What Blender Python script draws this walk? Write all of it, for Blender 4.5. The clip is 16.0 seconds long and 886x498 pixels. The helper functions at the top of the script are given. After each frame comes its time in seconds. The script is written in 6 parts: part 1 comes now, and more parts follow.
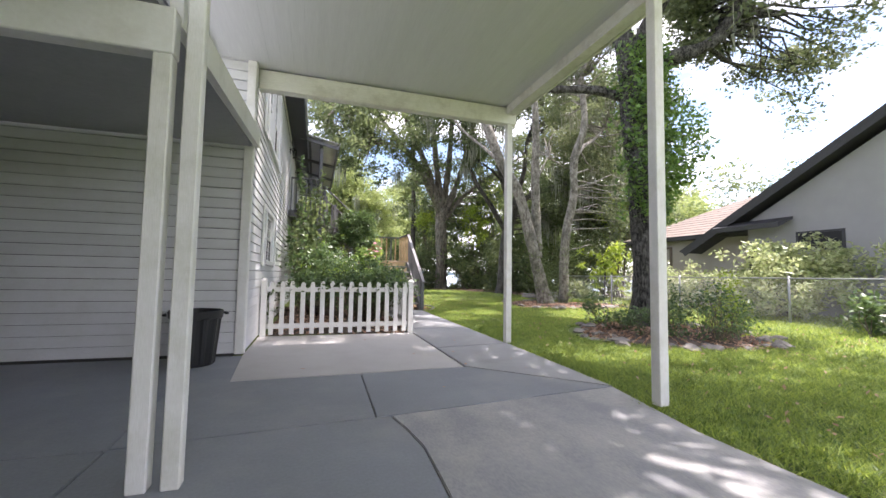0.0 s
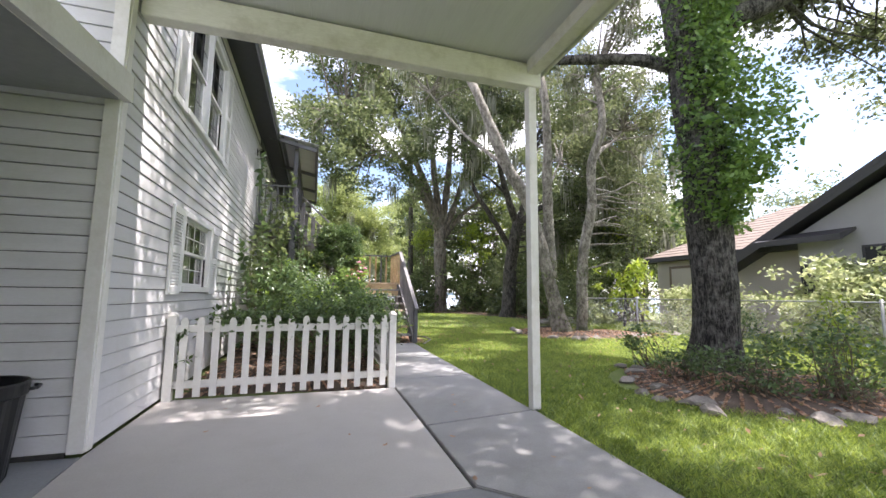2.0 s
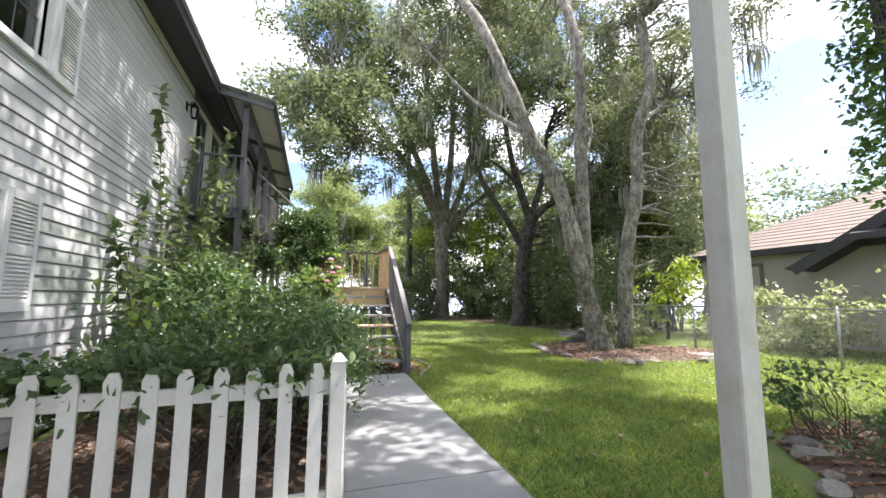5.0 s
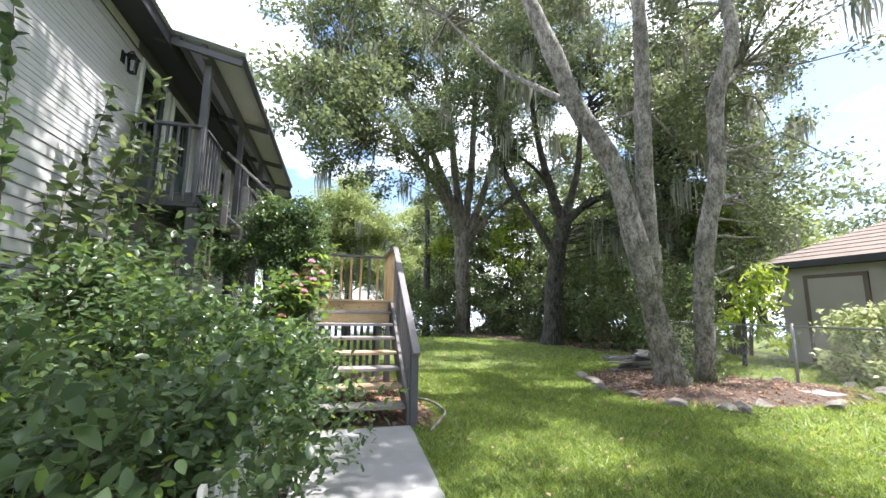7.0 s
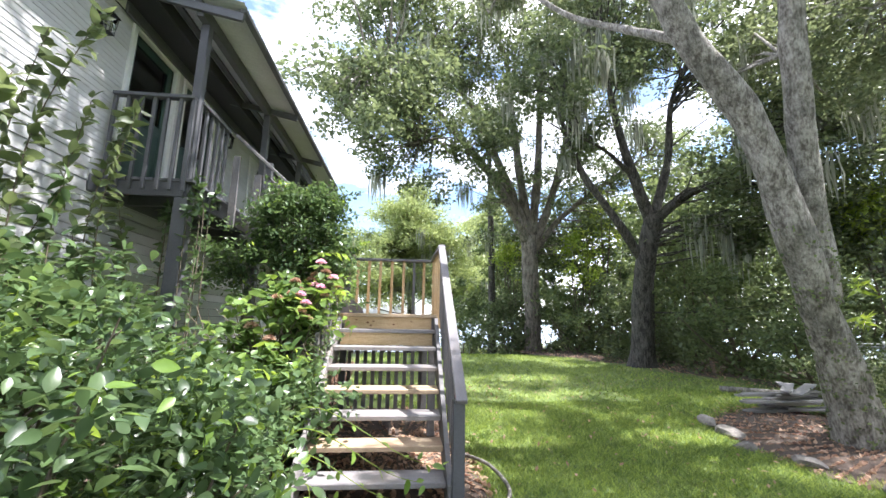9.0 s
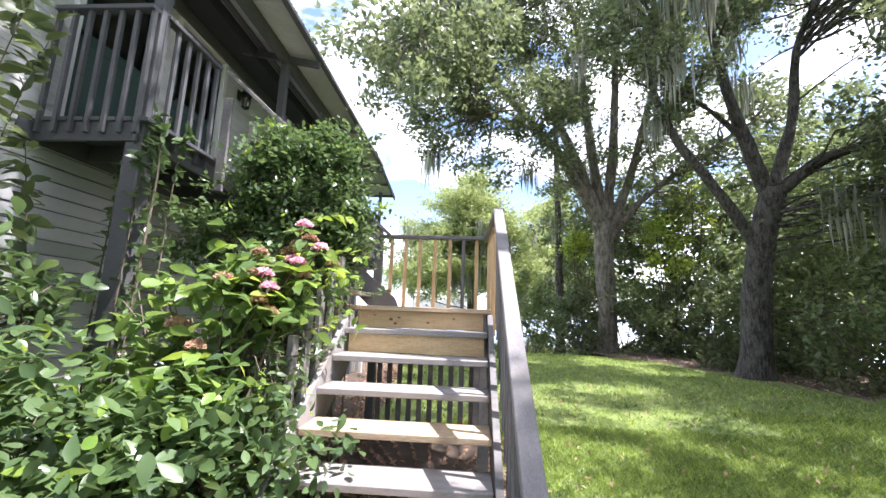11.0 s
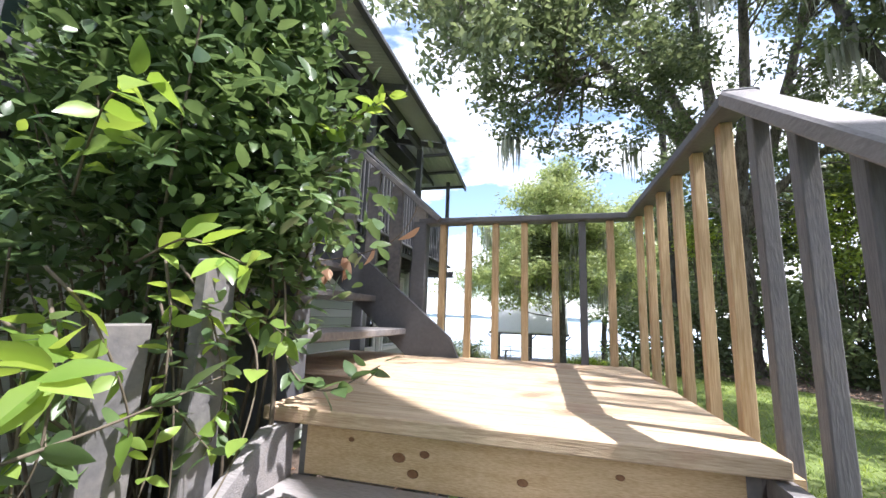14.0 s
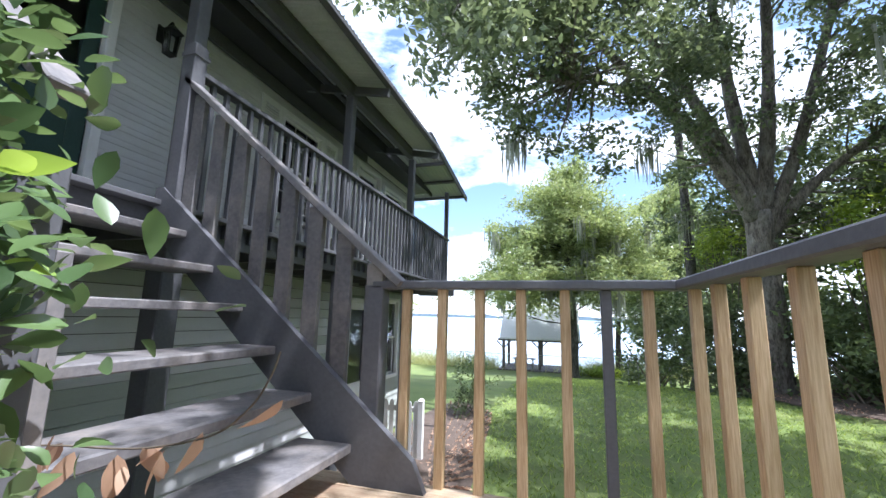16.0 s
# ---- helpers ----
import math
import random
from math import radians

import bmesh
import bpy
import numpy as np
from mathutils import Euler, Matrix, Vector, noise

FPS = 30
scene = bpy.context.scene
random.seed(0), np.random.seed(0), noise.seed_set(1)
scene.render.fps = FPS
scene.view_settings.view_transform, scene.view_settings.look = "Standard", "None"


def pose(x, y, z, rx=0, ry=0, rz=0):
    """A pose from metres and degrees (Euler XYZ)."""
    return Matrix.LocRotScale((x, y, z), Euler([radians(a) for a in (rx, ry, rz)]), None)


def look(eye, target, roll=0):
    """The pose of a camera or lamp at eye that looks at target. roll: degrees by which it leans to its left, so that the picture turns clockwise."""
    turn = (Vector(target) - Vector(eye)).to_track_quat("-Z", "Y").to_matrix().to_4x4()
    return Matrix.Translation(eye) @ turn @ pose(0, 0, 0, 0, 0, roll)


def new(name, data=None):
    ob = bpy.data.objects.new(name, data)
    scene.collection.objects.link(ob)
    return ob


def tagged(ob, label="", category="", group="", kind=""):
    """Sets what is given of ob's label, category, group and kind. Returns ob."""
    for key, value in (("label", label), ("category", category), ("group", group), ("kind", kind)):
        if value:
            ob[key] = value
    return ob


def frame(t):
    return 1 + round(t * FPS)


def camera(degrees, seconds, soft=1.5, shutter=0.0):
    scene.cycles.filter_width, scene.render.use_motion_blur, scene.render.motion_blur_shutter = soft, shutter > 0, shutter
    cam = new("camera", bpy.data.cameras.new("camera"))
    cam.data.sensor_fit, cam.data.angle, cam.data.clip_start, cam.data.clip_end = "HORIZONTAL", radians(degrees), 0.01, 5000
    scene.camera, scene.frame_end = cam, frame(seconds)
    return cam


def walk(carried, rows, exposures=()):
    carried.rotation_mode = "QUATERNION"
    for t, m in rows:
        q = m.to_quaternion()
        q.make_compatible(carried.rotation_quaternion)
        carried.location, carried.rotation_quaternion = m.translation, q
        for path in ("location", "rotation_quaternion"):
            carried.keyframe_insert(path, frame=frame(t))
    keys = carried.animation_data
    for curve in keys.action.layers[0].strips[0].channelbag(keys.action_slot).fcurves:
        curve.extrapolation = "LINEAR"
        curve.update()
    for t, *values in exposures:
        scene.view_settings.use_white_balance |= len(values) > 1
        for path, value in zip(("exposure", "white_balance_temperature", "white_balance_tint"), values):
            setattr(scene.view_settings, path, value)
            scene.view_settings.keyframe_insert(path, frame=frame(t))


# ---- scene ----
cam = camera(95.3, 16.0)
PATH = [
    (0, (0.800, -5.54, 1.028), (1.405, -3.64, 1.156), 1.0),
    (0.5, (0.946, -5.12, 1.087), (1.552, -3.217, 1.218), 1.1),
    (1, (1.122, -4.622, 1.13), (1.722, -2.722, 1.306), 0.9),
    (1.5, (1.318, -4.112, 1.148), (1.915, -2.215, 1.365), 0.8),
    (2, (1.494, -3.597, 1.144), (2.094, -1.703, 1.371), 0.6),
    (2.5, (1.667, -3.122, 1.17), (2.262, -1.226, 1.4), 0.7),
    (3, (1.835, -2.648, 1.195), (2.433, -0.754, 1.43), 0.6),
    (3.5, (1.980, -2.217, 1.213), (2.575, -0.322, 1.448), 0.5),
    (4, (2.136, -1.798, 1.225), (2.734, 0.096, 1.467), 0.45),
    (4.2, (2.188, -1.627, 1.224), (2.785, 0.268, 1.466), 0.4),
    (6.3, (2.709, 0.52, 1.297), (3.285, 2.417, 1.562), 0.7),
    (6.5, (2.814, 0.708, 1.287), (3.362, 2.612, 1.56), 0.5),
    (7, (2.947, 1.167, 1.307), (3.441, 3.082, 1.611), 0.7),
    (7.5, (3.087, 1.602, 1.308), (3.542, 3.523, 1.629), 0.6),
    (8, (3.239, 2.026, 1.332), (3.624, 3.96, 1.669), 0.7),
    (8.5, (3.326, 2.443, 1.364), (3.622, 4.389, 1.716), 0.9),
    (9, (3.456, 2.848, 1.38), (3.625, 4.808, 1.74), 1.0),
    (9.2, (3.486, 3.003, 1.374), (3.595, 4.967, 1.735), 1.1),
    (11.3, (3.652, 4.806, 1.446), (3.467, 6.771, 1.765), 2.2),
    (11.5, (3.617, 5.017, 1.464), (3.388, 6.978, 1.782), 2.2),
    (12, (3.525, 5.547, 1.47), (3.162, 7.489, 1.779), 2.1),
    (12.5, (3.484, 6.03, 1.485), (3.03, 7.954, 1.788), 2.2),
    (13, (3.445, 6.419, 1.519), (2.938, 8.328, 1.832), 2.3),
    (13.5, (3.407, 6.699, 1.633), (2.877, 8.6, 1.959), 2.1),
    (14, (3.378, 6.923, 1.739), (2.851, 8.822, 2.07), 2.0),
    (14.5, (3.357, 7.129, 1.826), (2.822, 9.02, 2.167), 1.8),
    (15, (3.345, 7.343, 2.001), (2.815, 9.245, 2.333), 1.6),
    (15.5, (3.375, 7.514, 2.127), (2.838, 9.411, 2.454), 1.4),
    (16, (3.388, 7.717, 2.25), (2.815, 9.605, 2.58), 1.4),
]
walk(cam, [(t, look(eye, target, roll)) for t, eye, target, roll in PATH],
     exposures=[(0, 1.40, 6500, 22), (4, 1.24, 6500, 18), (7, 1.28, 6250, 14), (9, 1.55, 6150, 15), (12.5, 1.45, 6200, 20), (14.5, 1.18, 6000, 15), (16, 1.15, 5650, 15)])

# ---- light ----
SUN_DIR = Vector((0.43, -0.08, 0.90)).normalized()
world = bpy.data.worlds.new("world")
scene.world = world
world.use_nodes = True
wn, wl = world.node_tree.nodes, world.node_tree.links
wn.clear()
w_out = wn.new("ShaderNodeOutputWorld")
w_bg = wn.new("ShaderNodeBackground")
w_sky = wn.new("ShaderNodeTexSky")
w_sky.sky_type = "NISHITA"
w_sky.sun_disc = False
w_sky.sun_elevation = math.asin(SUN_DIR.z)
w_sky.sun_rotation = math.atan2(SUN_DIR.x, SUN_DIR.y)
w_tc = wn.new("ShaderNodeTexCoord")
w_map = wn.new("ShaderNodeMapping")
w_map.inputs["Scale"].default_value = (1.0, 1.0, 2.4)
w_map.inputs["Location"].default_value = (0.62, 0.18, 0.35)
w_noise = wn.new("ShaderNodeTexNoise")
w_noise.inputs["Scale"].default_value = 3.1
w_noise.inputs["Detail"].default_value = 7
w_noise.inputs["Roughness"].default_value = 0.58
w_ramp = wn.new("ShaderNodeValToRGB")
w_ramp.color_ramp.elements[0].position = 0.43
w_ramp.color_ramp.elements[1].position = 0.59
w_mix = wn.new("ShaderNodeMixRGB")
w_mix.inputs["Color2"].default_value = (8.6, 8.7, 8.9, 1)
wl.new(w_tc.outputs["Generated"], w_map.inputs["Vector"])
wl.new(w_map.outputs["Vector"], w_noise.inputs["Vector"])
wl.new(w_noise.outputs["Fac"], w_ramp.inputs["Fac"])
wl.new(w_ramp.outputs["Color"], w_mix.inputs["Fac"])
wl.new(w_sky.outputs["Color"], w_mix.inputs["Color1"])
wl.new(w_mix.outputs["Color"], w_bg.inputs["Color"])
w_bg.inputs["Strength"].default_value = 0.15
wl.new(w_bg.outputs["Background"], w_out.inputs["Surface"])

sun_data = bpy.data.lights.new("sun", "SUN")
sun_data.energy = 5.0
sun_data.angle = radians(0.5)
sun_data.color = (1.0, 0.965, 0.91)
sun = new("sun", sun_data)
sun.matrix_world = look(SUN_DIR * 60, (0, 0, 0))


# ---- materials ----
def mat(name, color, color2=None, rough=0.6, scale=6.0, fine=60.0, mixing=0.5, bump=0.15, stretch=(1, 1, 1),
        metal=0.0, rand=0.0, island=False, dirt=None, dirt_amount=0.0, dirt_scale=1.2, spec=0.4, lo=0.32, hi=0.68, relief=0.02):
    """Procedural surface: two-scale colour variation, optional stains, fine relief, per-piece variation."""
    m = bpy.data.materials.new(name)
    m.use_nodes = True
    n, l = m.node_tree.nodes, m.node_tree.links
    bsdf = n["Principled BSDF"]
    bsdf.inputs["Roughness"].default_value = rough
    bsdf.inputs["Metallic"].default_value = metal
    bsdf.inputs["Specular IOR Level"].default_value = spec
    tc = n.new("ShaderNodeTexCoord")
    mp = n.new("ShaderNodeMapping")
    mp.inputs["Scale"].default_value = stretch
    l.new(tc.outputs["Object"], mp.inputs["Vector"])
    vec = mp.outputs["Vector"]
    if rand > 0 and not island:
        info = n.new("ShaderNodeObjectInfo")
        add = n.new("ShaderNodeVectorMath")
        add.operation = "MULTIPLY_ADD"
        add.inputs[1].default_value = (7.3, 5.1, 9.7)
        l.new(info.outputs["Random"], add.inputs[0])
        l.new(vec, add.inputs[2])
        vec = add.outputs["Vector"]
    big = n.new("ShaderNodeTexNoise")
    big.inputs["Scale"].default_value = scale
    big.inputs["Detail"].default_value = 6
    big.inputs["Roughness"].default_value = 0.62
    small = n.new("ShaderNodeTexNoise")
    small.inputs["Scale"].default_value = fine
    small.inputs["Detail"].default_value = 4
    l.new(vec, big.inputs["Vector"])
    l.new(vec, small.inputs["Vector"])
    c2 = color2 or tuple(c * 0.72 for c in color)
    ramp = n.new("ShaderNodeValToRGB")
    ramp.color_ramp.elements[0].position = lo
    ramp.color_ramp.elements[1].position = hi
    ramp.color_ramp.elements[0].color = (*c2, 1)
    ramp.color_ramp.elements[1].color = (*color, 1)
    mixf = n.new("ShaderNodeMixRGB")
    mixf.inputs["Fac"].default_value = mixing
    l.new(big.outputs["Fac"], mixf.inputs["Color1"])
    l.new(small.outputs["Fac"], mixf.inputs["Color2"])
    l.new(mixf.outputs["Color"], ramp.inputs["Fac"])
    col = ramp.outputs["Color"]
    if dirt:
        dn = n.new("ShaderNodeTexNoise")
        dn.inputs["Scale"].default_value = dirt_scale
        dn.inputs["Detail"].default_value = 8
        dn.inputs["Roughness"].default_value = 0.7
        l.new(tc.outputs["Object"], dn.inputs["Vector"])
        dr = n.new("ShaderNodeValToRGB")
        dr.color_ramp.elements[0].position = 0.48
        dr.color_ramp.elements[1].position = 0.72
        dr.color_ramp.elements[1].color = (dirt_amount, dirt_amount, dirt_amount, 1)
        dm = n.new("ShaderNodeMixRGB")
        dm.inputs["Color2"].default_value = (*dirt, 1)
        l.new(dn.outputs["Fac"], dr.inputs["Fac"])
        l.new(dr.outputs["Color"], dm.inputs["Fac"])
        l.new(col, dm.inputs["Color1"])
        col = dm.outputs["Color"]
    if rand > 0:
        hsv = n.new("ShaderNodeHueSaturation")
        mr = n.new("ShaderNodeMapRange")
        mr.inputs["To Min"].default_value = 1 - rand
        mr.inputs["To Max"].default_value = 1 + rand
        src = n.new("ShaderNodeNewGeometry").outputs["Random Per Island"] if island else info.outputs["Random"]
        l.new(src, mr.inputs["Value"])
        l.new(mr.outputs["Result"], hsv.inputs["Value"])
        l.new(col, hsv.inputs["Color"])
        col = hsv.outputs["Color"]
    l.new(col, bsdf.inputs["Base Color"])
    if bump > 0:
        bp = n.new("ShaderNodeBump")
        bp.inputs["Strength"].default_value = bump
        bp.inputs["Distance"].default_value = relief
        l.new(mixf.outputs["Color"], bp.inputs["Height"])
        l.new(bp.outputs["Normal"], bsdf.inputs["Normal"])
    return m


def leaf_mat(name, dark, light, rough=0.42, glow=0.35, spread=1.0, spec=0.45):
    """Leaves: per-leaf colour between two greens, some light passing through the blade."""
    m = bpy.data.materials.new(name)
    m.use_nodes = True
    n, l = m.node_tree.nodes, m.node_tree.links
    bsdf, out = n["Principled BSDF"], n["Material Output"]
    bsdf.inputs["Roughness"].default_value = rough
    bsdf.inputs["Specular IOR Level"].default_value = spec
    geo = n.new("ShaderNodeNewGeometry")
    ramp = n.new("ShaderNodeValToRGB")
    ramp.color_ramp.elements[0].color = (*dark, 1)
    ramp.color_ramp.elements[1].color = (*light, 1)
    ramp.color_ramp.elements[0].position = 0.15
    tc = n.new("ShaderNodeTexCoord")
    nz = n.new("ShaderNodeTexNoise")
    nz.inputs["Scale"].default_value = 1.3 * spread
    nz.inputs["Detail"].default_value = 3
    l.new(tc.outputs["Object"], nz.inputs["Vector"])
    mx = n.new("ShaderNodeMixRGB")
    mx.inputs["Fac"].default_value = 0.45
    l.new(geo.outputs["Random Per Island"], mx.inputs["Color1"])
    l.new(nz.outputs["Fac"], mx.inputs["Color2"])
    l.new(mx.outputs["Color"], ramp.inputs["Fac"])
    l.new(ramp.outputs["Color"], bsdf.inputs["Base Color"])
    tr = n.new("ShaderNodeBsdfTranslucent")
    hs = n.new("ShaderNodeHueSaturation")
    hs.inputs["Hue"].default_value = 0.475
    hs.inputs["Value"].default_value = 1.9
    hs.inputs["Saturation"].default_value = 1.1
    l.new(ramp.outputs["Color"], hs.inputs["Color"])
    l.new(hs.outputs["Color"], tr.inputs["Color"])
    ms = n.new("ShaderNodeMixShader")
    ms.inputs["Fac"].default_value = glow
    l.new(bsdf.outputs["BSDF"], ms.inputs[1])
    l.new(tr.outputs["BSDF"], ms.inputs[2])
    l.new(ms.outputs["Shader"], out.inputs["Surface"])
    return m


SIDING = mat("vinyl_siding", (0.66, 0.66, 0.665), (0.58, 0.58, 0.58), rough=0.45, scale=1.5, fine=30, bump=0.05,
             stretch=(1, 1, 6), rand=0.035, dirt=(0.40, 0.40, 0.34), dirt_amount=0.35, dirt_scale=1.1)
# Same siding; porch shade and green bounce are put into the colour.
SIDING_SHADED = mat("shade_toned_siding", (0.46, 0.49, 0.45), (0.40, 0.43, 0.39), rough=0.5, scale=1.5, fine=30, bump=0.06,
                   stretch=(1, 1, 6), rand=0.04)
WHITE = mat("white_paint", (0.80, 0.79, 0.76), (0.72, 0.71, 0.67), rough=0.5, scale=3, fine=40, bump=0.08,
            dirt=(0.45, 0.42, 0.34), dirt_amount=0.4, dirt_scale=2.5, rand=0.03)
WHITE_POST = mat("weathered_white_post", (0.76, 0.75, 0.71), (0.66, 0.65, 0.60), rough=0.6, scale=3, fine=40, bump=0.15,
                 stretch=(4, 4, 0.6), dirt=(0.42, 0.42, 0.30), dirt_amount=0.5, dirt_scale=3)
VINYL = mat("window_vinyl", (0.82, 0.82, 0.81), (0.76, 0.76, 0.75), rough=0.35, scale=3, fine=20, bump=0.02)
CEIL = mat("carport_ceiling_panel", (0.62, 0.63, 0.60), (0.55, 0.56, 0.53), rough=0.6, scale=2, fine=14, bump=0.05, stretch=(6, 0.3, 1))
SOFFIT = mat("painted_soffit", (0.40, 0.41, 0.40), (0.34, 0.35, 0.34), rough=0.7, scale=2, fine=20, bump=0.05)
BEAM = mat("stained_beam_paint", (0.72, 0.71, 0.65), (0.60, 0.59, 0.52), rough=0.6, scale=2, fine=30, bump=0.12,
           stretch=(0.6, 0.6, 3), dirt=(0.36, 0.34, 0.26), dirt_amount=0.7, dirt_scale=2.2)
DRIVE = mat("driveway_concrete", (0.30, 0.315, 0.335), (0.225, 0.235, 0.25), rough=0.75, scale=0.9, fine=55, mixing=0.35, bump=0.12,
            dirt=(0.36, 0.355, 0.34), dirt_amount=0.75, dirt_scale=0.7)
PAD = mat("pad_concrete", (0.58, 0.555, 0.53), (0.48, 0.46, 0.44), rough=0.8, scale=1.2, fine=70, mixing=0.4, bump=0.12,
          dirt=(0.44, 0.41, 0.38), dirt_amount=0.5, dirt_scale=1.5)
WALKWAY = mat("walkway_concrete", (0.40, 0.40, 0.395), (0.30, 0.30, 0.30), rough=0.8, scale=1.2, fine=70, mixing=0.4, bump=0.15,
           dirt=(0.26, 0.255, 0.24), dirt_amount=0.6, dirt_scale=1.3)
CRACK = mat("joint_dirt", (0.05, 0.05, 0.045), rough=0.9)
DARK = mat("charcoal_paint", (0.125, 0.127, 0.138), (0.09, 0.091, 0.10), rough=0.55, scale=4, fine=50, bump=0.12, stretch=(1, 1, 1), rand=0.06)
# Worn paint, a lighter copy of STAIR with direct sun put into it.
TREAD = mat("sunlit_worn_stair_paint", (0.36, 0.335, 0.33), (0.20, 0.19, 0.195), rough=0.65, scale=3.0, fine=45, bump=0.3, stretch=(1, 5, 5),
            dirt=(0.30, 0.25, 0.21), dirt_amount=0.7, dirt_scale=4.0, rand=0.12)
RAIL = mat("sun_worn_rail_paint", (0.27, 0.255, 0.26), (0.17, 0.16, 0.168), rough=0.65, scale=3.0, fine=40, bump=0.2, stretch=(6, 1, 3),
           dirt=(0.26, 0.22, 0.19), dirt_amount=0.5, dirt_scale=5.0)
STAIR = mat("worn_grey_stair_paint", (0.205, 0.195, 0.195), (0.105, 0.102, 0.107), rough=0.6, scale=3.0, fine=45, bump=0.2,
            dirt=(0.34, 0.30, 0.26), dirt_amount=0.55, dirt_scale=4.0, rand=0.10)
BALUSTER = mat("grey_baluster_paint", (0.165, 0.16, 0.168), (0.105, 0.102, 0.108), rough=0.6, scale=3.0, fine=40, bump=0.2, stretch=(6, 6, 0.8), rand=0.10,
               dirt=(0.26, 0.23, 0.20), dirt_amount=0.4, dirt_scale=4.0)
PINE = mat("new_pine", (0.66, 0.50, 0.30), (0.47, 0.32, 0.165), lo=0.38, hi=0.62, rough=0.6, scale=4, fine=30, mixing=0.55, bump=0.15, stretch=(2, 12, 12), rand=0.08)
PINE_UP = mat("new_pine_upright", (0.60, 0.45, 0.275), (0.38, 0.25, 0.125), lo=0.38, hi=0.62, rough=0.6, scale=4, fine=20, mixing=0.5, bump=0.15, stretch=(14, 14, 0.7), rand=0.14)
PINE_DECK = mat("pine_decking", (0.57, 0.45, 0.31), (0.37, 0.265, 0.17), rough=0.62, scale=3, fine=24, mixing=0.45, bump=0.25, stretch=(1, 14, 12), rand=0.16, lo=0.38, hi=0.62,
                dirt=(0.40, 0.22, 0.14), dirt_amount=0.75, dirt_scale=2.6)
METAL = mat("galvanised_roofing", (0.56, 0.57, 0.60), (0.46, 0.47, 0.50), rough=0.5, scale=3, fine=40, bump=0.05, metal=0.1)
ROOF_DARK = mat("dark_roof_trim", (0.06, 0.06, 0.07), (0.045, 0.045, 0.05), rough=0.6, bump=0.05)
BLACK_PLASTIC = mat("black_plastic", (0.018, 0.019, 0.021), (0.013, 0.014, 0.015), rough=0.42, scale=8, fine=60, bump=0.04)
BARK = mat("oak_bark", (0.115, 0.104, 0.092), (0.020, 0.018, 0.016), rough=0.9, scale=7, fine=24, mixing=0.4, bump=1.0, stretch=(2.2, 2.2, 0.4), lo=0.42, hi=0.60, relief=0.06,
           dirt=(0.24, 0.25, 0.22), dirt_amount=0.3, dirt_scale=2.5)
OAK_BARK = mat("furrowed_dark_bark", (0.13, 0.12, 0.108), (0.012, 0.011, 0.010), rough=0.9, scale=6, fine=20, mixing=0.35, bump=1.0, stretch=(5.0, 5.0, 1.0), lo=0.45, hi=0.60, relief=0.10,
               dirt=(0.30, 0.30, 0.27), dirt_amount=0.6, dirt_scale=8.0)
BARK_PALE = mat("lichen_grey_bark", (0.40, 0.375, 0.335), (0.10, 0.088, 0.072), rough=0.9, scale=9, fine=34, mixing=0.4, bump=0.9, stretch=(1.3, 1.3, 0.6), lo=0.40, hi=0.60, relief=0.05,
                dirt=(0.07, 0.068, 0.055), dirt_amount=0.85, dirt_scale=2.2)
BARK_MID = mat("brown_grey_bark", (0.235, 0.205, 0.175), (0.055, 0.046, 0.038), rough=0.9, scale=5, fine=22, mixing=0.4, bump=0.9, stretch=(1.6, 1.6, 0.4), lo=0.40, hi=0.60, relief=0.06,
               dirt=(0.34, 0.34, 0.31), dirt_amount=0.4, dirt_scale=1.5)
MULCH = mat("leaf_litter", (0.155, 0.115, 0.088), (0.06, 0.044, 0.034), rough=0.95, scale=7, fine=70, bump=0.9)
SOIL = mat("grass_soil", (0.185, 0.24, 0.06), (0.09, 0.13, 0.04), rough=0.95, scale=1.1, fine=70, mixing=0.45, bump=0.6,
           dirt=(0.22, 0.21, 0.09), dirt_amount=0.5, dirt_scale=0.6)
ROCK = mat("field_stone", (0.30, 0.275, 0.24), (0.13, 0.115, 0.10), rough=0.9, scale=6, fine=40, bump=0.5, rand=0.2)
STUCCO = mat("tan_stucco", (0.46, 0.43, 0.385), (0.40, 0.375, 0.335), rough=0.9, scale=2, fine=120, bump=0.25)
# Shaded copy of STUCCO: the gable's shade is put into the colour.
STUCCO_SHADED = mat("shaded_grey_stucco", (0.36, 0.36, 0.37), (0.31, 0.31, 0.32), rough=0.9, scale=2, fine=120, bump=0.25)
SHINGLE = mat("brown_shingle", (0.32, 0.265, 0.225), (0.20, 0.16, 0.135), rough=0.9, scale=3, fine=40, bump=0.4, stretch=(1, 1, 1), rand=0.15, island=True)
GALV = mat("galvanised_wire", (0.38, 0.39, 0.39), (0.30, 0.31, 0.31), rough=0.45, metal=0.6, bump=0.03)
BLACK_METAL = mat("black_iron", (0.02, 0.02, 0.022), rough=0.5, metal=0.4, bump=0.05)
# The gloom of the rooms is put into this dark grey.
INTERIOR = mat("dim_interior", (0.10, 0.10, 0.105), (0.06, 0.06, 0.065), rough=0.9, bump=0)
CURTAIN = mat("curtain_cloth", (0.66, 0.65, 0.61), (0.50, 0.49, 0.46), rough=0.9, scale=2, fine=20, stretch=(6, 6, 0.4), bump=0.2)
GREEN_DOOR = mat("dark_green_door_paint", (0.035, 0.075, 0.06), (0.025, 0.055, 0.045), rough=0.35, bump=0.05)
BRASS = mat("weathered_bronze", (0.045, 0.04, 0.035), rough=0.5, metal=0.6, bump=0.1)
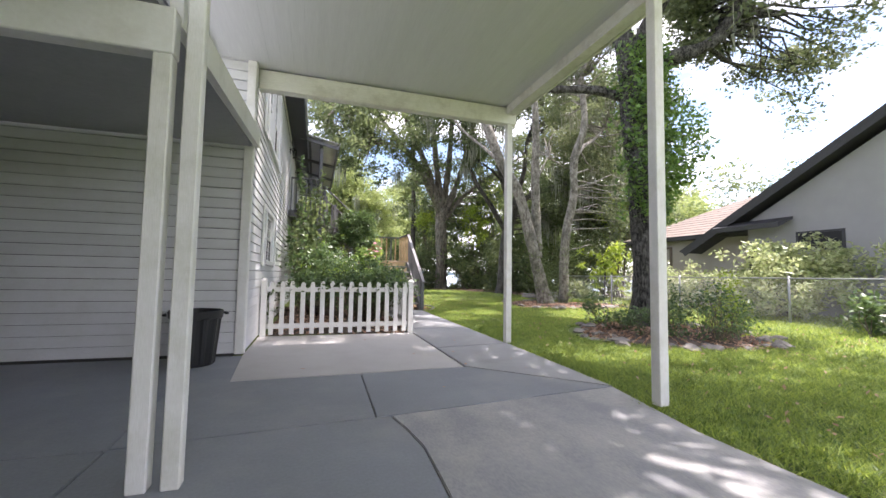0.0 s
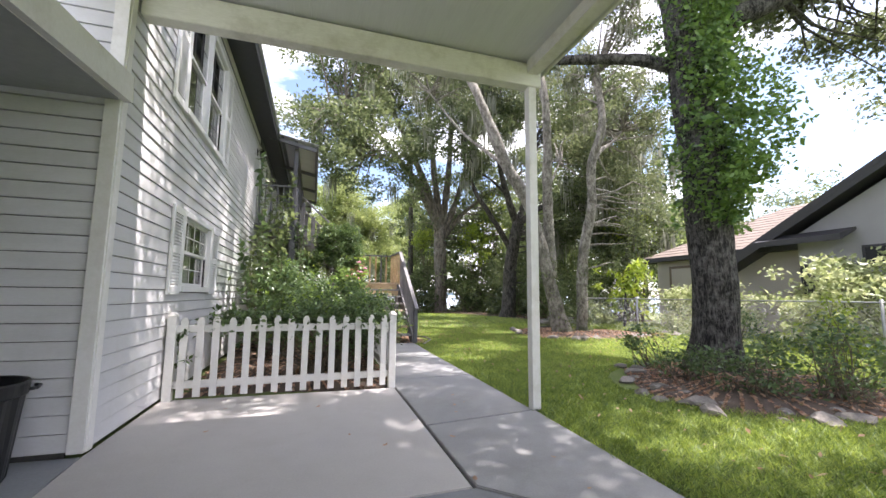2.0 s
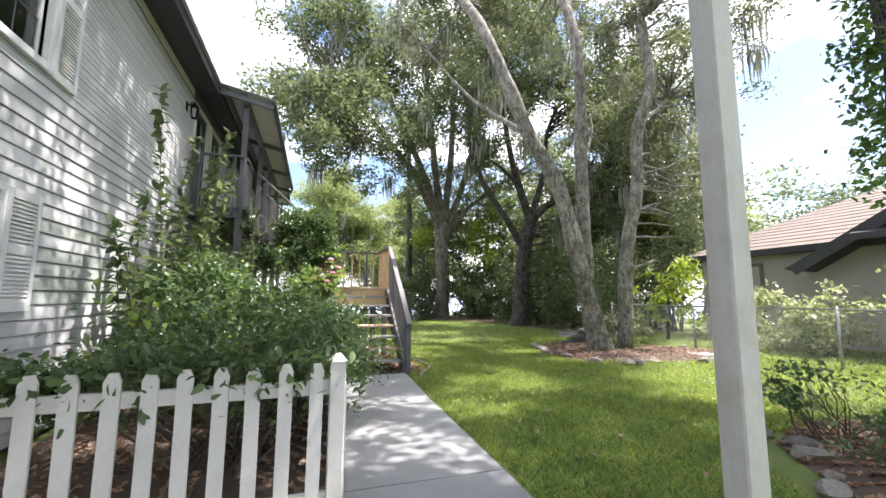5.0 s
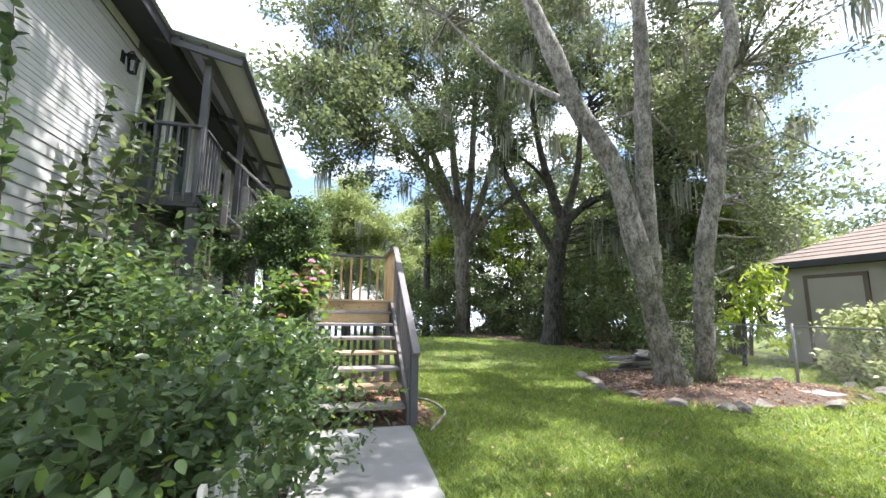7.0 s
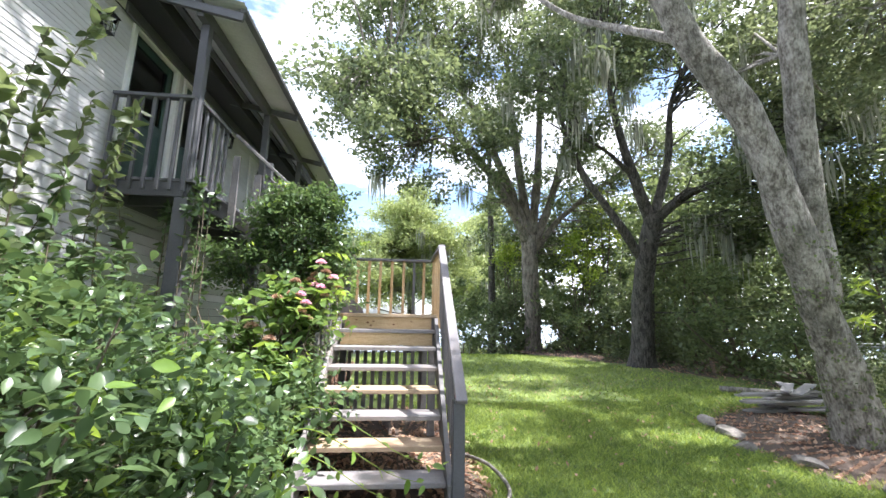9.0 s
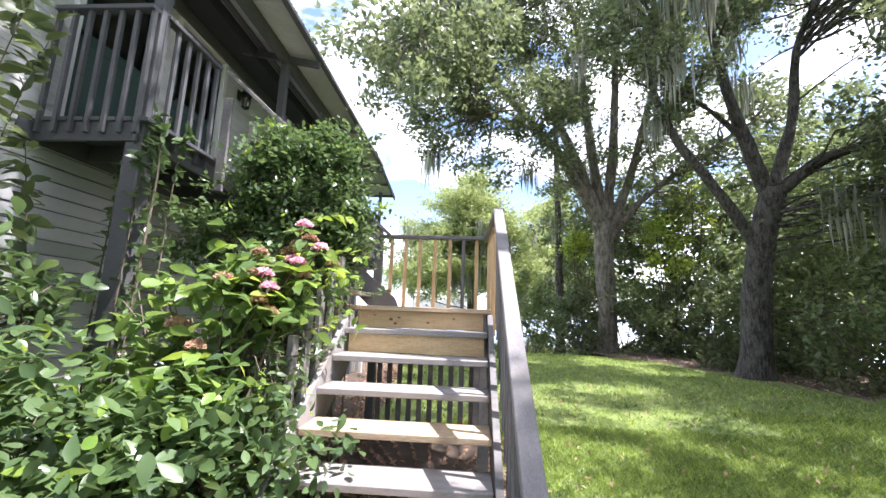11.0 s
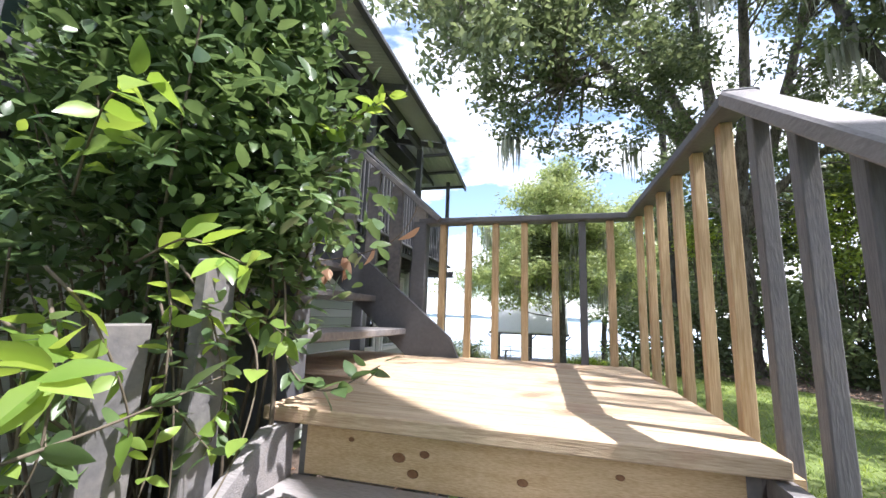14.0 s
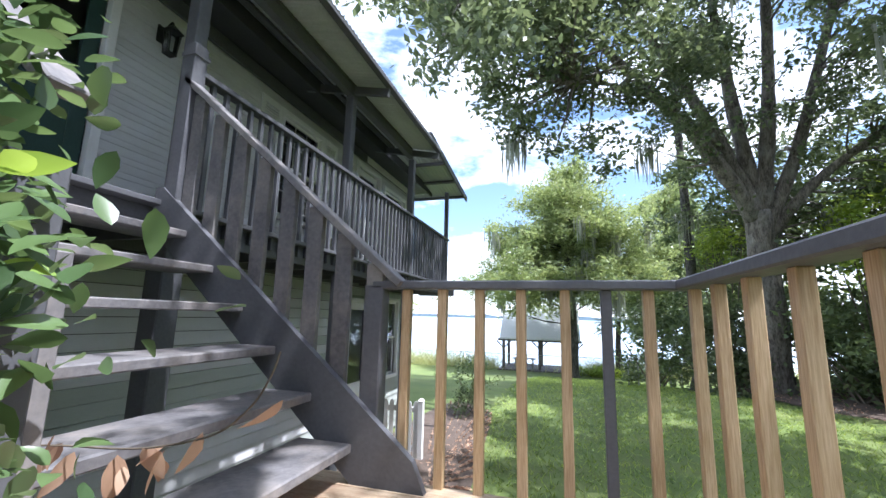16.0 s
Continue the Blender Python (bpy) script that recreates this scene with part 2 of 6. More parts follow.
WATERM = mat("lake_water", (0.42, 0.50, 0.58), (0.36, 0.45, 0.54), rough=0.25, scale=0.15, fine=1.5, bump=0.25, stretch=(0.4, 2, 1))
IVY_LEAF = leaf_mat("star_ivy_leaves", (0.055, 0.12, 0.035), (0.19, 0.31, 0.08), glow=0.42)
DRIVE_PALE = mat("skimmed_concrete", (0.44, 0.425, 0.40), (0.30, 0.30, 0.305), rough=0.8, scale=1.6, fine=40, mixing=0.3, bump=0.15, stretch=(1.6, 0.7, 1), lo=0.40, hi=0.60,
                 dirt=(0.27, 0.28, 0.295), dirt_amount=0.8, dirt_scale=0.8)
REED = leaf_mat("reeds", (0.22, 0.26, 0.08), (0.50, 0.50, 0.22), glow=0.3)
OAK_LEAF = leaf_mat("oak_leaves", (0.05, 0.074, 0.035), (0.165, 0.205, 0.098), glow=0.44)
OAK_LEAF2 = leaf_mat("pale_oak_leaves", (0.062, 0.086, 0.044), (0.185, 0.22, 0.115), glow=0.42)
DARK_LEAF = leaf_mat("understory_leaves", (0.055, 0.084, 0.038), (0.185, 0.24, 0.10), glow=0.44)
LIME_LEAF = leaf_mat("sunny_lime_leaves", (0.12, 0.20, 0.03), (0.36, 0.46, 0.10), glow=0.45)
CYPRESS_LEAF = leaf_mat("cypress_needles", (0.13, 0.18, 0.07), (0.36, 0.42, 0.18), glow=0.4)
SHRUB_LEAF = leaf_mat("glossy_shrub_leaves", (0.045, 0.085, 0.036), (0.155, 0.235, 0.088), rough=0.32, glow=0.3, spec=0.5)
# Young leaves; on vine and hydrangea the colour also stands for sunlight.
BRIGHT_LEAF = leaf_mat("bright_shrub_leaves", (0.12, 0.22, 0.04), (0.34, 0.46, 0.11), rough=0.32, glow=0.4)
HYD_LEAF = leaf_mat("hydrangea_leaves", (0.058, 0.112, 0.038), (0.22, 0.33, 0.095), rough=0.4, glow=0.38)
VARIEGATED = leaf_mat("variegated_leaves", (0.16, 0.22, 0.08), (0.55, 0.58, 0.36), glow=0.35)
MOSS = leaf_mat("spanish_moss", (0.17, 0.18, 0.145), (0.40, 0.41, 0.34), rough=0.9, glow=0.35, spec=0.1)
GRASS = leaf_mat("lawn_grass", (0.05, 0.11, 0.028), (0.42, 0.52, 0.13), rough=0.5, glow=0.4, spread=2.2)
PETAL = leaf_mat("pink_petals", (0.66, 0.34, 0.45), (0.86, 0.68, 0.70), rough=0.6, glow=0.3, spec=0.2)
DRY = leaf_mat("withered_petals", (0.30, 0.19, 0.12), (0.58, 0.43, 0.31), rough=0.8, glow=0.25, spec=0.1)
TWIG = mat("twig_bark", (0.17, 0.14, 0.10), (0.10, 0.08, 0.06), rough=0.85, bump=0.2)
# Distance haze is put into this blue-grey tree colour.
HAZE_TREES = mat("hazed_far_trees", (0.22, 0.28, 0.30), (0.16, 0.21, 0.23), rough=1.0, scale=0.02, fine=0.2, bump=0)


def glass_mat():
    m = bpy.data.materials.new("window_glass")
    m.use_nodes = True
    b = m.node_tree.nodes["Principled BSDF"]
    b.inputs["Base Color"].default_value = (0.9, 0.93, 0.92, 1)
    b.inputs["Roughness"].default_value = 0.02
    b.inputs["Transmission Weight"].default_value = 1.0
    b.inputs["IOR"].default_value = 1.45
    return m


GLASS = glass_mat()

# ---- mesh helpers ----
BASE = {}


def finish(name, bm, material, smooth=False):
    me = bpy.data.meshes.new(name)
    bm.to_mesh(me)
    bm.free()
    me.materials.append(material)
    if smooth:
        me.polygons.foreach_set("use_smooth", [True] * len(me.polygons))
    return me


def thing(name, label, category, at=(0, 0, 0), group="", kind=""):
    ob = new(name)
    ob.empty_display_size = 0.1
    ob.location = at
    BASE[ob.name] = Vector(at)
    return tagged(ob, label, category, group, kind)


def part(name, bm, material, parent, label="", smooth=False, kind=""):
    """One mesh under a thing or part; the bmesh is in world places."""
    o = BASE.get(parent.name, Vector((0, 0, 0)))
    bmesh.ops.translate(bm, verts=bm.verts, vec=-o)
    ob = new(name, finish(name, bm, material, smooth))
    ob.parent = parent
    BASE[ob.name] = o
    return tagged(ob, label, kind=kind)


def solid(name, bm, material, label, category, group="", kind="", smooth=False):
    """A top-level mesh thing whose origin is the middle of its foot."""
    vs = np.array([v.co[:] for v in bm.verts])
    o = Vector(((vs[:, 0].min() + vs[:, 0].max()) / 2, (vs[:, 1].min() + vs[:, 1].max()) / 2, vs[:, 2].min()))
    bmesh.ops.translate(bm, verts=bm.verts, vec=-o)
    ob = new(name, finish(name, bm, material, smooth))
    ob.location = o
    BASE[ob.name] = o
    return tagged(ob, label, category, group, kind)


def box(x0, x1, y0, y1, z0, z1, bevel=0.0, bm=None):
    bm = bm or bmesh.new()
    got = bmesh.ops.create_cube(bm, size=1.0)["verts"]
    for v in got:
        v.co = Vector(((x0 + x1) / 2 + v.co.x * (x1 - x0), (y0 + y1) / 2 + v.co.y * (y1 - y0), (z0 + z1) / 2 + v.co.z * (z1 - z0)))
    if bevel > 0:
        edges = list({e for v in got for e in v.link_edges})
        bmesh.ops.bevel(bm, geom=edges, offset=bevel, segments=1, affect="EDGES")
    return bm


def beam(a, b, w, h, bevel=0.004, bm=None, up=(0, 0, 1)):
    """A squared timber from a to b; w across, h along the up side."""
    bm = bm or bmesh.new()
    a, b = Vector(a), Vector(b)
    d = (b - a)
    ln = d.length
    d.normalize()
    u = Vector(up)
    s = d.cross(u)
    if s.length < 1e-4:
        s = d.cross(Vector((0, 1, 0)))
    s.normalize()
    u = s.cross(d)
    got = bmesh.ops.create_cube(bm, size=1.0)["verts"]
    for v in got:
        v.co = (a + b) / 2 + s * (v.co.x * w) + d * (v.co.y * ln) + u * (v.co.z * h)
    if bevel > 0:
        edges = list({e for v in got for e in v.link_edges})
        bmesh.ops.bevel(bm, geom=edges, offset=bevel, segments=1, affect="EDGES")
    return bm


def prism(outline, y0, y1, axis="y", bm=None):
    """Extrudes an outline of pairs: axis y takes (x, z), axis x takes (y, z), axis z takes (x, y)."""
    bm = bm or bmesh.new()
    put = {"y": lambda p, s: (p[0], s, p[1]), "x": lambda p, s: (s, p[0], p[1]), "z": lambda p, s: (p[0], p[1], s)}[axis]
    lo = [bm.verts.new(put(p, y0)) for p in outline]
    hi = [bm.verts.new(put(p, y1)) for p in outline]
    n = len(outline)
    bm.faces.new(lo)
    bm.faces.new(hi[::-1])
    for i in range(n):
        bm.faces.new((lo[i], hi[i], hi[(i + 1) % n], lo[(i + 1) % n]))
    bmesh.ops.recalc_face_normals(bm, faces=bm.faces)
    return bm


def tube(points, radii, sides=8, bm=None, wobble=0.0, rng=None, cap=True):
    """A tapered limb along points."""
    bm = bm or bmesh.new()
    rings = []
    pts = [Vector(p) for p in points]
    ref = Vector((0.3, 1, 0.1))
    for i, p in enumerate(pts):
        d = (pts[min(i + 1, len(pts) - 1)] - pts[max(i - 1, 0)]).normalized()
        s = d.cross(ref)
        if s.length < 0.05:
            s = d.cross(Vector((1, 0, 0)))
        s.normalize()
        u = d.cross(s)
        ring = []
        for k in range(sides):
            a = 2 * math.pi * k / sides
            r = radii[i] * (1 + (rng.uniform(-wobble, wobble) if rng else 0))
            ring.append(bm.verts.new(p + s * (r * math.cos(a)) + u * (r * math.sin(a))))
        rings.append(ring)
    for i in range(len(rings) - 1):
        for k in range(sides):
            bm.faces.new((rings[i][k], rings[i][(k + 1) % sides], rings[i + 1][(k + 1) % sides], rings[i + 1][k]))
    if cap:
        bm.faces.new(rings[0][::-1])
        bm.faces.new(rings[-1])
    return bm


def smooth_line(pts, n):
    """Catmull-Rom through points, n steps a span."""
    p = [Vector(q) for q in pts]
    p = [p[0] * 2 - p[1], *p, p[-1] * 2 - p[-2]]
    out = []
    for i in range(1, len(p) - 2):
        for k in range(n):
            t = k / n
            a, b, c, d = p[i - 1], p[i], p[i + 1], p[i + 2]
            out.append(0.5 * ((2 * b) + (c - a) * t + (2 * a - 5 * b + 4 * c - d) * t * t + (3 * b - a - 3 * c + d) * t ** 3))
    out.append(p[-2])
    return out


def raw_mesh(name, verts, faces_n, corners, material, smooth=False):
    """Mesh from arrays: corners holds faces of faces_n vertices each."""
    me = bpy.data.meshes.new(name)
    v = np.asarray(verts, np.float32)
    c = np.asarray(corners, np.int32).ravel()
    nf = len(c) // faces_n
    me.vertices.add(len(v))
    me.vertices.foreach_set("co", v.ravel())
    me.loops.add(len(c))
    me.loops.foreach_set("vertex_index", c)
    me.polygons.add(nf)
    me.polygons.foreach_set("loop_start", np.arange(0, nf * faces_n, faces_n, dtype=np.int32))
    me.update(calc_edges=True)
    me.materials.append(material)
    if smooth:
        me.polygons.foreach_set("use_smooth", np.ones(nf, bool))
    return me


def leaf_arrays(centers, size, rs, ratio=0.5, up=0.3, jitter=0.35, fold=0.22, direction=None, broad=False):
    """Leaf blades at the centres: diamonds folded along the midrib (or six-sided broad leaves)."""
    n = len(centers)
    d = rs.normal(size=(n, 3)) if direction is None else direction + rs.normal(size=(n, 3)) * 0.5
    d[:, 2] *= 0.7
    d /= np.linalg.norm(d, axis=1, keepdims=True) + 1e-9
    nrm = rs.normal(size=(n, 3)) + np.array([0, 0, up * 3])
    s = np.cross(d, nrm)
    s /= np.linalg.norm(s, axis=1, keepdims=True) + 1e-9
    u = np.cross(s, d)
    ln = (size * (1 + rs.uniform(-jitter, jitter, n)))[:, None]
    w = ln * ratio * 0.5
    c = np.asarray(centers)
    if not broad:
        v = np.stack([c - d * ln / 2, c + s * w + u * w * fold, c + d * ln / 2, c - s * w + u * w * fold], 1).reshape(-1, 3)
        k = np.arange(n)[:, None] * 4
        f = np.concatenate([k + [0, 1, 2], k + [0, 2, 3]], 1).reshape(-1, 3)
        return v, f
    us, ws = (0.14, 0.36, 0.62, 0.84), (0.62, 1.0, 0.82, 0.42)
    curl = rs.uniform(0.05, 0.32, n)[:, None]
    rows = [c - d * ln / 2]
    for uu, ww in zip(us, ws):
        mid = c + d * ln * (uu - 0.5) - u * ln * curl * (uu - 0.25) ** 2
        rows += [mid + s * w * ww + u * w * ww * fold, mid, mid - s * w * ww + u * w * ww * fold]
    rows.append(c + d * ln / 2 - u * ln * curl * 0.56)
    v = np.stack(rows, 1).reshape(-1, 3)
    k = np.arange(n)[:, None] * 14
    tri = [(0, 1, 2), (0, 2, 3)]
    for q in (1, 4, 7):
        tri += [(q, q + 3, q + 4), (q, q + 4, q + 1), (q + 1, q + 4, q + 5), (q + 1, q + 5, q + 2)]
    tri += [(10, 13, 11), (11, 13, 12)]
    f = np.concatenate([k + list(t) for t in tri], 1).reshape(-1, 3)
    return v, f


def foliage(name, centers, size, material, parent, seed, label="", **kw):
    rs = np.random.RandomState(seed)
    v, f = leaf_arrays(np.asarray(centers, float), size, rs, **kw)
    o = BASE.get(parent.name, Vector((0, 0, 0)))
    ob = new(name, raw_mesh(name, v - np.array(o), 3, f, material, bool(kw.get("broad"))))
    ob.parent = parent
    BASE[ob.name] = o
    return tagged(ob, label, kind="stuff" if label else "")


def clumps(points, per, spread, rs, squash=0.7):
    p = np.asarray(points, float)
    idx = np.repeat(np.arange(len(p)), per)
    off = rs.normal(size=(len(idx), 3)) * spread
    off[:, 2] *= squash
    return p[idx] + off


def moss_strands(name, points, length, per, parent, seed, width=0.02):
    """Hanging strands of grey moss: thin tapering ribbons."""
    rs = np.random.RandomState(seed)
    p = np.repeat(np.asarray(points, float), per, 0)
    n = len(p)
    p = p + rs.normal(size=(n, 3)) * np.array([0.16, 0.16, 0.10])
    ln = length * rs.uniform(0.35, 1.25, n)
    a = rs.uniform(0, math.pi, n)
    s = np.stack([np.cos(a), np.sin(a), 0 * a], 1) * (width * rs.uniform(0.6, 1.6, n))[:, None]
    sway = rs.normal(size=(n, 3)) * 0.06
    sway[:, 2] = 0
    dn = np.zeros((n, 3))
    dn[:, 2] = -ln
    v = np.stack([p - s * 0.6, p + s * 0.6, p + dn * 0.5 + sway + s, p + dn * 0.5 + sway - s, p + dn + sway * 0.3], 1).reshape(-1, 3)
    k = np.arange(n)[:, None] * 5
    f = np.concatenate([k + [0, 1, 2], k + [0, 2, 3], k + [3, 2, 4]], 1).reshape(-1, 3)
    o = BASE.get(parent.name, Vector((0, 0, 0)))
    ob = new(name, raw_mesh(name, v - np.array(o), 3, f, MOSS))
    ob.parent = parent
    BASE[ob.name] = o
    return tagged(ob, "grey hanging spanish moss", kind="stuff")

# ---- ground ----
def ground_z(x, y):
    """Flat round the house, falling gently to the lake."""
    t = min(max((y - 20.0) / 17.0, 0.0), 1.0)
    return -0.03 - 1.30 * t * t * (3 - 2 * t) + 0.02 * noise.noise(Vector((x * 0.6, y * 0.6, 0)))


def make_ground():
    xs = [-900, -300, -120, -60, -30, -18] + [-12 + 0.6 * i for i in range(60)] + [26, 34, 50, 90, 200, 500, 900]
    ys = [-600, -200, -80, -40, -22] + [-14 + 0.6 * i for i in range(90)] + [41]
    verts = [(x, y, ground_z(x, y) if y < 38.5 else -1.75) for y in ys for x in xs]
    w = len(xs)
    quads = [(j * w + i, j * w + i + 1, (j + 1) * w + i + 1, (j + 1) * w + i) for j in range(len(ys) - 1) for i in range(w - 1)]
    ob = new("ground", raw_mesh("ground", verts, 4, quads, SOIL, True))
    tagged(ob, "mown green lawn over sandy soil", "lawn", kind="structure")
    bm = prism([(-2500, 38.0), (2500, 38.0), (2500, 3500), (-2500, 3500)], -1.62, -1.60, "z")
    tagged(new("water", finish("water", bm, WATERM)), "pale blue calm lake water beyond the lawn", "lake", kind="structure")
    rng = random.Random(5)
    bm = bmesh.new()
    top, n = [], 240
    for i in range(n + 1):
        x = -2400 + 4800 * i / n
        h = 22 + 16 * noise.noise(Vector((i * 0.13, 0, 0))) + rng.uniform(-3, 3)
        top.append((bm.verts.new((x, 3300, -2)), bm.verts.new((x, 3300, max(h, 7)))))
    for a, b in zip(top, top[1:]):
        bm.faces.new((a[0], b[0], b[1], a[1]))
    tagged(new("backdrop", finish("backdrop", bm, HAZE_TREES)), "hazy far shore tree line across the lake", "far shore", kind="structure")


make_ground()


def slab(name, outline, material, label, z=0.0, thick=0.12, bevel=0.006):
    bm = prism(outline, z - thick, z, "z")
    edges = [e for e in bm.edges if all(v.co.z > z - 0.01 for v in e.verts)]
    bmesh.ops.bevel(bm, geom=edges, offset=bevel, segments=2, affect="EDGES")
    return bm, material, name, label


DRIVE_PARENT = thing("road", "grey concrete driveway slabs with cut joints", "driveway", (0, -4, 0), kind="structure")
G = 0.004
for outline, material in (
        ([(-9, -2.62), (-0.29 - G, -2.72), (-0.42 - G, -0.02), (-9, -0.02)], DRIVE),
        ([(-0.29 + G, -2.71 + G), (1.265 - G, -2.57 + G), (1.30 - G, -1.25 - G), (0.09, -1.28 - G), (0.0, -0.02), (-0.42 + G, -0.02)], DRIVE),
        ([(1.265 + G, -2.57 + G), (3.54, -2.31 + G), (2.47, -1.21 - G), (1.30 + G, -1.25 - G)], DRIVE),
        ([(-0.29 + G, -2.71 - G), (1.375 - G, -2.56 - G), (1.43 - G, -2.86), (1.465 - G, -3.14), (1.45 - G, -3.53), (1.43 - G, -3.9), (1.5 - G, -5.2), (1.4 - G, -9), (-0.2, -9)], DRIVE),
        ([(1.375 + G, -2.56 - G), (3.54, -2.31 - G), (3.32, -3.4), (3.28, -4.3), (3.30, -9), (1.4 + G, -9), (1.5 + G, -5.2), (1.43 + G, -3.9), (1.45 + G, -3.53), (1.465 + G, -3.14), (1.43 + G, -2.86)], DRIVE_PALE),
        ([(-9, -2.62 - 2 * G), (-0.29 - G, -2.72 - 2 * G), (-0.2 - 2 * G, -9), (-9, -9)], DRIVE)):
    bm, m_, _, _ = slab("slab", outline, material, "")
    part("slab", bm, m_, DRIVE_PARENT)
part("slab_bed", prism([(-9, -9), (3.26, -9), (3.24, -4), (3.46, -2.3), (3.58, 0), (3.6, 5.9), (2.5, 5.9), (2.4, 1.5), (0.0, 1.5), (0, -0.01), (-9, -0.01)], -0.12, -0.028, "z"), CRACK, DRIVE_PARENT)
PAVE = thing("pavement", "pale concrete pad and walkway beside the house", "walkway", (2, 1, 0), kind="structure")
for outline, material in (
        ([(0.0, -0.0), (0.09, -1.27), (2.46 - G, -1.20), (2.50 - G, 1.50), (0.0, 1.53)], PAD),
        ([(2.48 + G, -1.19 + G), (3.56, -2.29 + G), (3.68, 0.16), (2.50 + G, -0.02)], WALKWAY),
        ([(2.50 + G, -0.0 + G), (3.66, 0.18), (3.72, 2.03), (2.52 + G, 2.0)], WALKWAY),
        ([(2.52, 2.0 + 2 * G), (3.72, 2.03 + 2 * G), (3.76, 4.05), (2.66, 4.02)], WALKWAY),
        ([(2.66, 4.02 + 2 * G), (3.76, 4.05 + 2 * G), (3.84, 6.02), (2.70, 6.0)], WALKWAY)):
    bm, m_, _, _ = slab("slab", outline, material, "")
    part("slab", bm, m_, PAVE)


# ---- house ----
# Dark backing colour draws the shadow lines under the siding laps.
GAP = mat("shadowed_siding_gap", (0.10, 0.10, 0.10), rough=0.9, bump=0)
def wall_boxes(openings, u0, u1, z0, z1, make):
    """Calls make(u0, u1, z0, z1) for the parts of a wall left by its openings."""
    cuts = sorted({u0, u1, *[o[0] for o in openings], *[o[1] for o in openings]})
    for a, b in zip(cuts, cuts[1:]):
        holes = sorted((o[2], o[3]) for o in openings if o[0] < b - 1e-6 and o[1] > a + 1e-6)
        z = z0
        for h0, h1 in holes:
            if h0 > z:
                make(a, b, z, h0)
            z = max(z, h1)
        if z < z1:
            make(a, b, z, z1)


def siding(parent, openings, u0, u1, z0, z1, material, face, step=0.127):
    """Lap boards, each a piece; face is "x" (wall at x = 0 looking to +x) or "y" (wall at y = 0 looking to -y)."""
    z, rng = z0, random.Random(int(u0 * 7 + z0 * 31))
    while z < z1 - 0.02:
        top = min(z + step, z1)
        cuts = sorted({u0, u1, *[o[k] for o in openings for k in (0, 1) if o[2] < top and o[3] > z]})
        runs = []
        for a, b in zip(cuts, cuts[1:]):
            lo, hi = z, top
            for o in openings:
                if o[0] < b - 1e-6 and o[1] > a + 1e-6 and o[2] < hi and o[3] > lo:
                    if o[2] <= lo and o[3] >= hi:
                        lo = hi
                    elif o[2] <= lo:
                        lo = o[3]
                    else:
                        hi = o[2]
            if hi - lo > 0.012:
                if runs and runs[-1][1] == a and runs[-1][2:] == (lo, hi):
                    runs[-1] = (runs[-1][0], b, lo, hi)
                else:
                    runs.append((a, b, lo, hi))
        for a, b, lo, hi in runs:
            w = rng.uniform(-0.0015, 0.0015)
            sec = [(-0.03, lo), (0.0 + w, lo), (0.001 + w, lo + 0.012), (-0.011, hi - 0.007), (-0.03, hi - 0.007)]
            if face == "x":
                bm = prism(sec, a, b, "y")
            else:
                bm = prism([(-p, q) for p, q in sec], a, b, "x")
            part("siding_board", bm, material, parent)
        z = top


WIN_LOW = (1.80, 3.02, 1.22, 2.04)
WIN_UP = (1.50, 3.34, 3.25, 4.71)
DOOR_UP = (8.78, 9.66, 2.93, 4.90)
DOOR_SIDE = (7.62, 8.50, 2.93, 4.90)
WIN_PORCH = (11.74, 12.56, 3.46, 4.76)
DOOR_UP2 = (13.72, 14.52, 2.93, 4.82)
WIN_END = (14.80, 15.80, 3.60, 4.72)
DOOR_LOW = (13.70, 14.48, 0.10, 2.45)
WIN_LOW2 = (14.68, 15.66, 1.10, 2.52)
EAST = [WIN_LOW, WIN_UP, DOOR_UP, DOOR_SIDE, WIN_PORCH, DOOR_UP2, WIN_END, DOOR_LOW, WIN_LOW2]
HOUSE_END, WALL_TOP = 16.0, 5.10

bm = bmesh.new()
wall_boxes(EAST, 0.045, HOUSE_END, 0.0, WALL_TOP, lambda a, b, c, d: box(-0.18, -0.03, a, b, c, d, bm=bm))
wall_east = tagged(new("wall_east", finish("wall_east", bm, GAP)), "white lap-sided two-storey house wall", "house wall", kind="structure")
siding(wall_east, [(o[0] - 0.07, o[1] + 0.07, o[2] - 0.07, o[3] + 0.07) for o in EAST], 0.085, 7.3, 0.03, 4.98, SIDING, "x")
siding(wall_east, [(o[0] - 0.07, o[1] + 0.07, o[2] - 0.07, o[3] + 0.07) for o in EAST], 7.3, HOUSE_END, 0.03, 2.72, SIDING_SHADED, "x")
siding(wall_east, [(o[0] - 0.07, o[1] + 0.07, o[2] - 0.07, o[3] + 0.07) for o in EAST], 7.3, HOUSE_END, 2.90, 4.98, SIDING, "x")
bm = box(-9.0, -0.18, 0.03, 0.18, 0.0, WALL_TOP)
wall_south = tagged(new("wall_south", finish("wall_south", bm, GAP)), "white lap-sided carport end wall", "house wall", kind="structure")
siding(wall_south, [], -9.0, -0.09, 0.03, 4.98, SIDING, "y")
tagged(new("wall_north", finish("wall_north", box(-9.0, 0.0, HOUSE_END, HOUSE_END + 0.15, 0, WALL_TOP), SIDING)), "plain lake side house wall", "house wall", kind="structure")
tagged(new("wall_west", finish("wall_west", box(-9.15, -9.0, 0.0, HOUSE_END, 0, WALL_TOP), SIDING)), "plain far side house wall", "house wall", kind="structure")
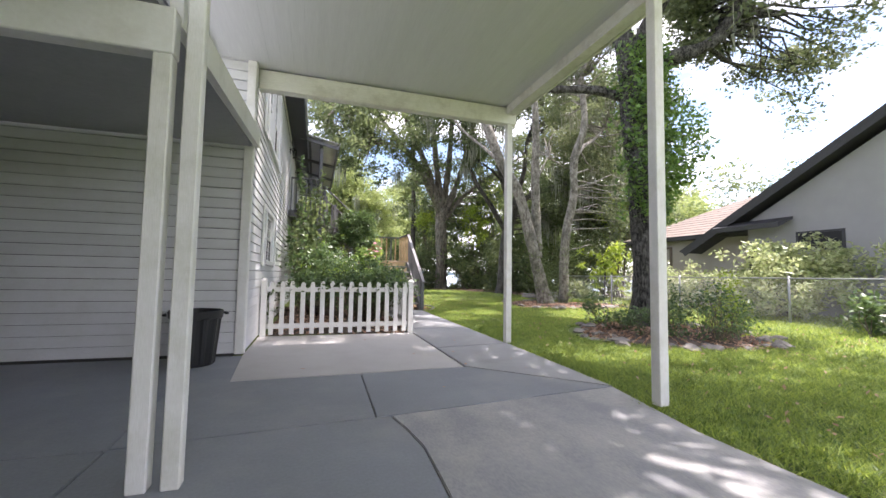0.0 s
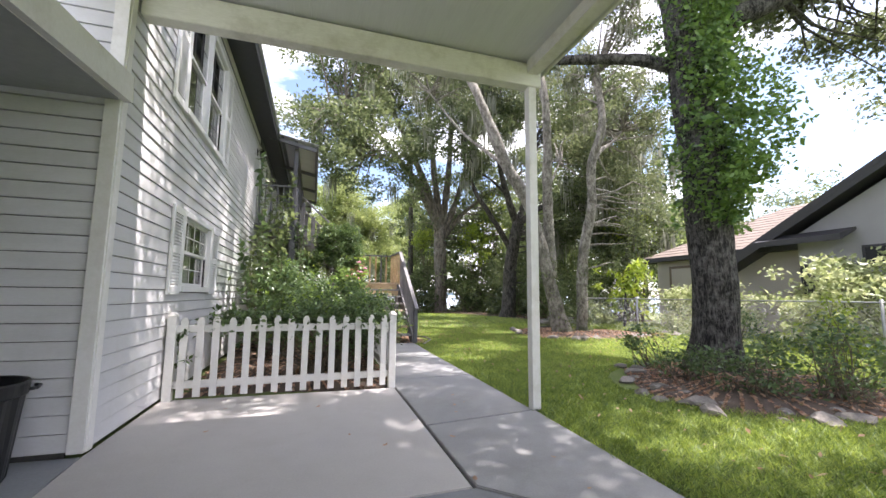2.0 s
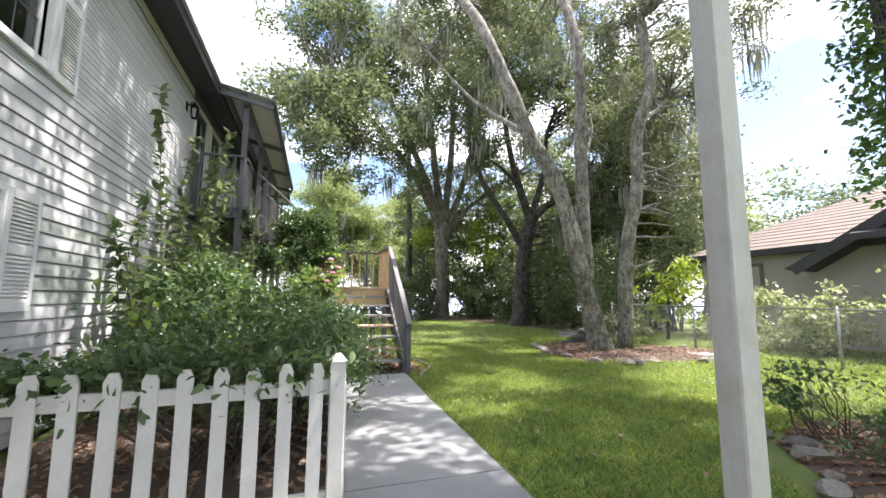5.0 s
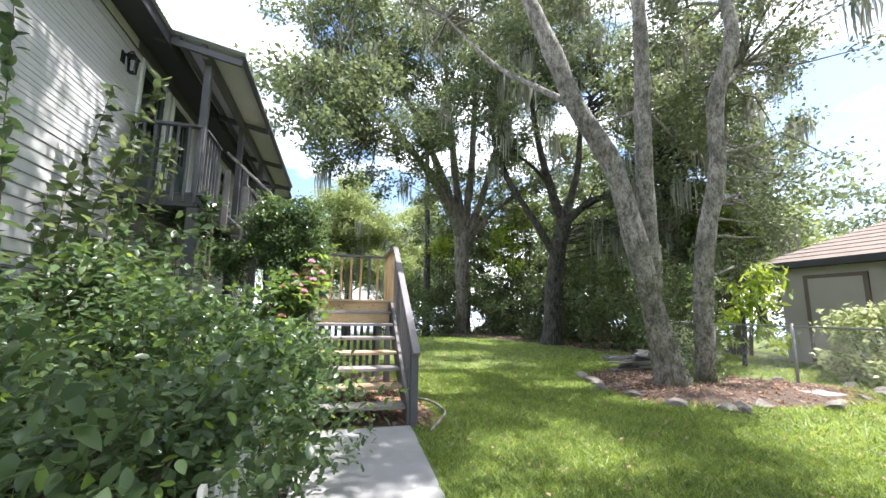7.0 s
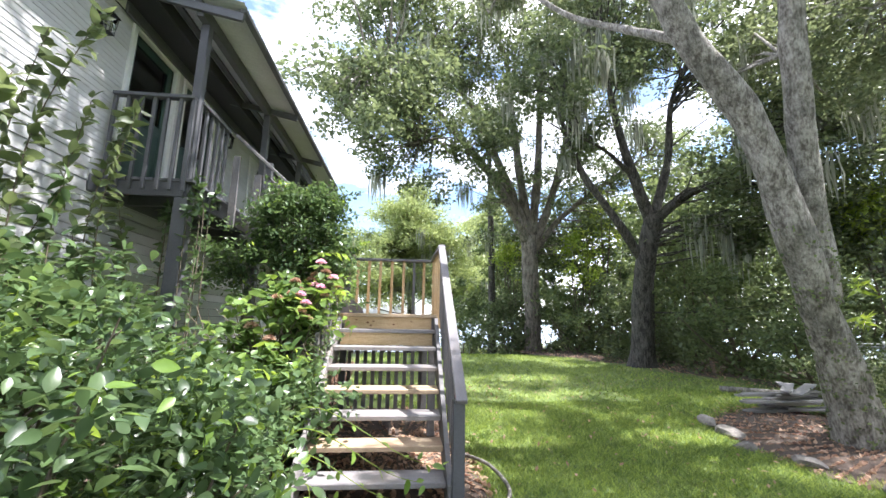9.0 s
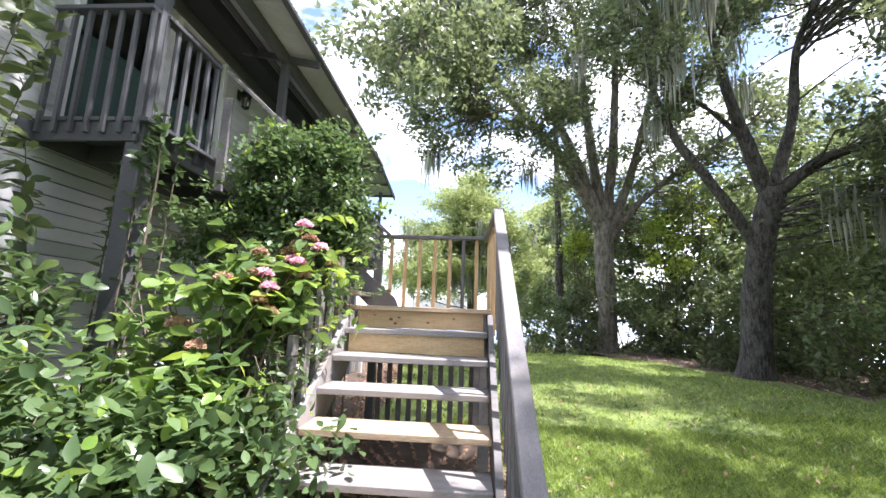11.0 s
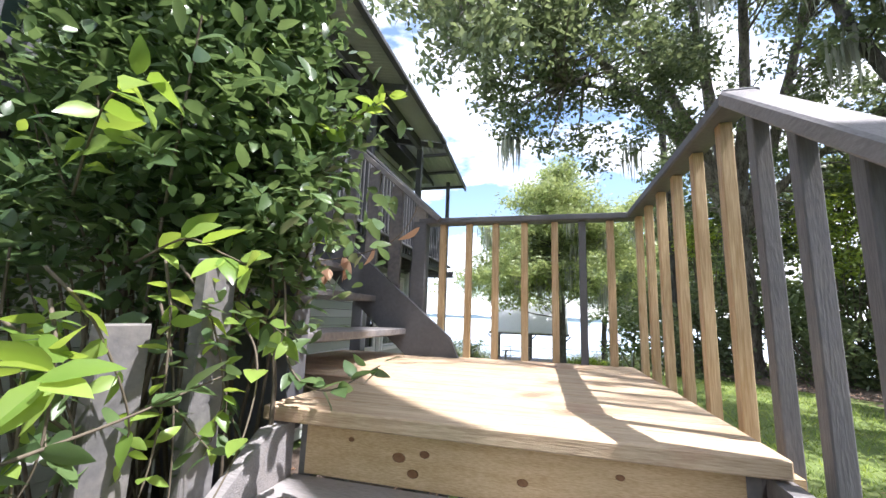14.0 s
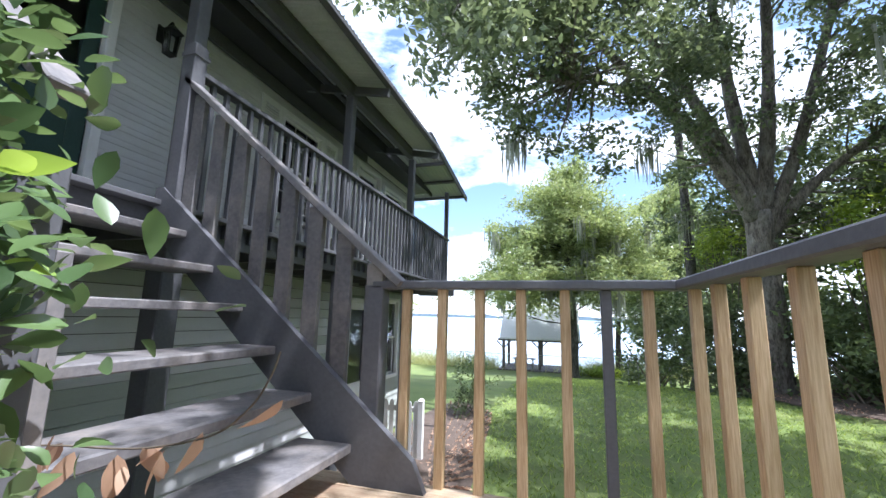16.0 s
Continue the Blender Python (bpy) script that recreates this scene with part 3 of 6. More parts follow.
tagged(new("ceiling", finish("ceiling", box(-9, -0.18, 0.18, HOUSE_END, WALL_TOP - 0.05, WALL_TOP), SOFFIT)), "plain upper ceiling", "ceiling", kind="structure")
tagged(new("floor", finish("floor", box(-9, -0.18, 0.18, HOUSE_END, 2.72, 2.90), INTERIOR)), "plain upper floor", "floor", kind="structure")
tagged(new("wall_inner", finish("wall_inner", box(-2.6, -2.5, 0.18, HOUSE_END, 0.0, 5.05), INTERIOR)), "inner wall coloured dark for the dim rooms", "wall", kind="structure")

trim = thing("trim", "white corner boards on the house", "trim", (0, 0, 0), kind="structure")
part("corner_board", box(-0.09, 0.012, -0.024, -0.002, 0.02, 5.0, 0.003), WHITE, trim)
part("corner_board", box(0.0, 0.020, 0.0, 0.085, 0.02, 5.0, 0.003), WHITE, trim)
part("frieze_board", box(0.0, 0.02, 0.09, HOUSE_END, 4.98, 5.10, 0.003), WHITE, trim)
part("band_board", box(0.0, 0.02, 7.3, HOUSE_END, 2.72, 2.90, 0.003), DARK, trim)
part("baseboard", box(-9.0, -0.1, -0.022, 0.0, 0.0, 0.03), CRACK, trim)

house_roof = thing("roof", "dark corrugated house roof with fascia", "roof", (-4, 8, 5.1), kind="structure")
part("soffit", box(0.02, 0.42, -0.4, HOUSE_END + 0.4, 5.10, 5.12), ROOF_DARK, house_roof)
part("fascia", box(0.42, 0.45, -0.4, HOUSE_END + 0.4, 5.02, 5.20, 0.004), ROOF_DARK, house_roof)


def corrugated(name, p00, p10, p01, p11, waves, parent, material, amp=0.012, axis_pts=3):
    """Ribbed metal sheet: ribs run from p0* to p1*, repeated along p*0 to p*1."""
    p00, p10, p01, p11 = map(Vector, (p00, p10, p01, p11))
    n = waves * 6
    verts, quads = [], []
    for j in range(2):
        for i in range(n + 1):
            u = i / n
            a = p00.lerp(p01, u) if j == 0 else p10.lerp(p11, u)
            verts.append(a + Vector((0, 0, amp * math.sin(u * waves * 2 * math.pi))))
    quads = [(i, i + 1, n + 1 + i + 1, n + 1 + i) for i in range(n)]
    o = BASE[parent.name]
    vs = np.array([v[:] for v in verts]) - np.array(o)
    lower = vs - np.array([0, 0, 0.004])
    m = len(vs)
    allq = quads + [tuple(m + k for k in reversed(q)) for q in quads]
    allq += [(i, m + i, m + i + 1, i + 1) for i in range(n)] + [(n + 1 + i + 1, m + n + 1 + i + 1, m + n + 1 + i, n + 1 + i) for i in range(n)]
    ob = new(name, raw_mesh(name, np.concatenate([vs, lower]), 4, allq, material, False))
    ob.parent = parent
    return ob


corrugated("roof_sheet", (-5.0, -0.4, 7.4), (0.5, -0.4, 5.20), (-5.0, HOUSE_END + 0.4, 7.4), (0.5, HOUSE_END + 0.4, 5.20), 210, house_roof, METAL)
part("roof_slope", prism([(-5, 7.38), (-9.4, 5.2), (-9.4, 5.1), (0.4, 5.13), (0.4, 5.18)], -0.35, HOUSE_END + 0.35, "y"), ROOF_DARK, house_roof)


def window_unit(name, y0, y1, z0, z1, cols, rows, twin=False, label="", dark=True, drapes=True, grille=VINYL):
    """A white vinyl single-hung window in the x = 0 wall: frame, sashes, grilles, panes, sill and a dim room behind."""
    w = thing(name, label, "window", (0, (y0 + y1) / 2, z0), kind="structure")
    f = 0.055
    for nm, b in (("window_frame", (-0.12, 0.030, y0 - 0.07, y0, z0 - 0.07, z1 + 0.07)), ("window_frame", (-0.12, 0.030, y1, y1 + 0.07, z0 - 0.07, z1 + 0.07)),
                  ("window_frame", (-0.12, 0.030, y0, y1, z1, z1 + 0.07)), ("window_sill", (-0.12, 0.045, y0 - 0.0, y1 + 0.0, z0 - 0.07, z0))):
        part(nm, box(*b, 0.006), VINYL, w)
    halves = [(y0, (y0 + y1) / 2 - 0.03), ((y0 + y1) / 2 + 0.03, y1)] if twin else [(y0, y1)]
    if twin:
        part("mullion", box(-0.10, 0.022, (y0 + y1) / 2 - 0.03, (y0 + y1) / 2 + 0.03, z0, z1, 0.004), VINYL, w)
    zm = (z0 + z1) / 2
    for a, b in halves:
        for lo, hi, xo in ((z0, zm + 0.02, -0.055), (zm - 0.02, z1, -0.025)):
            sash = part("sash", box(xo - 0.03, xo, a, a + 0.035, lo, hi, 0.003), VINYL, w)
            part("sash", box(xo - 0.03, xo, b - 0.035, b, lo, hi, 0.003), VINYL, w)
            part("sash", box(xo - 0.03, xo, a + 0.035, b - 0.035, lo, lo + 0.04, 0.003), VINYL, w)
            part("sash", box(xo - 0.03, xo, a + 0.035, b - 0.035, hi - 0.04, hi, 0.003), VINYL, w)
            for i in range(1, cols):
                yy = a + 0.035 + (b - a - 0.07) * i / cols
                part("muntin", box(xo - 0.018, xo - 0.008, yy - 0.0055, yy + 0.0055, lo + 0.04, hi - 0.04), grille, w)
            for i in range(1, rows):
                zz = lo + 0.04 + (hi - lo - 0.08) * i / rows
                part("muntin", box(xo - 0.017, xo - 0.007, a + 0.035, b - 0.035, zz - 0.0055, zz + 0.0055), grille, w)
            pane = part("pane", box(xo - 0.016, xo - 0.011, a + 0.03, b - 0.03, lo + 0.03, hi - 0.03), GLASS, w)
            pane.visible_shadow = False
    # pleated drapes hanging inside
    rng = random.Random(int(y0 * 10))
    for a, b in () if not drapes else ((y0 + 0.05, y0 + 0.05 + (y1 - y0) * 0.22), (y1 - 0.05 - (y1 - y0) * 0.22, y1 - 0.05)) if dark else ((y0, y1),):
        n = 16
        bm = bmesh.new()
        rows_ = []
        for i in range(n + 1):
            y = a + (b - a) * i / n
            x = -0.24 + 0.02 * math.sin(i * 1.9) + rng.uniform(-0.004, 0.004)
            rows_.append((bm.verts.new((x, y, z0 - 0.15)), bm.verts.new((x, y, z1 + 0.05)), bm.verts.new((x - 0.006, y, z0 - 0.15)), bm.verts.new((x - 0.006, y, z1 + 0.05))))
        for p, q in zip(rows_, rows_[1:]):
            bm.faces.new((p[0], q[0], q[1], p[1]))
            bm.faces.new((p[3], q[3], q[2], p[2]))
        part("curtain", bm, CURTAIN, w, "pale pleated curtain")
    return w


def shutter(y0, y1, z0, z1, label):
    s = thing("shutter", label, "window shutter", (0, (y0 + y1) / 2, z0), "louvred shutters")
    x0, x1 = 0.004, 0.032
    part("stile", box(x0, x1, y0, y0 + 0.05, z0, z1, 0.003), VINYL, s)
    part("stile", box(x0, x1, y1 - 0.05, y1, z0, z1, 0.003), VINYL, s)
    zm = (z0 + z1) / 2
    for a, b in ((z0, z0 + 0.08), (zm - 0.035, zm + 0.035), (z1 - 0.08, z1)):
        part("rail", box(x0, x1 - 0.001, y0 + 0.05, y1 - 0.05, a, b, 0.002), VINYL, s)
    for lo, hi in ((z0 + 0.08, zm - 0.035), (zm + 0.035, z1 - 0.08)):
        n = max(4, int((hi - lo) / 0.034))
        for i in range(n):
            z = lo + (hi - lo) * i / n
            h = (hi - lo) / n
            part("louvre", prism([(x0, z + 0.3 * h), (x1 - 0.004, z), (x1 - 0.004, z + 0.35 * h), (x0, z + 1.0 * h)], y0 + 0.05, y1 - 0.05, "y"), VINYL, s)
    return s


window_unit("window_1", *WIN_LOW, 4, 2, label="white vinyl window with grilles, ground floor")
window_unit("window_2", *WIN_UP, 3, 2, twin=True, drapes=False, grille=DARK, label="twin white window with dark panes, upper floor")
window_unit("window_3", *WIN_PORCH, 3, 2, label="white window with grilles on the porch wall")
window_unit("window_4", *WIN_END, 2, 1, label="porch end window with white frame")
window_unit("window_5", *WIN_LOW2, 2, 1, label="wide ground floor window facing the lawn")
shutter(1.36, 1.725, 1.12, 2.10, "white louvred shutter beside ground floor window")
shutter(3.095, 3.50, 1.12, 2.10, "white louvred shutter beside ground floor window")
shutter(1.06, 1.425, 3.17, 4.78, "tall white louvred shutter beside upper window")
shutter(3.415, 3.78, 3.17, 4.78, "tall white louvred shutter beside upper window")
shutter(11.32, 11.665, 3.38, 4.82, "white louvred shutter on the porch wall")
shutter(12.635, 12.98, 3.38, 4.82, "white louvred shutter on the porch wall")


def door_unit(name, y0, y1, z0, z1, material, label, lite):
    d = thing(name, label, "door", (0, (y0 + y1) / 2, z0), kind="structure")
    for b in ((-0.12, 0.03, y0 - 0.07, y0, z0, z1 + 0.07), (-0.12, 0.03, y1, y1 + 0.07, z0, z1 + 0.07), (-0.12, 0.03, y0, y1, z1, z1 + 0.07)):
        part("door_frame", box(*b, 0.004), VINYL, d)
    st = 0.11
    for b in ((y0, y0 + st, z0, z1), (y1 - st, y1, z0, z1)):
        part("door_stile", box(-0.08, -0.04, *b, 0.003), material, d)
    for a, b in ((z0, z0 + 0.24), (z1 - 0.12, z1), (z0 + 0.90, z0 + 1.02)):
        part("door_rail", box(-0.079, -0.041, y0 + st, y1 - st, a, b, 0.003), material, d)
    part("door_panel", box(-0.07, -0.05, y0 + st, y1 - st, z0 + 0.24, z0 + 0.90), material, d)
    pane = part("pane", box(-0.063, -0.057, y0 + st, y1 - st, z0 + 1.02, z1 - 0.12), GLASS if lite else material, d)
    knob = bmesh.new()
    bmesh.ops.create_uvsphere(knob, u_segments=10, v_segments=8, radius=0.03, matrix=Matrix.Translation((-0.015, y0 + 0.06, z0 + 0.98)))
    part("door_handle", knob, BRASS, d, smooth=True)
    return d


door_unit("door_1", *DOOR_UP, GREEN_DOOR, "dark green glazed door onto the upper porch", True)
door_unit("door_4", *DOOR_SIDE, GREEN_DOOR, "dark green glazed side door on the porch", True)
door_unit("door_2", *DOOR_UP2, VINYL, "white glazed door at the porch end", True)
door_unit("door_3", *DOOR_LOW, VINYL, "white half-glazed ground floor door", True)

# ---- carport ----
CAR_TOP = 3.72
carport = thing("carport", "tall white carport with flat panel ceiling", "carport", (1.8, -3, 0))
for x, y, top, sz in ((3.70, 0.20, 3.47, 0.095), (3.53, -2.88, 3.60, 0.095), (0.194, -3.26, 3.60, 0.08), (3.50, -8.4, 3.60, 0.095), (0.19, -8.4, 3.60, 0.095)):
    part("post", box(x - sz / 2, x + sz / 2, y - sz / 2, y + sz / 2, 0.0, top, 0.006), WHITE_POST, carport)
part("end_beam", box(0.022, 3.80, 0.13, 0.27, 3.44, 3.70, 0.008), BEAM, carport, "stained white end beam")
part("side_beam", box(3.62, 3.76, -9, 0.125, 3.58, 3.72, 0.006), BEAM, carport)
rng = random.Random(2)
x = -0.44
while x < 3.88:
    z = CAR_TOP + rng.uniform(0, 0.0015)
    part("ceiling_panel", box(x, min(x + 0.149, 3.90), -9.2, 0.32, z, CAR_TOP + 0.03), CEIL, carport)
    x += 0.15
part("ceiling_edge", box(-0.46, -0.44, -9.2, -0.02, CAR_TOP - 0.05, CAR_TOP + 0.06), BEAM, carport)
part("roof_edge", box(3.90, 3.93, -9.2, 0.34, CAR_TOP - 0.03, CAR_TOP + 0.12), BEAM, carport)
part("roof_edge", box(-0.44, 3.90, 0.32, 0.345, CAR_TOP - 0.02, CAR_TOP + 0.12), BEAM, carport)
part("roof_deck", box(-0.44, 3.90, -9.2, 0.32, CAR_TOP + 0.04, CAR_TOP + 0.12), METAL, carport)

low = thing("side_carport", "low white carport bay with grey soffit", "carport", (-4, -2, 0))
part("post", box(0.014, 0.099, -3.30, -3.215, 0, 2.09, 0.006), WHITE_POST, low)
part("post", box(-8.7, -8.6, -3.30, -3.20, 0, 2.30, 0.006), WHITE_POST, low)
part("edge_beam", beam((0.06, -0.03, 2.70), (0.06, -3.15, 2.42), 0.06, 0.20), WHITE, low)
part("cross_beam", box(-8.8, 0.102, -3.30, -3.20, 2.092, 2.33, 0.006), WHITE, low)
# Beyond y = -3.7 soffit and roof are an unseen addition to darken the bay.
part("soffit_panel", prism([(-0.03, 2.605), (-3.6, 2.36), (-9.0, 2.36), (-9.0, 2.40), (-3.6, 2.40), (-0.03, 2.645)], -8.9, -0.001, "x"), SOFFIT, low)
part("roof_sheet", prism([(-0.03, 2.66), (-3.7, 2.42), (-9.0, 2.42), (-9.0, 2.45), (-3.7, 2.45), (-0.03, 2.70)], -8.9, -0.001, "x"), METAL, low)
# the far side behind the camera is closed by a plain wall of the low bay
tagged(new("wall_garage", finish("wall_garage", box(-9.0, -8.9, -9, 0, 0, 2.5), SIDING)), "plain wall closing the low bay", "wall", kind="structure")
# Unseen wall added behind the camera to keep light out of the bay.
tagged(new("wall_bay_back", finish("wall_bay_back", box(-8.9, -0.3, -9.1, -9.0, 0, 2.42), SIDING)), "unseen added wall keeping light out of the low bay", "wall", kind="structure")


def pot():
    p = thing("trash_can", "large black ribbed plastic bin by the wall", "bin", (-0.42, -0.42, 0))
    bm = bmesh.new()
    n = 48
    prof = [(0.0, 0.012), (0.185, 0.012), (0.19, 0.0), (0.20, 0.02), (0.225, 0.30), (0.243, 0.50), (0.262, 0.515), (0.268, 0.585), (0.262, 0.595), (0.25, 0.59), (0.236, 0.50), (0.20, 0.03), (0.0, 0.03)]
    rings = []
    for k, (r, z) in enumerate(prof):
        rings.append([bm.verts.new((-0.42 + (r + (0.006 * (1 if i % 4 < 2 else -1) if 3 <= k <= 5 else 0)) * math.cos(2 * math.pi * i / n),
                                    -0.42 + (r + (0.006 * (1 if i % 4 < 2 else -1) if 3 <= k <= 5 else 0)) * math.sin(2 * math.pi * i / n), z)) for i in range(n)])
    for a, b in zip(rings, rings[1:]):
        for i in range(n):
            bm.faces.new((a[i], a[(i + 1) % n], b[(i + 1) % n], b[i]))
    bmesh.ops.remove_doubles(bm, verts=bm.verts, dist=1e-4)
    part("bin_body", bm, BLACK_PLASTIC, p)
    for a in (0.3, math.pi + 0.3):
        c = Vector((-0.42 + 0.275 * math.cos(a), -0.42 + 0.275 * math.sin(a), 0.55))
        s = Vector((-math.sin(a), math.cos(a), 0))
        o = Vector((math.cos(a), math.sin(a), 0))
        part("handle", tube(smooth_line([c - s * 0.07, c - s * 0.05 + o * 0.03, c + s * 0.05 + o * 0.03, c + s * 0.07], 3), [0.011] * 10, 6), BLACK_PLASTIC, p, smooth=True)


pot()


# ---- picket fence ----
def picket_fence(name, a, b, n, height, label, material=WHITE, posts=True, rng=random.Random(3)):
    a, b = Vector((*a, 0)), Vector((*b, 0))
    f = thing(name, label, "fence", ((a + b) / 2)[:])
    d = (b - a).normalized()
    s = Vector((d.y, -d.x, 0))
    for z in (0.12, height - 0.17):
        part("rail", beam(a + Vector((0, 0, z + 0.04)), b + Vector((0, 0, z + 0.04)), 0.035, 0.08), material, f)
    for i in range(n):
        t = (i + 0.75) / (n + 0.5)
        p = a.lerp(b, t) + s * 0.032
        h, w = height + rng.uniform(-0.012, 0.012), 0.036
        lean = rng.uniform(-0.006, 0.006)
        out = [(-w, 0.03), (w, 0.03), (w + lean, h - 0.04), (w - 0.018 + lean, h), (-w + 0.018 + lean, h), (-w + lean, h - 0.04)]
        bm = bmesh.new()
        lo = [bm.verts.new(p + d * u + Vector((0, 0, z)) - s * 0.009) for u, z in out]
        hi = [bm.verts.new(p + d * u + Vector((0, 0, z)) + s * 0.009) for u, z in out]
        bm.faces.new(lo[::-1])
        bm.faces.new(hi)
        for k in range(6):
            bm.faces.new((lo[k], lo[(k + 1) % 6], hi[(k + 1) % 6], hi[k]))
        bmesh.ops.recalc_face_normals(bm, faces=bm.faces)
        part("picket", bm, material, f)
    if posts:
        for p in (a, b):
            c = p + s * 0.01
            post = part("post", box(c.x - 0.043, c.x + 0.043, c.y - 0.043, c.y + 0.043, -0.02, height + 0.015, 0.005), material, f)
            cap = bmesh.new()
            bmesh.ops.create_cone(cap, segments=4, radius1=0.068, radius2=0.02, depth=0.04, cap_ends=True,
                                  matrix=Matrix.Translation((c.x, c.y, height + 0.034)) @ Matrix.Rotation(radians(45), 4, "Z"))
            part("post_cap", cap, material, post)
    return f


picket_fence("picket_fence", (0.06, 1.51), (2.47, 1.60), 15, 0.88, "white wooden picket fence with ivy tangled along it")
picket_fence("picket_fence", (2.50, 1.72), (2.54, 4.9), 20, 0.72, "white picket fence along the walkway, overgrown with shrubs", posts=False)
picket_fence("picket_fence", (0.12, 14.2), (1.12, 14.2), 9, 0.88, "weathered cream picket fence behind the porch", WHITE)

# ---- upper porch ----
DK, PX = 2.92, 0.90
porch = thing("porch", "charcoal painted upper porch with metal roof", "porch", (0.5, 11, 0))
PY0, PY1 = 7.42, 16.2
post_rows = (7.50, 9.70, 11.84, 13.95)
for y in post_rows:
    part("post", box(PX - 0.05, PX + 0.05, y - 0.05, y + 0.05, 0.0, 4.92, 0.006), DARK, porch)
    part("lower_post", box(PX - 0.075, PX + 0.075, y - 0.075, y + 0.075, -0.02, DK - 0.205, 0.008), DARK, porch)
part("post", box(PX - 0.04, PX + 0.04, 16.08, 16.16, ground_z(PX, 16.1) - 0.05, 5.0, 0.006), DARK, porch)
part("rim_joist", box(PX - 0.02, PX + 0.02, PY0, PY1, DK - 0.20, DK - 0.035, 0.004), DARK, porch)
part("rim_joist", box(0.02, PX - 0.02, PY0, PY0 + 0.04, DK - 0.20, DK - 0.035, 0.004), DARK, porch)
for i in range(16):
    y = PY0 + 0.5 + i * 0.6
    part("joist", box(0.02, PX - 0.02, y, y + 0.04, DK - 0.19, DK - 0.035), DARK, porch)
for i in range(7):
    x = 0.03 + i * 0.142
    part("deck_board", box(x, x + 0.137, PY0 - 0.02, PY1, DK - 0.035, DK, 0.004), DARK, porch)


def railing(a, b, z0, z1, parent, material, step=0.13, top=(0.09, 0.04), bal=0.035, skip_ends=0.02, bottom=True, rail_mat=None, drop=-0.02):
    a, b = Vector((*a, 0)), Vector((*b, 0))
    n = max(2, int((b - a).length / step))
    part("handrail", beam(a + Vector((0, 0, z1)), b + Vector((0, 0, z1)), top[0], top[1]), rail_mat or material, parent)
    if bottom:
        part("bottom_rail", beam(a + Vector((0, 0, z0 + 0.10)), b + Vector((0, 0, z0 + 0.10)), 0.04, 0.07), material, parent)
    for i in range(n + 1):
        p = a.lerp(b, skip_ends + (1 - 2 * skip_ends) * i / n)
        part("baluster", box(p.x - bal / 2, p.x + bal / 2, p.y - bal / 2, p.y + bal / 2, z0 - drop, z1 - top[1] / 2, 0.002), material, parent)


railing((PX + 0.045, 7.50), (PX + 0.045, 8.25), DK, DK + 0.98, porch, DARK, bottom=False, drop=0.14)
railing((PX + 0.045, 9.72), (PX + 0.045, 16.1), DK, DK + 0.98, porch, DARK, bottom=False, drop=0.14)
railing((0.05, PY0 - 0.02), (PX + 0.04, PY0 - 0.02), DK, DK + 0.98, porch, DARK, bottom=False, drop=0.14)
railing((-3.0, 16.22), (PX, 16.22), DK, DK + 0.93, porch, DARK, step=0.11)

# roof framing: plate, rafters, purlins and ribbed sheet
RX0, RZ0, RX1, RZ1, RY0, RY1 = 0.03, 5.30, 1.45, 5.02, 7.26, 13.9
part("roof_plate", box(PX - 0.045, PX + 0.045, RY0 + 0.05, RY1, 4.92, 5.04, 0.004), DARK, porch)
part("ledger", box(0.022, 0.06, RY0 + 0.1, RY1, 4.93, 5.08, 0.004), DARK, porch)
for y in (RY0 + 0.02, 9.70, 11.84, RY1 - 0.05):
    part("rafter", beam((RX0 + 0.04, y, RZ0 - 0.115), (RX1 - 0.04, y, RZ1 - 0.115), 0.05, 0.10), DARK, porch)
for k in (0.12, 0.36, 0.60, 0.97):
    part("purlin", beam((RX0 + (RX1 - RX0) * k, RY0, RZ0 + (RZ1 - RZ0) * k - 0.035), (RX0 + (RX1 - RX0) * k, RY1, RZ0 + (RZ1 - RZ0) * k - 0.035), 0.075, 0.045), DARK, porch)
corrugated("roof_sheet", (RX0, RY0 - 0.1, RZ0), (RX1, RY0 - 0.1, RZ1), (RX0, RY1, RZ0), (RX1, RY1, RZ1), 100, porch, METAL)
# lake side roof, falling to the lake
corrugated("lake_roof_sheet", (1.2, 14.0, 5.44), (1.2, 16.75, 5.06), (-6.0, 14.0, 5.44), (-6.0, 16.75, 5.06), 95, porch, METAL)
part("lake_roof_edge", beam((1.2, 14.0, 5.39), (1.2, 16.75, 5.01), 0.04, 0.12), DARK, porch)
for y, z in ((15.0, 5.29), (15.8, 5.18), (16.6, 5.07)):
    part("lake_purlin", box(-6, 1.17, y, y + 0.06, z - 0.06, z, 0.003), DARK, porch)


def lantern(y, z):
    l = thing("wall_lantern", "black metal coach lantern on porch wall", "wall lamp", (0.0, y, z))
    part("backplate", box(0.001, 0.018, y - 0.045, y + 0.045, z - 0.08, z + 0.08, 0.004), BLACK_METAL, l)
    part("arm", tube(smooth_line([(0.01, y, z), (0.06, y, z + 0.06), (0.12, y, z + 0.10), (0.13, y, z + 0.05)], 4), [0.009] * 13, 6), BLACK_METAL, l, smooth=True)
    for dx in (-1, 1):
        for dy in (-1, 1):
            part("cage_bar", beam((0.13 + dx * 0.05, y + dy * 0.05, z + 0.0), (0.13 + dx * 0.035, y + dy * 0.035, z - 0.20), 0.009, 0.009, 0), BLACK_METAL, l)
    roof = bmesh.new()
    bmesh.ops.create_cone(roof, segments=4, radius1=0.095, radius2=0.015, depth=0.07, cap_ends=True, matrix=Matrix.Translation((0.13, y, z + 0.035)) @ Matrix.Rotation(radians(45), 4, "Z"))
    part("lantern_roof", roof, BLACK_METAL, l)
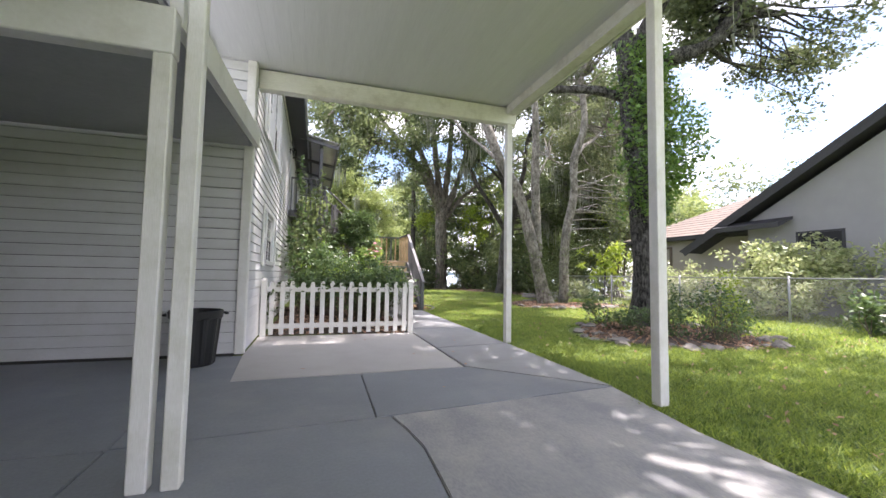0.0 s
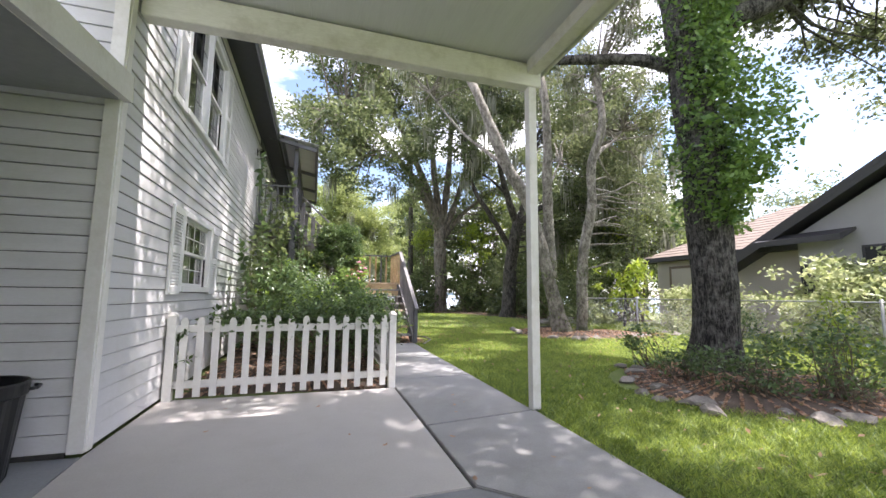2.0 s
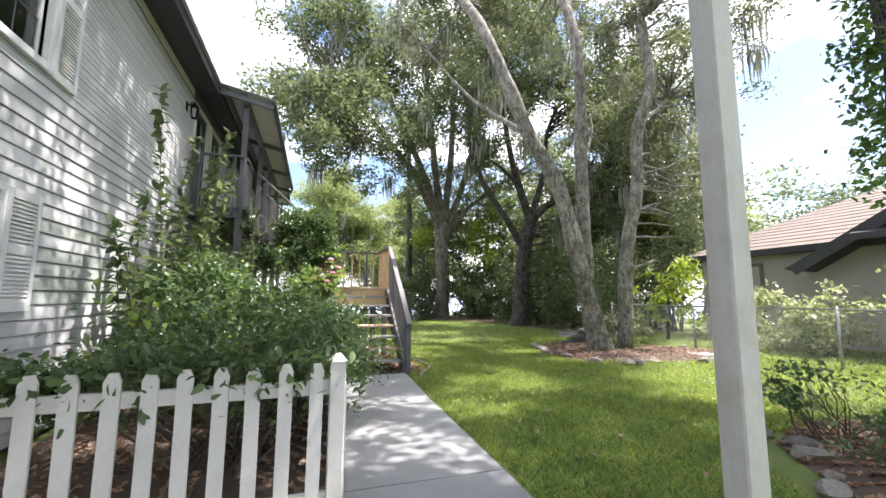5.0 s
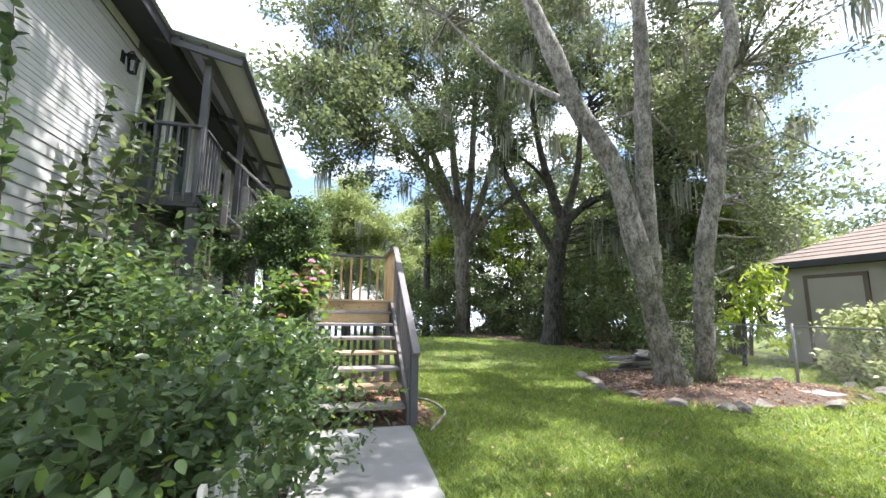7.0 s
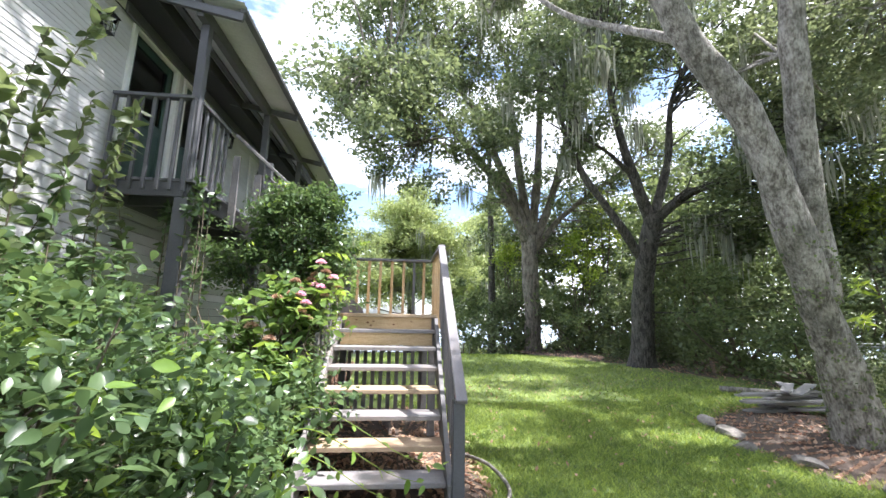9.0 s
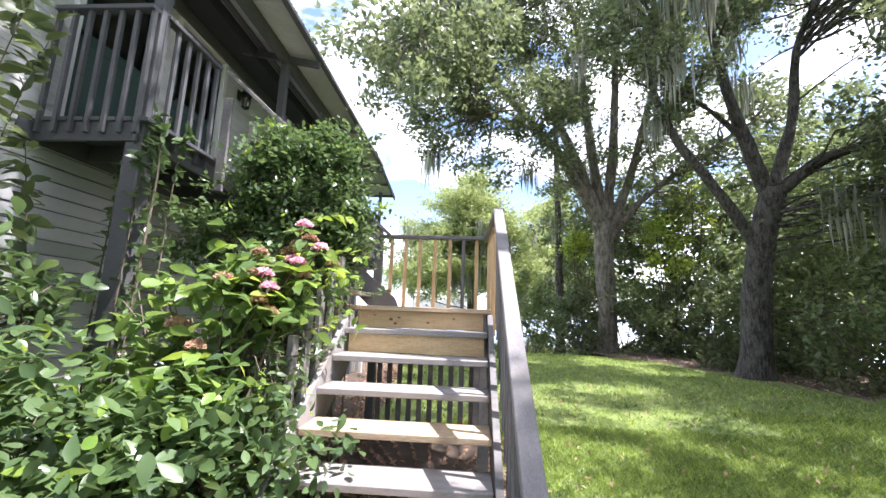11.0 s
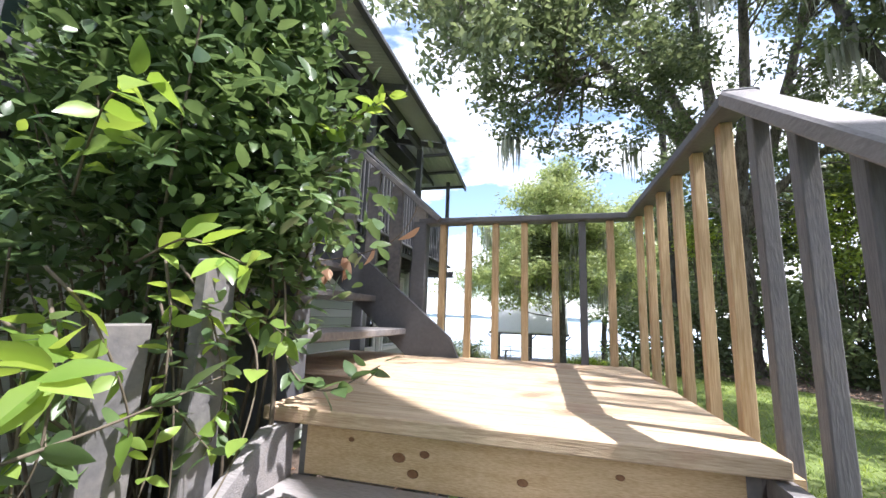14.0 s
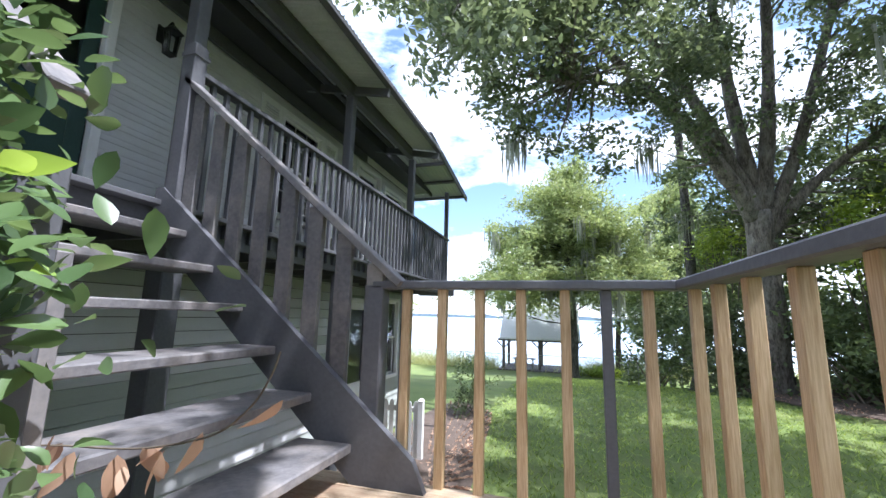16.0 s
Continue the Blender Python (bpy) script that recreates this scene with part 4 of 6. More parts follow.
    part("lantern_base", box(0.09, 0.17, y - 0.04, y + 0.04, z - 0.215, z - 0.20), BLACK_METAL, l)
    bm = bmesh.new()
    bmesh.ops.create_cone(bm, segments=4, radius1=0.045, radius2=0.062, depth=0.19, matrix=Matrix.Translation((0.13, y, z - 0.10)) @ Matrix.Rotation(radians(45), 4, "Z"))
    part("lantern_glass", bm, GLASS, l).visible_shadow = False


lantern(10.08, 4.66)
lantern(7.05, 4.62)

# ---- stairs ----
KNOT = mat("pine_knot", (0.25, 0.13, 0.06), (0.14, 0.07, 0.03), rough=0.6, scale=40, fine=90)
SX0, SX1 = 2.68, 3.79
NOSE, RISE, RUN, LAND = 7.96, 0.185, 0.255, 1.48
stairs = thing("staircase", "grey painted wooden stairs with new pine risers", "stairs", (3.2, 7, 0))
for i in range(1, 8):
    y = NOSE - (8 - i) * RUN
    z = RISE * i
    m_ = PINE_DECK if i in (2, 4) else TREAD
    part("tread", box(SX0 - 0.01, SX1 + 0.005, y, y + 0.29, z - 0.042, z, 0.006), m_, stairs, "newer brown tread board" if i in (2, 4) else "")
for i, lab in ((7, "new pine riser board with knots"), (8, "new pine riser board with knots")):
    y = NOSE - (8 - i) * RUN + 0.035
    part("riser", box(SX0 + 0.02, SX1 - 0.02, y, y + 0.022, RISE * (i - 1) + 0.002, RISE * i - 0.042, 0.002), PINE, stairs, lab)


def stringer(x):
    y0, y1 = NOSE - 7 * RUN - 0.10, NOSE + 0.02
    sl = RISE / RUN
    pts = [(y0, -0.02), (y0 + 0.18, -0.02), (y1, LAND - 0.44), (y1, LAND - 0.045), (y1 - 0.10, LAND - 0.045), (y0, 0.19)]
    return prism(pts, x - 0.02, x + 0.02, "x")


part("stringer", stringer(SX0 - 0.03), TREAD, stairs)
part("stringer", stringer(SX1 + 0.03), STAIR, stairs)
RXX = SX1 + 0.085
ny0 = NOSE - 7 * RUN - 0.10
part("newel", box(RXX - 0.045, RXX + 0.045, ny0 - 0.05, ny0 + 0.04, -0.03, 0.80, 0.005), DARK, stairs)
rail_a, rail_b = Vector((RXX + 0.01, ny0 - 0.10, 0.80)), Vector((RXX + 0.02, NOSE + 0.23, 2.40))
part("handrail", beam(rail_a, rail_b, 0.09, 0.04, 0.006), RAIL, stairs, "wide worn grey handrail")
for i in range(12):
    t = (i + 0.9) / 12.5
    p = rail_a.lerp(rail_b, t)
    part("baluster", box(p.x - 0.019, p.x + 0.019, p.y - 0.019, p.y + 0.019, p.z - 0.96, p.z - 0.02, 0.003), BALUSTER, stairs)
for i in range(5):
    y = 6.90 + i * 0.20
    z = RISE * (y - NOSE) / RUN + LAND
    part("baluster", box(SX0 - 0.085, SX0 - 0.052, y - 0.045, y + 0.045, z - 0.30, z + 0.56, 0.003), STAIR, stairs)

landing = thing("landing", "new pine deck landing with tall baluster rail", "deck", (3.1, 8.8, 0))
LX0, LX1, LY1 = 2.42, 3.865, 9.62
nb = 12
for i in range(nb):
    w = (LY1 - NOSE + 0.05) / nb
    y = NOSE - 0.02 + i * w
    part("deck_board", box(SX0 - 0.09 if i < 4 else 1.9, LX1 - 0.03, y, y + w - 0.007, LAND - 0.04, LAND, 0.004), PINE_DECK, landing)
for x in (1.98, 2.7, 3.3, 3.78):
    part("joist", box(x - 0.02, x + 0.02, NOSE + 0.04, LY1, LAND - 0.20, LAND - 0.045), STAIR, landing)
for x, y in ((2.0, NOSE + 0.1), (3.79, NOSE + 0.12), (2.0, 9.55), (3.76, 9.55)):
    part("post", box(x - 0.045, x + 0.045, y - 0.045, y + 0.045, -0.05, LAND - 0.045, 0.004), STAIR, landing)
part("rim_board", box(1.94, LX1, LY1 - 0.02, LY1 + 0.02, LAND - 0.22, LAND - 0.045), PINE, landing)
part("rim_board", box(LX1 - 0.028, LX1 + 0.006, NOSE + 0.02, LY1 - 0.02, LAND - 0.22, LAND - 0.045), PINE, landing)
RT = 2.42
part("handrail", box(2.46, 3.90, LY1 - 0.06, LY1 + 0.05, RT - 0.04, RT, 0.006), DARK, landing, "charcoal cap rail")
part("handrail", beam((LX1 + 0.04, NOSE + 0.21, RT - 0.02), (LX1 + 0.0, LY1 - 0.06, RT - 0.02), 0.095, 0.04, 0.006), DARK, landing, "charcoal cap rail")
for i, x in enumerate((2.63, 2.815, 3.0, 3.193, 3.387, 3.558, 3.726)):
    m_ = DARK if i == 5 else PINE_UP
    part("baluster", box(x - 0.022, x + 0.022, LY1 - 0.015, LY1 + 0.027, LAND - 0.18, RT - 0.04, 0.003), m_, landing, "charcoal baluster" if i == 5 else "")
for i in range(6):
    y = NOSE + 0.37 + i * 0.242
    part("baluster", box(LX1 + 0.026 - 0.006 * i, LX1 + 0.064 - 0.006 * i, y - 0.021, y + 0.021, LAND - 0.18, RT - 0.04, 0.003), PINE_UP, landing)

for i in range(11):
    x = 2.45 + i * 0.125
    part("skirt_slat", box(x - 0.03, x + 0.03, LY1 - 0.05, LY1 - 0.03, 0.0, LAND - 0.25, 0.002), STAIR, landing)
for x, z, r in ((2.98, 1.37, 0.016), (3.05, 1.385, 0.012), (3.02, 1.335, 0.014), (3.30, 1.35, 0.012), (3.52, 1.39, 0.009), (2.84, 1.40, 0.008)):
    bm = bmesh.new()
    bmesh.ops.create_cone(bm, segments=14, radius1=r, radius2=r * 0.8, depth=0.003, cap_ends=True, matrix=Matrix.Translation((x, NOSE + 0.0345, z)) @ Matrix.Rotation(radians(90), 4, "X") @ Matrix.Diagonal((1.25, 0.85, 1, 1)))
    part("knot", bm, KNOT, stairs, "dark wood knot")

# upper flight, climbing towards the house
flight = thing("upper_staircase", "charcoal open-riser stairs up to the porch", "stairs", (1.8, 9.0, 0))
U0, URUN, URISE = 2.42, 0.232, 0.2115
for i in range(1, 7):
    x = U0 - (i - 1) * URUN
    z = LAND - 0.035 + i * URISE
    part("tread", box(x - 0.29, x, 8.32, 9.52, z - 0.042, z, 0.006), STAIR, flight)
part("newel", box(2.46, 2.555, 8.09, 8.185, LAND - 0.12, 2.50, 0.005), DARK, flight)
part("side_panel", box(2.02, 2.48, 8.13, 8.16, 0.95, 1.78, 0.004), DARK, flight)
for y in (9.54,):
    pts = [(U0 + 0.36, LAND), (U0 + 0.30, LAND + 0.13), (1.02, DK + 0.08), (0.96, DK + 0.08), (0.96, DK - 0.26), (1.06, DK - 0.26), (U0 + 0.0, LAND)]
    part("stringer", prism(pts, y - 0.02, y + 0.02, "y"), DARK, flight)
ua, ub = Vector((2.62, 9.575, 2.40)), Vector((1.06, 9.575, 3.74))
part("handrail", beam(ua, ub, 0.09, 0.04, 0.005), STAIR, flight)
part("newel", box(1.02, 1.12, 9.53, 9.63, DK - 0.25, 3.99, 0.006), DARK, flight)
part("newel_band", box(1.012, 1.128, 9.522, 9.638, 3.90, 3.925), DARK, flight)
part("newel", box(2.42, 2.52, 9.56, 9.65, -0.05, 2.40, 0.006), DARK, flight)
for i in range(8):
    p = ua.lerp(ub, (i + 0.8) / 8.4)
    part("baluster", box(p.x - 0.045, p.x + 0.045, p.y - 0.012, p.y + 0.024, p.z - 1.02, p.z - 0.02, 0.003), STAIR, flight)
part("handrail", beam((2.34, 8.27, 2.72), (1.06, 8.27, 3.86), 0.09, 0.04, 0.005), STAIR, flight)
for x, top in ((2.40, 2.36), (2.06, 2.5), (1.7, 3.05), (1.4, 3.3), (1.1, 3.56)):
    part("baluster", box(x - 0.045, x + 0.045, 8.235, 8.275, top - 1.0, top, 0.003), STAIR, flight)


# ---- trees ----
def limb_part(name, limbs, parent, material, sides=10, seed=0):
    rng = random.Random(seed)
    bm = bmesh.new()
    for pts, r0, r1 in limbs:
        line = smooth_line(pts, 9)
        n = len(line)
        rad = [r0 + (r1 - r0) * (i / (n - 1)) ** 0.8 for i in range(n)]
        if r0 > 0.25 and pts[0][2] < 0.1:
            rad = [r * (1 + 0.55 * max(0.0, 1 - (p.z - line[0].z) / 0.9) ** 2) for r, p in zip(rad, line)]
        k = len(bm.verts)
        tube(line, rad, sides, bm)
        bm.verts.ensure_lookup_table()
        for i, p in enumerate(line):
            for v in bm.verts[k + i * sides:k + (i + 1) * sides]:
                q = v.co * (0.9 / max(r0, 0.12)) * 0.55
                v.co = p + (v.co - p) * (1 + 0.22 * noise.noise(Vector((q.x, q.y, q.z * 0.5))) + 0.10 * noise.noise(Vector((q.x * 3.1, q.y * 3.1, q.z))))
    return part(name, bm, material, parent, smooth=True)


def crown_clumps(blobs, rs):
    """Clump centres spread through ellipsoids (centre, radii, count), thicker towards the shell."""
    out = []
    for c, r, n in blobs:
        d = rs.normal(size=(n, 3))
        d /= np.linalg.norm(d, axis=1, keepdims=True)
        k = rs.uniform(0.15, 1.3, n) ** 0.55
        main = np.array(c) + d * k[:, None] * np.array(r)
        sub = main[rs.randint(0, max(1, n // 3), n)] + rs.normal(size=(n, 3)) * np.array([0.30, 0.30, 0.20]) * max(r)
        out.append(np.where((np.arange(n) < n // 3)[:, None], main, sub))
    return np.concatenate(out)


def twig_web(clump, limbs, parent, material, rs, keep=0.5, r=0.03):
    """Thin branches that carry the leaf clumps from the nearest limb."""
    nodes = np.array([p[:] for pts, _, _ in limbs for p in smooth_line(pts, 5)[3:]])
    bm = bmesh.new()
    for c in clump[rs.uniform(size=len(clump)) < keep]:
        d = np.linalg.norm(nodes - c, axis=1) + np.maximum(0, nodes[:, 2] - c[2] + 0.2) * 1.5
        a = nodes[d.argmin()]
        if np.linalg.norm(a - c) > 4.5:
            continue
        mid = (a + c) / 2 + rs.normal(size=3) * 0.18 + np.array([0, 0, 0.12])
        q = (a + mid) / 2 + rs.normal(size=3) * 0.06
        tube([a, q, mid, c], [r * 1.3, r, r * 0.7, r * 0.25], 5, bm, cap=False)
    part("branchwork", bm, material, parent, smooth=True, kind="stuff", label="fine branches")


def tree(name, label, base, limbs, blobs, per, spread, leaf, leafmat, barkmat, seed, moss=0, moss_len=1.2, web=0.5, twig=0.03, group="yard trees", ratio=0.5, moss_w=0.02):
    rs = np.random.RandomState(seed)
    t = thing(name, label, "tree", base, group)
    limb_part("trunk", limbs[:1], t, barkmat, 22, seed)
    if len(limbs) > 1:
        for lb in limbs[1:]:
            limb_part("limb", [lb], t, barkmat, 12, seed + 1)
    cl = crown_clumps(blobs, rs)
    twig_web(cl, limbs, t, barkmat, rs, web, twig)
    foliage("crown", clumps(cl, per, spread, rs), leaf, leafmat, t, seed, "leafy crown", ratio=ratio)
    if moss:
        pick = cl[rs.permutation(len(cl))[:moss]]
        moss_strands("moss", pick, moss_len, 34, t, seed + 3, moss_w)
    return t


tree("oak_tree", "big dark-barked oak wound with bright ivy", (7.3, 1.15, -0.03),
     [([(7.42, 1.18, -0.1), (7.34, 1.08, 0.6), (7.24, 1.0, 2.1), (7.08, 0.92, 3.2), (6.84, 0.85, 4.2), (6.70, 0.8, 5.2)], 0.345, 0.25),
      ([(6.78, 0.82, 4.95), (7.3, 0.55, 5.35), (8.1, 0.1, 5.7), (8.6, -0.2, 6.6), (9.4, -0.6, 7.6)], 0.20, 0.07),
      ([(6.80, 0.82, 4.6), (6.1, 1.2, 4.85), (5.2, 1.6, 4.9), (4.4, 2.1, 5.0), (3.6, 2.5, 5.3)], 0.11, 0.04),
      ([(6.70, 0.8, 5.0), (6.5, 0.9, 6.2), (6.3, 1.2, 7.6), (5.7, 1.4, 9.0)], 0.24, 0.10),
      ([(6.66, 0.8, 5.4), (6.9, -0.4, 6.8), (6.9, -2.0, 8.2), (6.8, -4.0, 9.0)], 0.16, 0.06)],
     # Clumps above z = 9 are unseen, added to cast shade and dapples.
     [((6.0, 1.2, 9.8), (2.4, 2.3, 1.1), 110), ((9.0, -0.3, 7.3), (1.8, 1.6, 1.2), 40), ((6.8, -1.8, 9.2), (1.9, 1.8, 1.0), 95), ((6.9, -4.6, 9.2), (2.1, 2.0, 1.0), 95),
      ((4.4, 3.0, 9.8), (1.5, 1.5, 0.7), 12), ((3.0, 0.8, 10.2), (1.6, 1.8, 0.7), 40), ((3.0, 4.8, 10.4), (1.4, 1.5, 0.7), 54), ((3.2, 7.2, 10.4), (1.3, 1.6, 0.7), 56), ((10.4, -0.6, 7.6), (1.2, 1.5, 1.0), 20), ((6.8, -7.6, 9.0), (2.0, 2.0, 1.0), 60), ((9.6, -1.0, 10.0), (2.0, 2.6, 1.0), 45), ((8.0, 4.0, 10.8), (0.9, 1.3, 0.6), 18), ((10.6, 0.4, 6.3), (1.5, 1.5, 0.9), 30), ((8.6, 0.6, 6.5), (1.0, 1.0, 0.6), 30), ((10.4, 2.6, 10.6), (1.7, 0.9, 0.7), 46), ((8.9, 4.5, 10.9), (0.9, 0.6, 0.5), 16), ((11.6, 3.8, 10.4), (0.8, 0.5, 0.5), 14), ((10.6, -4.0, 10.7), (1.8, 1.5, 0.7), 66), ((12.4, -1.6, 10.7), (1.6, 1.6, 0.7), 58), ((12.2, 1.2, 10.8), (1.5, 0.9, 0.6), 40), ((9.6, 5.3, 11.0), (1.1, 0.4, 0.4), 20), ((12.6, 5.0, 10.8), (1.3, 0.4, 0.4), 20), ((7.9, -0.3, 10.5), (1.2, 1.0, 0.6), 36), ((9.8, 0.9, 10.6), (1.2, 0.9, 0.6), 36)],
     120, 0.21, 0.115, OAK_LEAF2, OAK_BARK, 11, moss=8, moss_len=0.7)

ivy = thing("ivy", "bright green star-leaved vine climbing the oak trunk", "climbing plant", (7.1, 1.1, 0))
rs = np.random.RandomState(21)
n = 900
zz = rs.uniform(2.2, 5.6, n)
ang = 5.6 + rs.normal(size=n) * 1.05
rad = 0.32 + np.abs(rs.normal(size=n)) * 0.10 + np.where((np.cos(ang - 5.6) > 0) & (zz > 2.5), np.sin(np.clip((zz - 2.4) / 2.6, 0, 1) * math.pi) * 0.85 * rs.uniform(0, 1.0, n) ** 1.4, 0)
cc = np.stack([7.38 - 0.115 * zz + rad * np.cos(ang), 1.2 - 0.075 * zz + rad * np.sin(ang), zz], 1)
foliage("leaves", clumps(cc, 11, 0.09, rs), 0.085, IVY_LEAF, ivy, 22, "bright lobed leaves", ratio=0.62, up=0.1)
rs = np.random.RandomState(23)
n = 380
zz = rs.uniform(0.3, 5.6, n)
ang = 5.2 + rs.normal(size=n) * 1.5
cc = np.stack([7.38 - 0.115 * zz + 0.38 * np.cos(ang), 1.2 - 0.075 * zz + 0.42 * np.sin(ang), zz], 1)[zz > 2.6]
foliage("leaves", clumps(cc, 12, 0.07, rs), 0.07, SHRUB_LEAF, ivy, 24, "dark ivy leaves", ratio=0.6)

tree("live_oak_tree", "pale lichen-barked leaning oak with three trunks", (9.0, 7.4, -0.03),
     [([(9.05, 7.5, -0.15), (8.80, 7.44, 0.5), (8.53, 7.36, 1.3), (8.17, 7.28, 2.4), (7.65, 7.17, 3.9), (6.96, 7.18, 5.0), (6.41, 7.14, 6.1), (5.9, 7.4, 7.6), (5.7, 8.6, 9.4)], 0.265, 0.12),
      ([(8.55, 7.36, 1.7), (8.40, 7.25, 3.0), (8.22, 7.04, 4.4), (8.13, 6.85, 5.8), (7.97, 6.7, 7.2), (8.0, 7.4, 9.4)], 0.17, 0.11),
      ([(9.85, 7.7, -0.15), (9.70, 7.5, 0.4), (9.60, 7.22, 2.4), (9.73, 6.93, 4.0), (9.64, 6.75, 5.3), (9.88, 6.49, 6.5), (10.0, 6.8, 8.4)], 0.20, 0.11),
      ([(6.96, 7.18, 5.0), (6.6, 7.9, 5.7), (6.0, 8.8, 6.7), (5.2, 9.8, 8.4)], 0.08, 0.03),
      ([(9.64, 6.75, 5.3), (10.4, 7.2, 6.0), (11.2, 7.6, 6.5), (12.0, 8.0, 7.2)], 0.10, 0.04),
      ([(8.22, 7.04, 4.4), (8.9, 7.6, 5.2), (9.6, 8.4, 5.9)], 0.06, 0.02)],
     [((5.8, 10.4, 9.8), (1.7, 1.4, 0.9), 55), ((8.2, 9.6, 10.4), (2.2, 1.6, 1.0), 75), ((11.2, 7.4, 8.6), (1.7, 1.9, 1.2), 65), ((12.6, 8.4, 7.0), (1.3, 1.5, 1.4), 60),
      # The last clump is an unseen addition that shades the lawn.
      ((12.9, 8.8, 4.6), (0.9, 1.0, 1.8), 34), ((11.0, 9.4, 6.2), (1.2, 1.0, 1.0), 30), ((11.2, 5.8, 10.6), (1.5, 1.2, 0.8), 34)],
     108, 0.21, 0.112, OAK_LEAF2, BARK_PALE, 31, moss=30, moss_len=0.9)

trunk_ivy = thing("ivy", "small dark ivy leaves clinging to leaning trunks", "climbing plant", (8.9, 7.4, 0))
for j, (x0, x1, y0, y1, r0, top) in enumerate(((9.0, 8.2, 7.48, 7.28, 0.29, 2.6), (9.78, 9.62, 7.6, 7.2, 0.23, 2.6))):
    rs = np.random.RandomState(25 + j)
    kk = rs.uniform(0, 1, 420) ** 1.5
    ang = rs.uniform(0, 2 * math.pi, 420)
    rr = r0 * (1.0 - 0.15 * kk) + 0.02
    cc = np.stack([x0 + (x1 - x0) * kk + rr * np.cos(ang), y0 + (y1 - y0) * kk + rr * np.sin(ang), kk * top], 1)
    foliage("leaves", clumps(cc, 5, 0.05, rs), 0.045, DARK_LEAF, trunk_ivy, 27 + j, "", ratio=0.7)

tree("fig_tree", "tall many-limbed tree with a spreading crown", (10.4, 25.0, -0.2),
     [([(10.5, 25.2, -0.5), (10.45, 25.0, 1.5), (10.3, 24.8, 4.0), (10.15, 24.6, 6.3)], 0.50, 0.42),
      ([(10.1, 24.6, 6.0), (9.0, 24.0, 8.6), (7.6, 23.3, 11.2), (6.0, 22.0, 13.2), (4.2, 20.0, 14.0)], 0.36, 0.08),
      ([(10.0, 24.5, 6.2), (8.0, 23.5, 9.0), (5.5, 21.5, 10.8), (3.4, 18.5, 11.2), (1.9, 15.8, 10.0)], 0.30, 0.06),
      ([(10.2, 24.6, 6.2), (9.6, 24.1, 9.5), (9.0, 23.4, 13.0), (8.6, 23.0, 16.0)], 0.32, 0.10),
      ([(10.3, 24.6, 6.2), (10.6, 24.0, 10.0), (10.5, 23.0, 14.5), (10.6, 22.4, 17.0)], 0.30, 0.10),
      ([(10.4, 24.7, 5.6), (11.4, 24.2, 8.4), (12.2, 23.0, 12.6), (13.0, 22.0, 16.0)], 0.28, 0.08),
      ([(10.5, 24.8, 5.4), (11.8, 24.0, 7.2), (14.0, 23.0, 9.0), (16.0, 22.0, 10.4)], 0.22, 0.06),
      ([(9.0, 24.0, 8.6), (7.0, 22.6, 9.8), (5.2, 20.6, 9.6), (3.8, 18.6, 8.8)], 0.14, 0.04)],
     [((3.0, 17.5, 14.0), (2.4, 2.4, 1.4), 60), ((1.7, 15.2, 8.6), (1.5, 1.8, 1.5), 42), ((2.6, 16.6, 10.4), (1.8, 2.2, 1.6), 50), ((3.6, 18.6, 8.6), (1.9, 2.0, 1.4), 45), ((4.6, 18.6, 12.6), (2.6, 2.6, 2.2), 75),
      ((6.0, 21.0, 9.2), (2.2, 2.0, 1.4), 40), ((7.0, 21.0, 15.6), (3.4, 3.0, 2.6), 100), ((10.4, 21.5, 16.6), (3.2, 3.0, 2.6), 95), ((13.5, 21.5, 14.6), (2.8, 2.8, 2.8), 80),
      ((8.6, 22.5, 12.4), (2.4, 2.0, 1.8), 35), ((12.6, 22.5, 9.6), (2.6, 2.2, 1.8), 45), ((16.0, 22.0, 10.2), (2.2, 2.2, 2.4), 60), ((10.0, 26.5, 8.2), (2.6, 1.6, 2.6), 60), ((13.0, 26.0, 7.5), (2.6, 1.6, 2.6), 60)],
     84, 0.30, 0.20, OAK_LEAF, BARK_MID, 41, moss=26, moss_len=1.3, twig=0.045, moss_w=0.03)

tree("live_oak_tree", "dark crooked live oak hung with moss", (11.9, 16.8, -0.05),
     [([(11.9, 17.0, -0.3), (11.8, 16.7, 1.5), (11.7, 16.2, 3.4), (11.9, 15.7, 5.2)], 0.42, 0.30),
      ([(11.8, 15.8, 5.0), (11.0, 15.4, 6.6), (10.4, 15.2, 8.6), (10.0, 15.0, 11.0)], 0.22, 0.08),
      ([(11.7, 16.2, 3.6), (10.4, 15.8, 5.2), (9.3, 15.6, 6.6), (8.7, 15.6, 8.4), (8.8, 15.4, 10.0)], 0.18, 0.06),
      ([(11.9, 15.7, 5.0), (12.8, 15.2, 5.8), (13.8, 14.8, 6.2), (15.0, 14.4, 7.0)], 0.20, 0.07),
      ([(11.9, 15.7, 5.2), (12.5, 15.6, 7.2), (12.6, 15.3, 9.2), (13.4, 15.0, 11.2)], 0.18, 0.06),
      ([(10.9, 15.4, 6.6), (9.8, 14.9, 7.1), (8.6, 14.2, 7.2)], 0.09, 0.03)],
     [((8.6, 15.2, 10.2), (1.6, 1.6, 1.4), 40), ((10.4, 15.0, 11.8), (2.2, 2.0, 1.6), 60), ((13.2, 15.0, 11.4), (2.2, 2.0, 1.8), 60), ((15.0, 14.4, 8.2), (1.8, 1.8, 2.2), 60),
      # The two clumps above z = 14 are added out of view to shade the lawn.
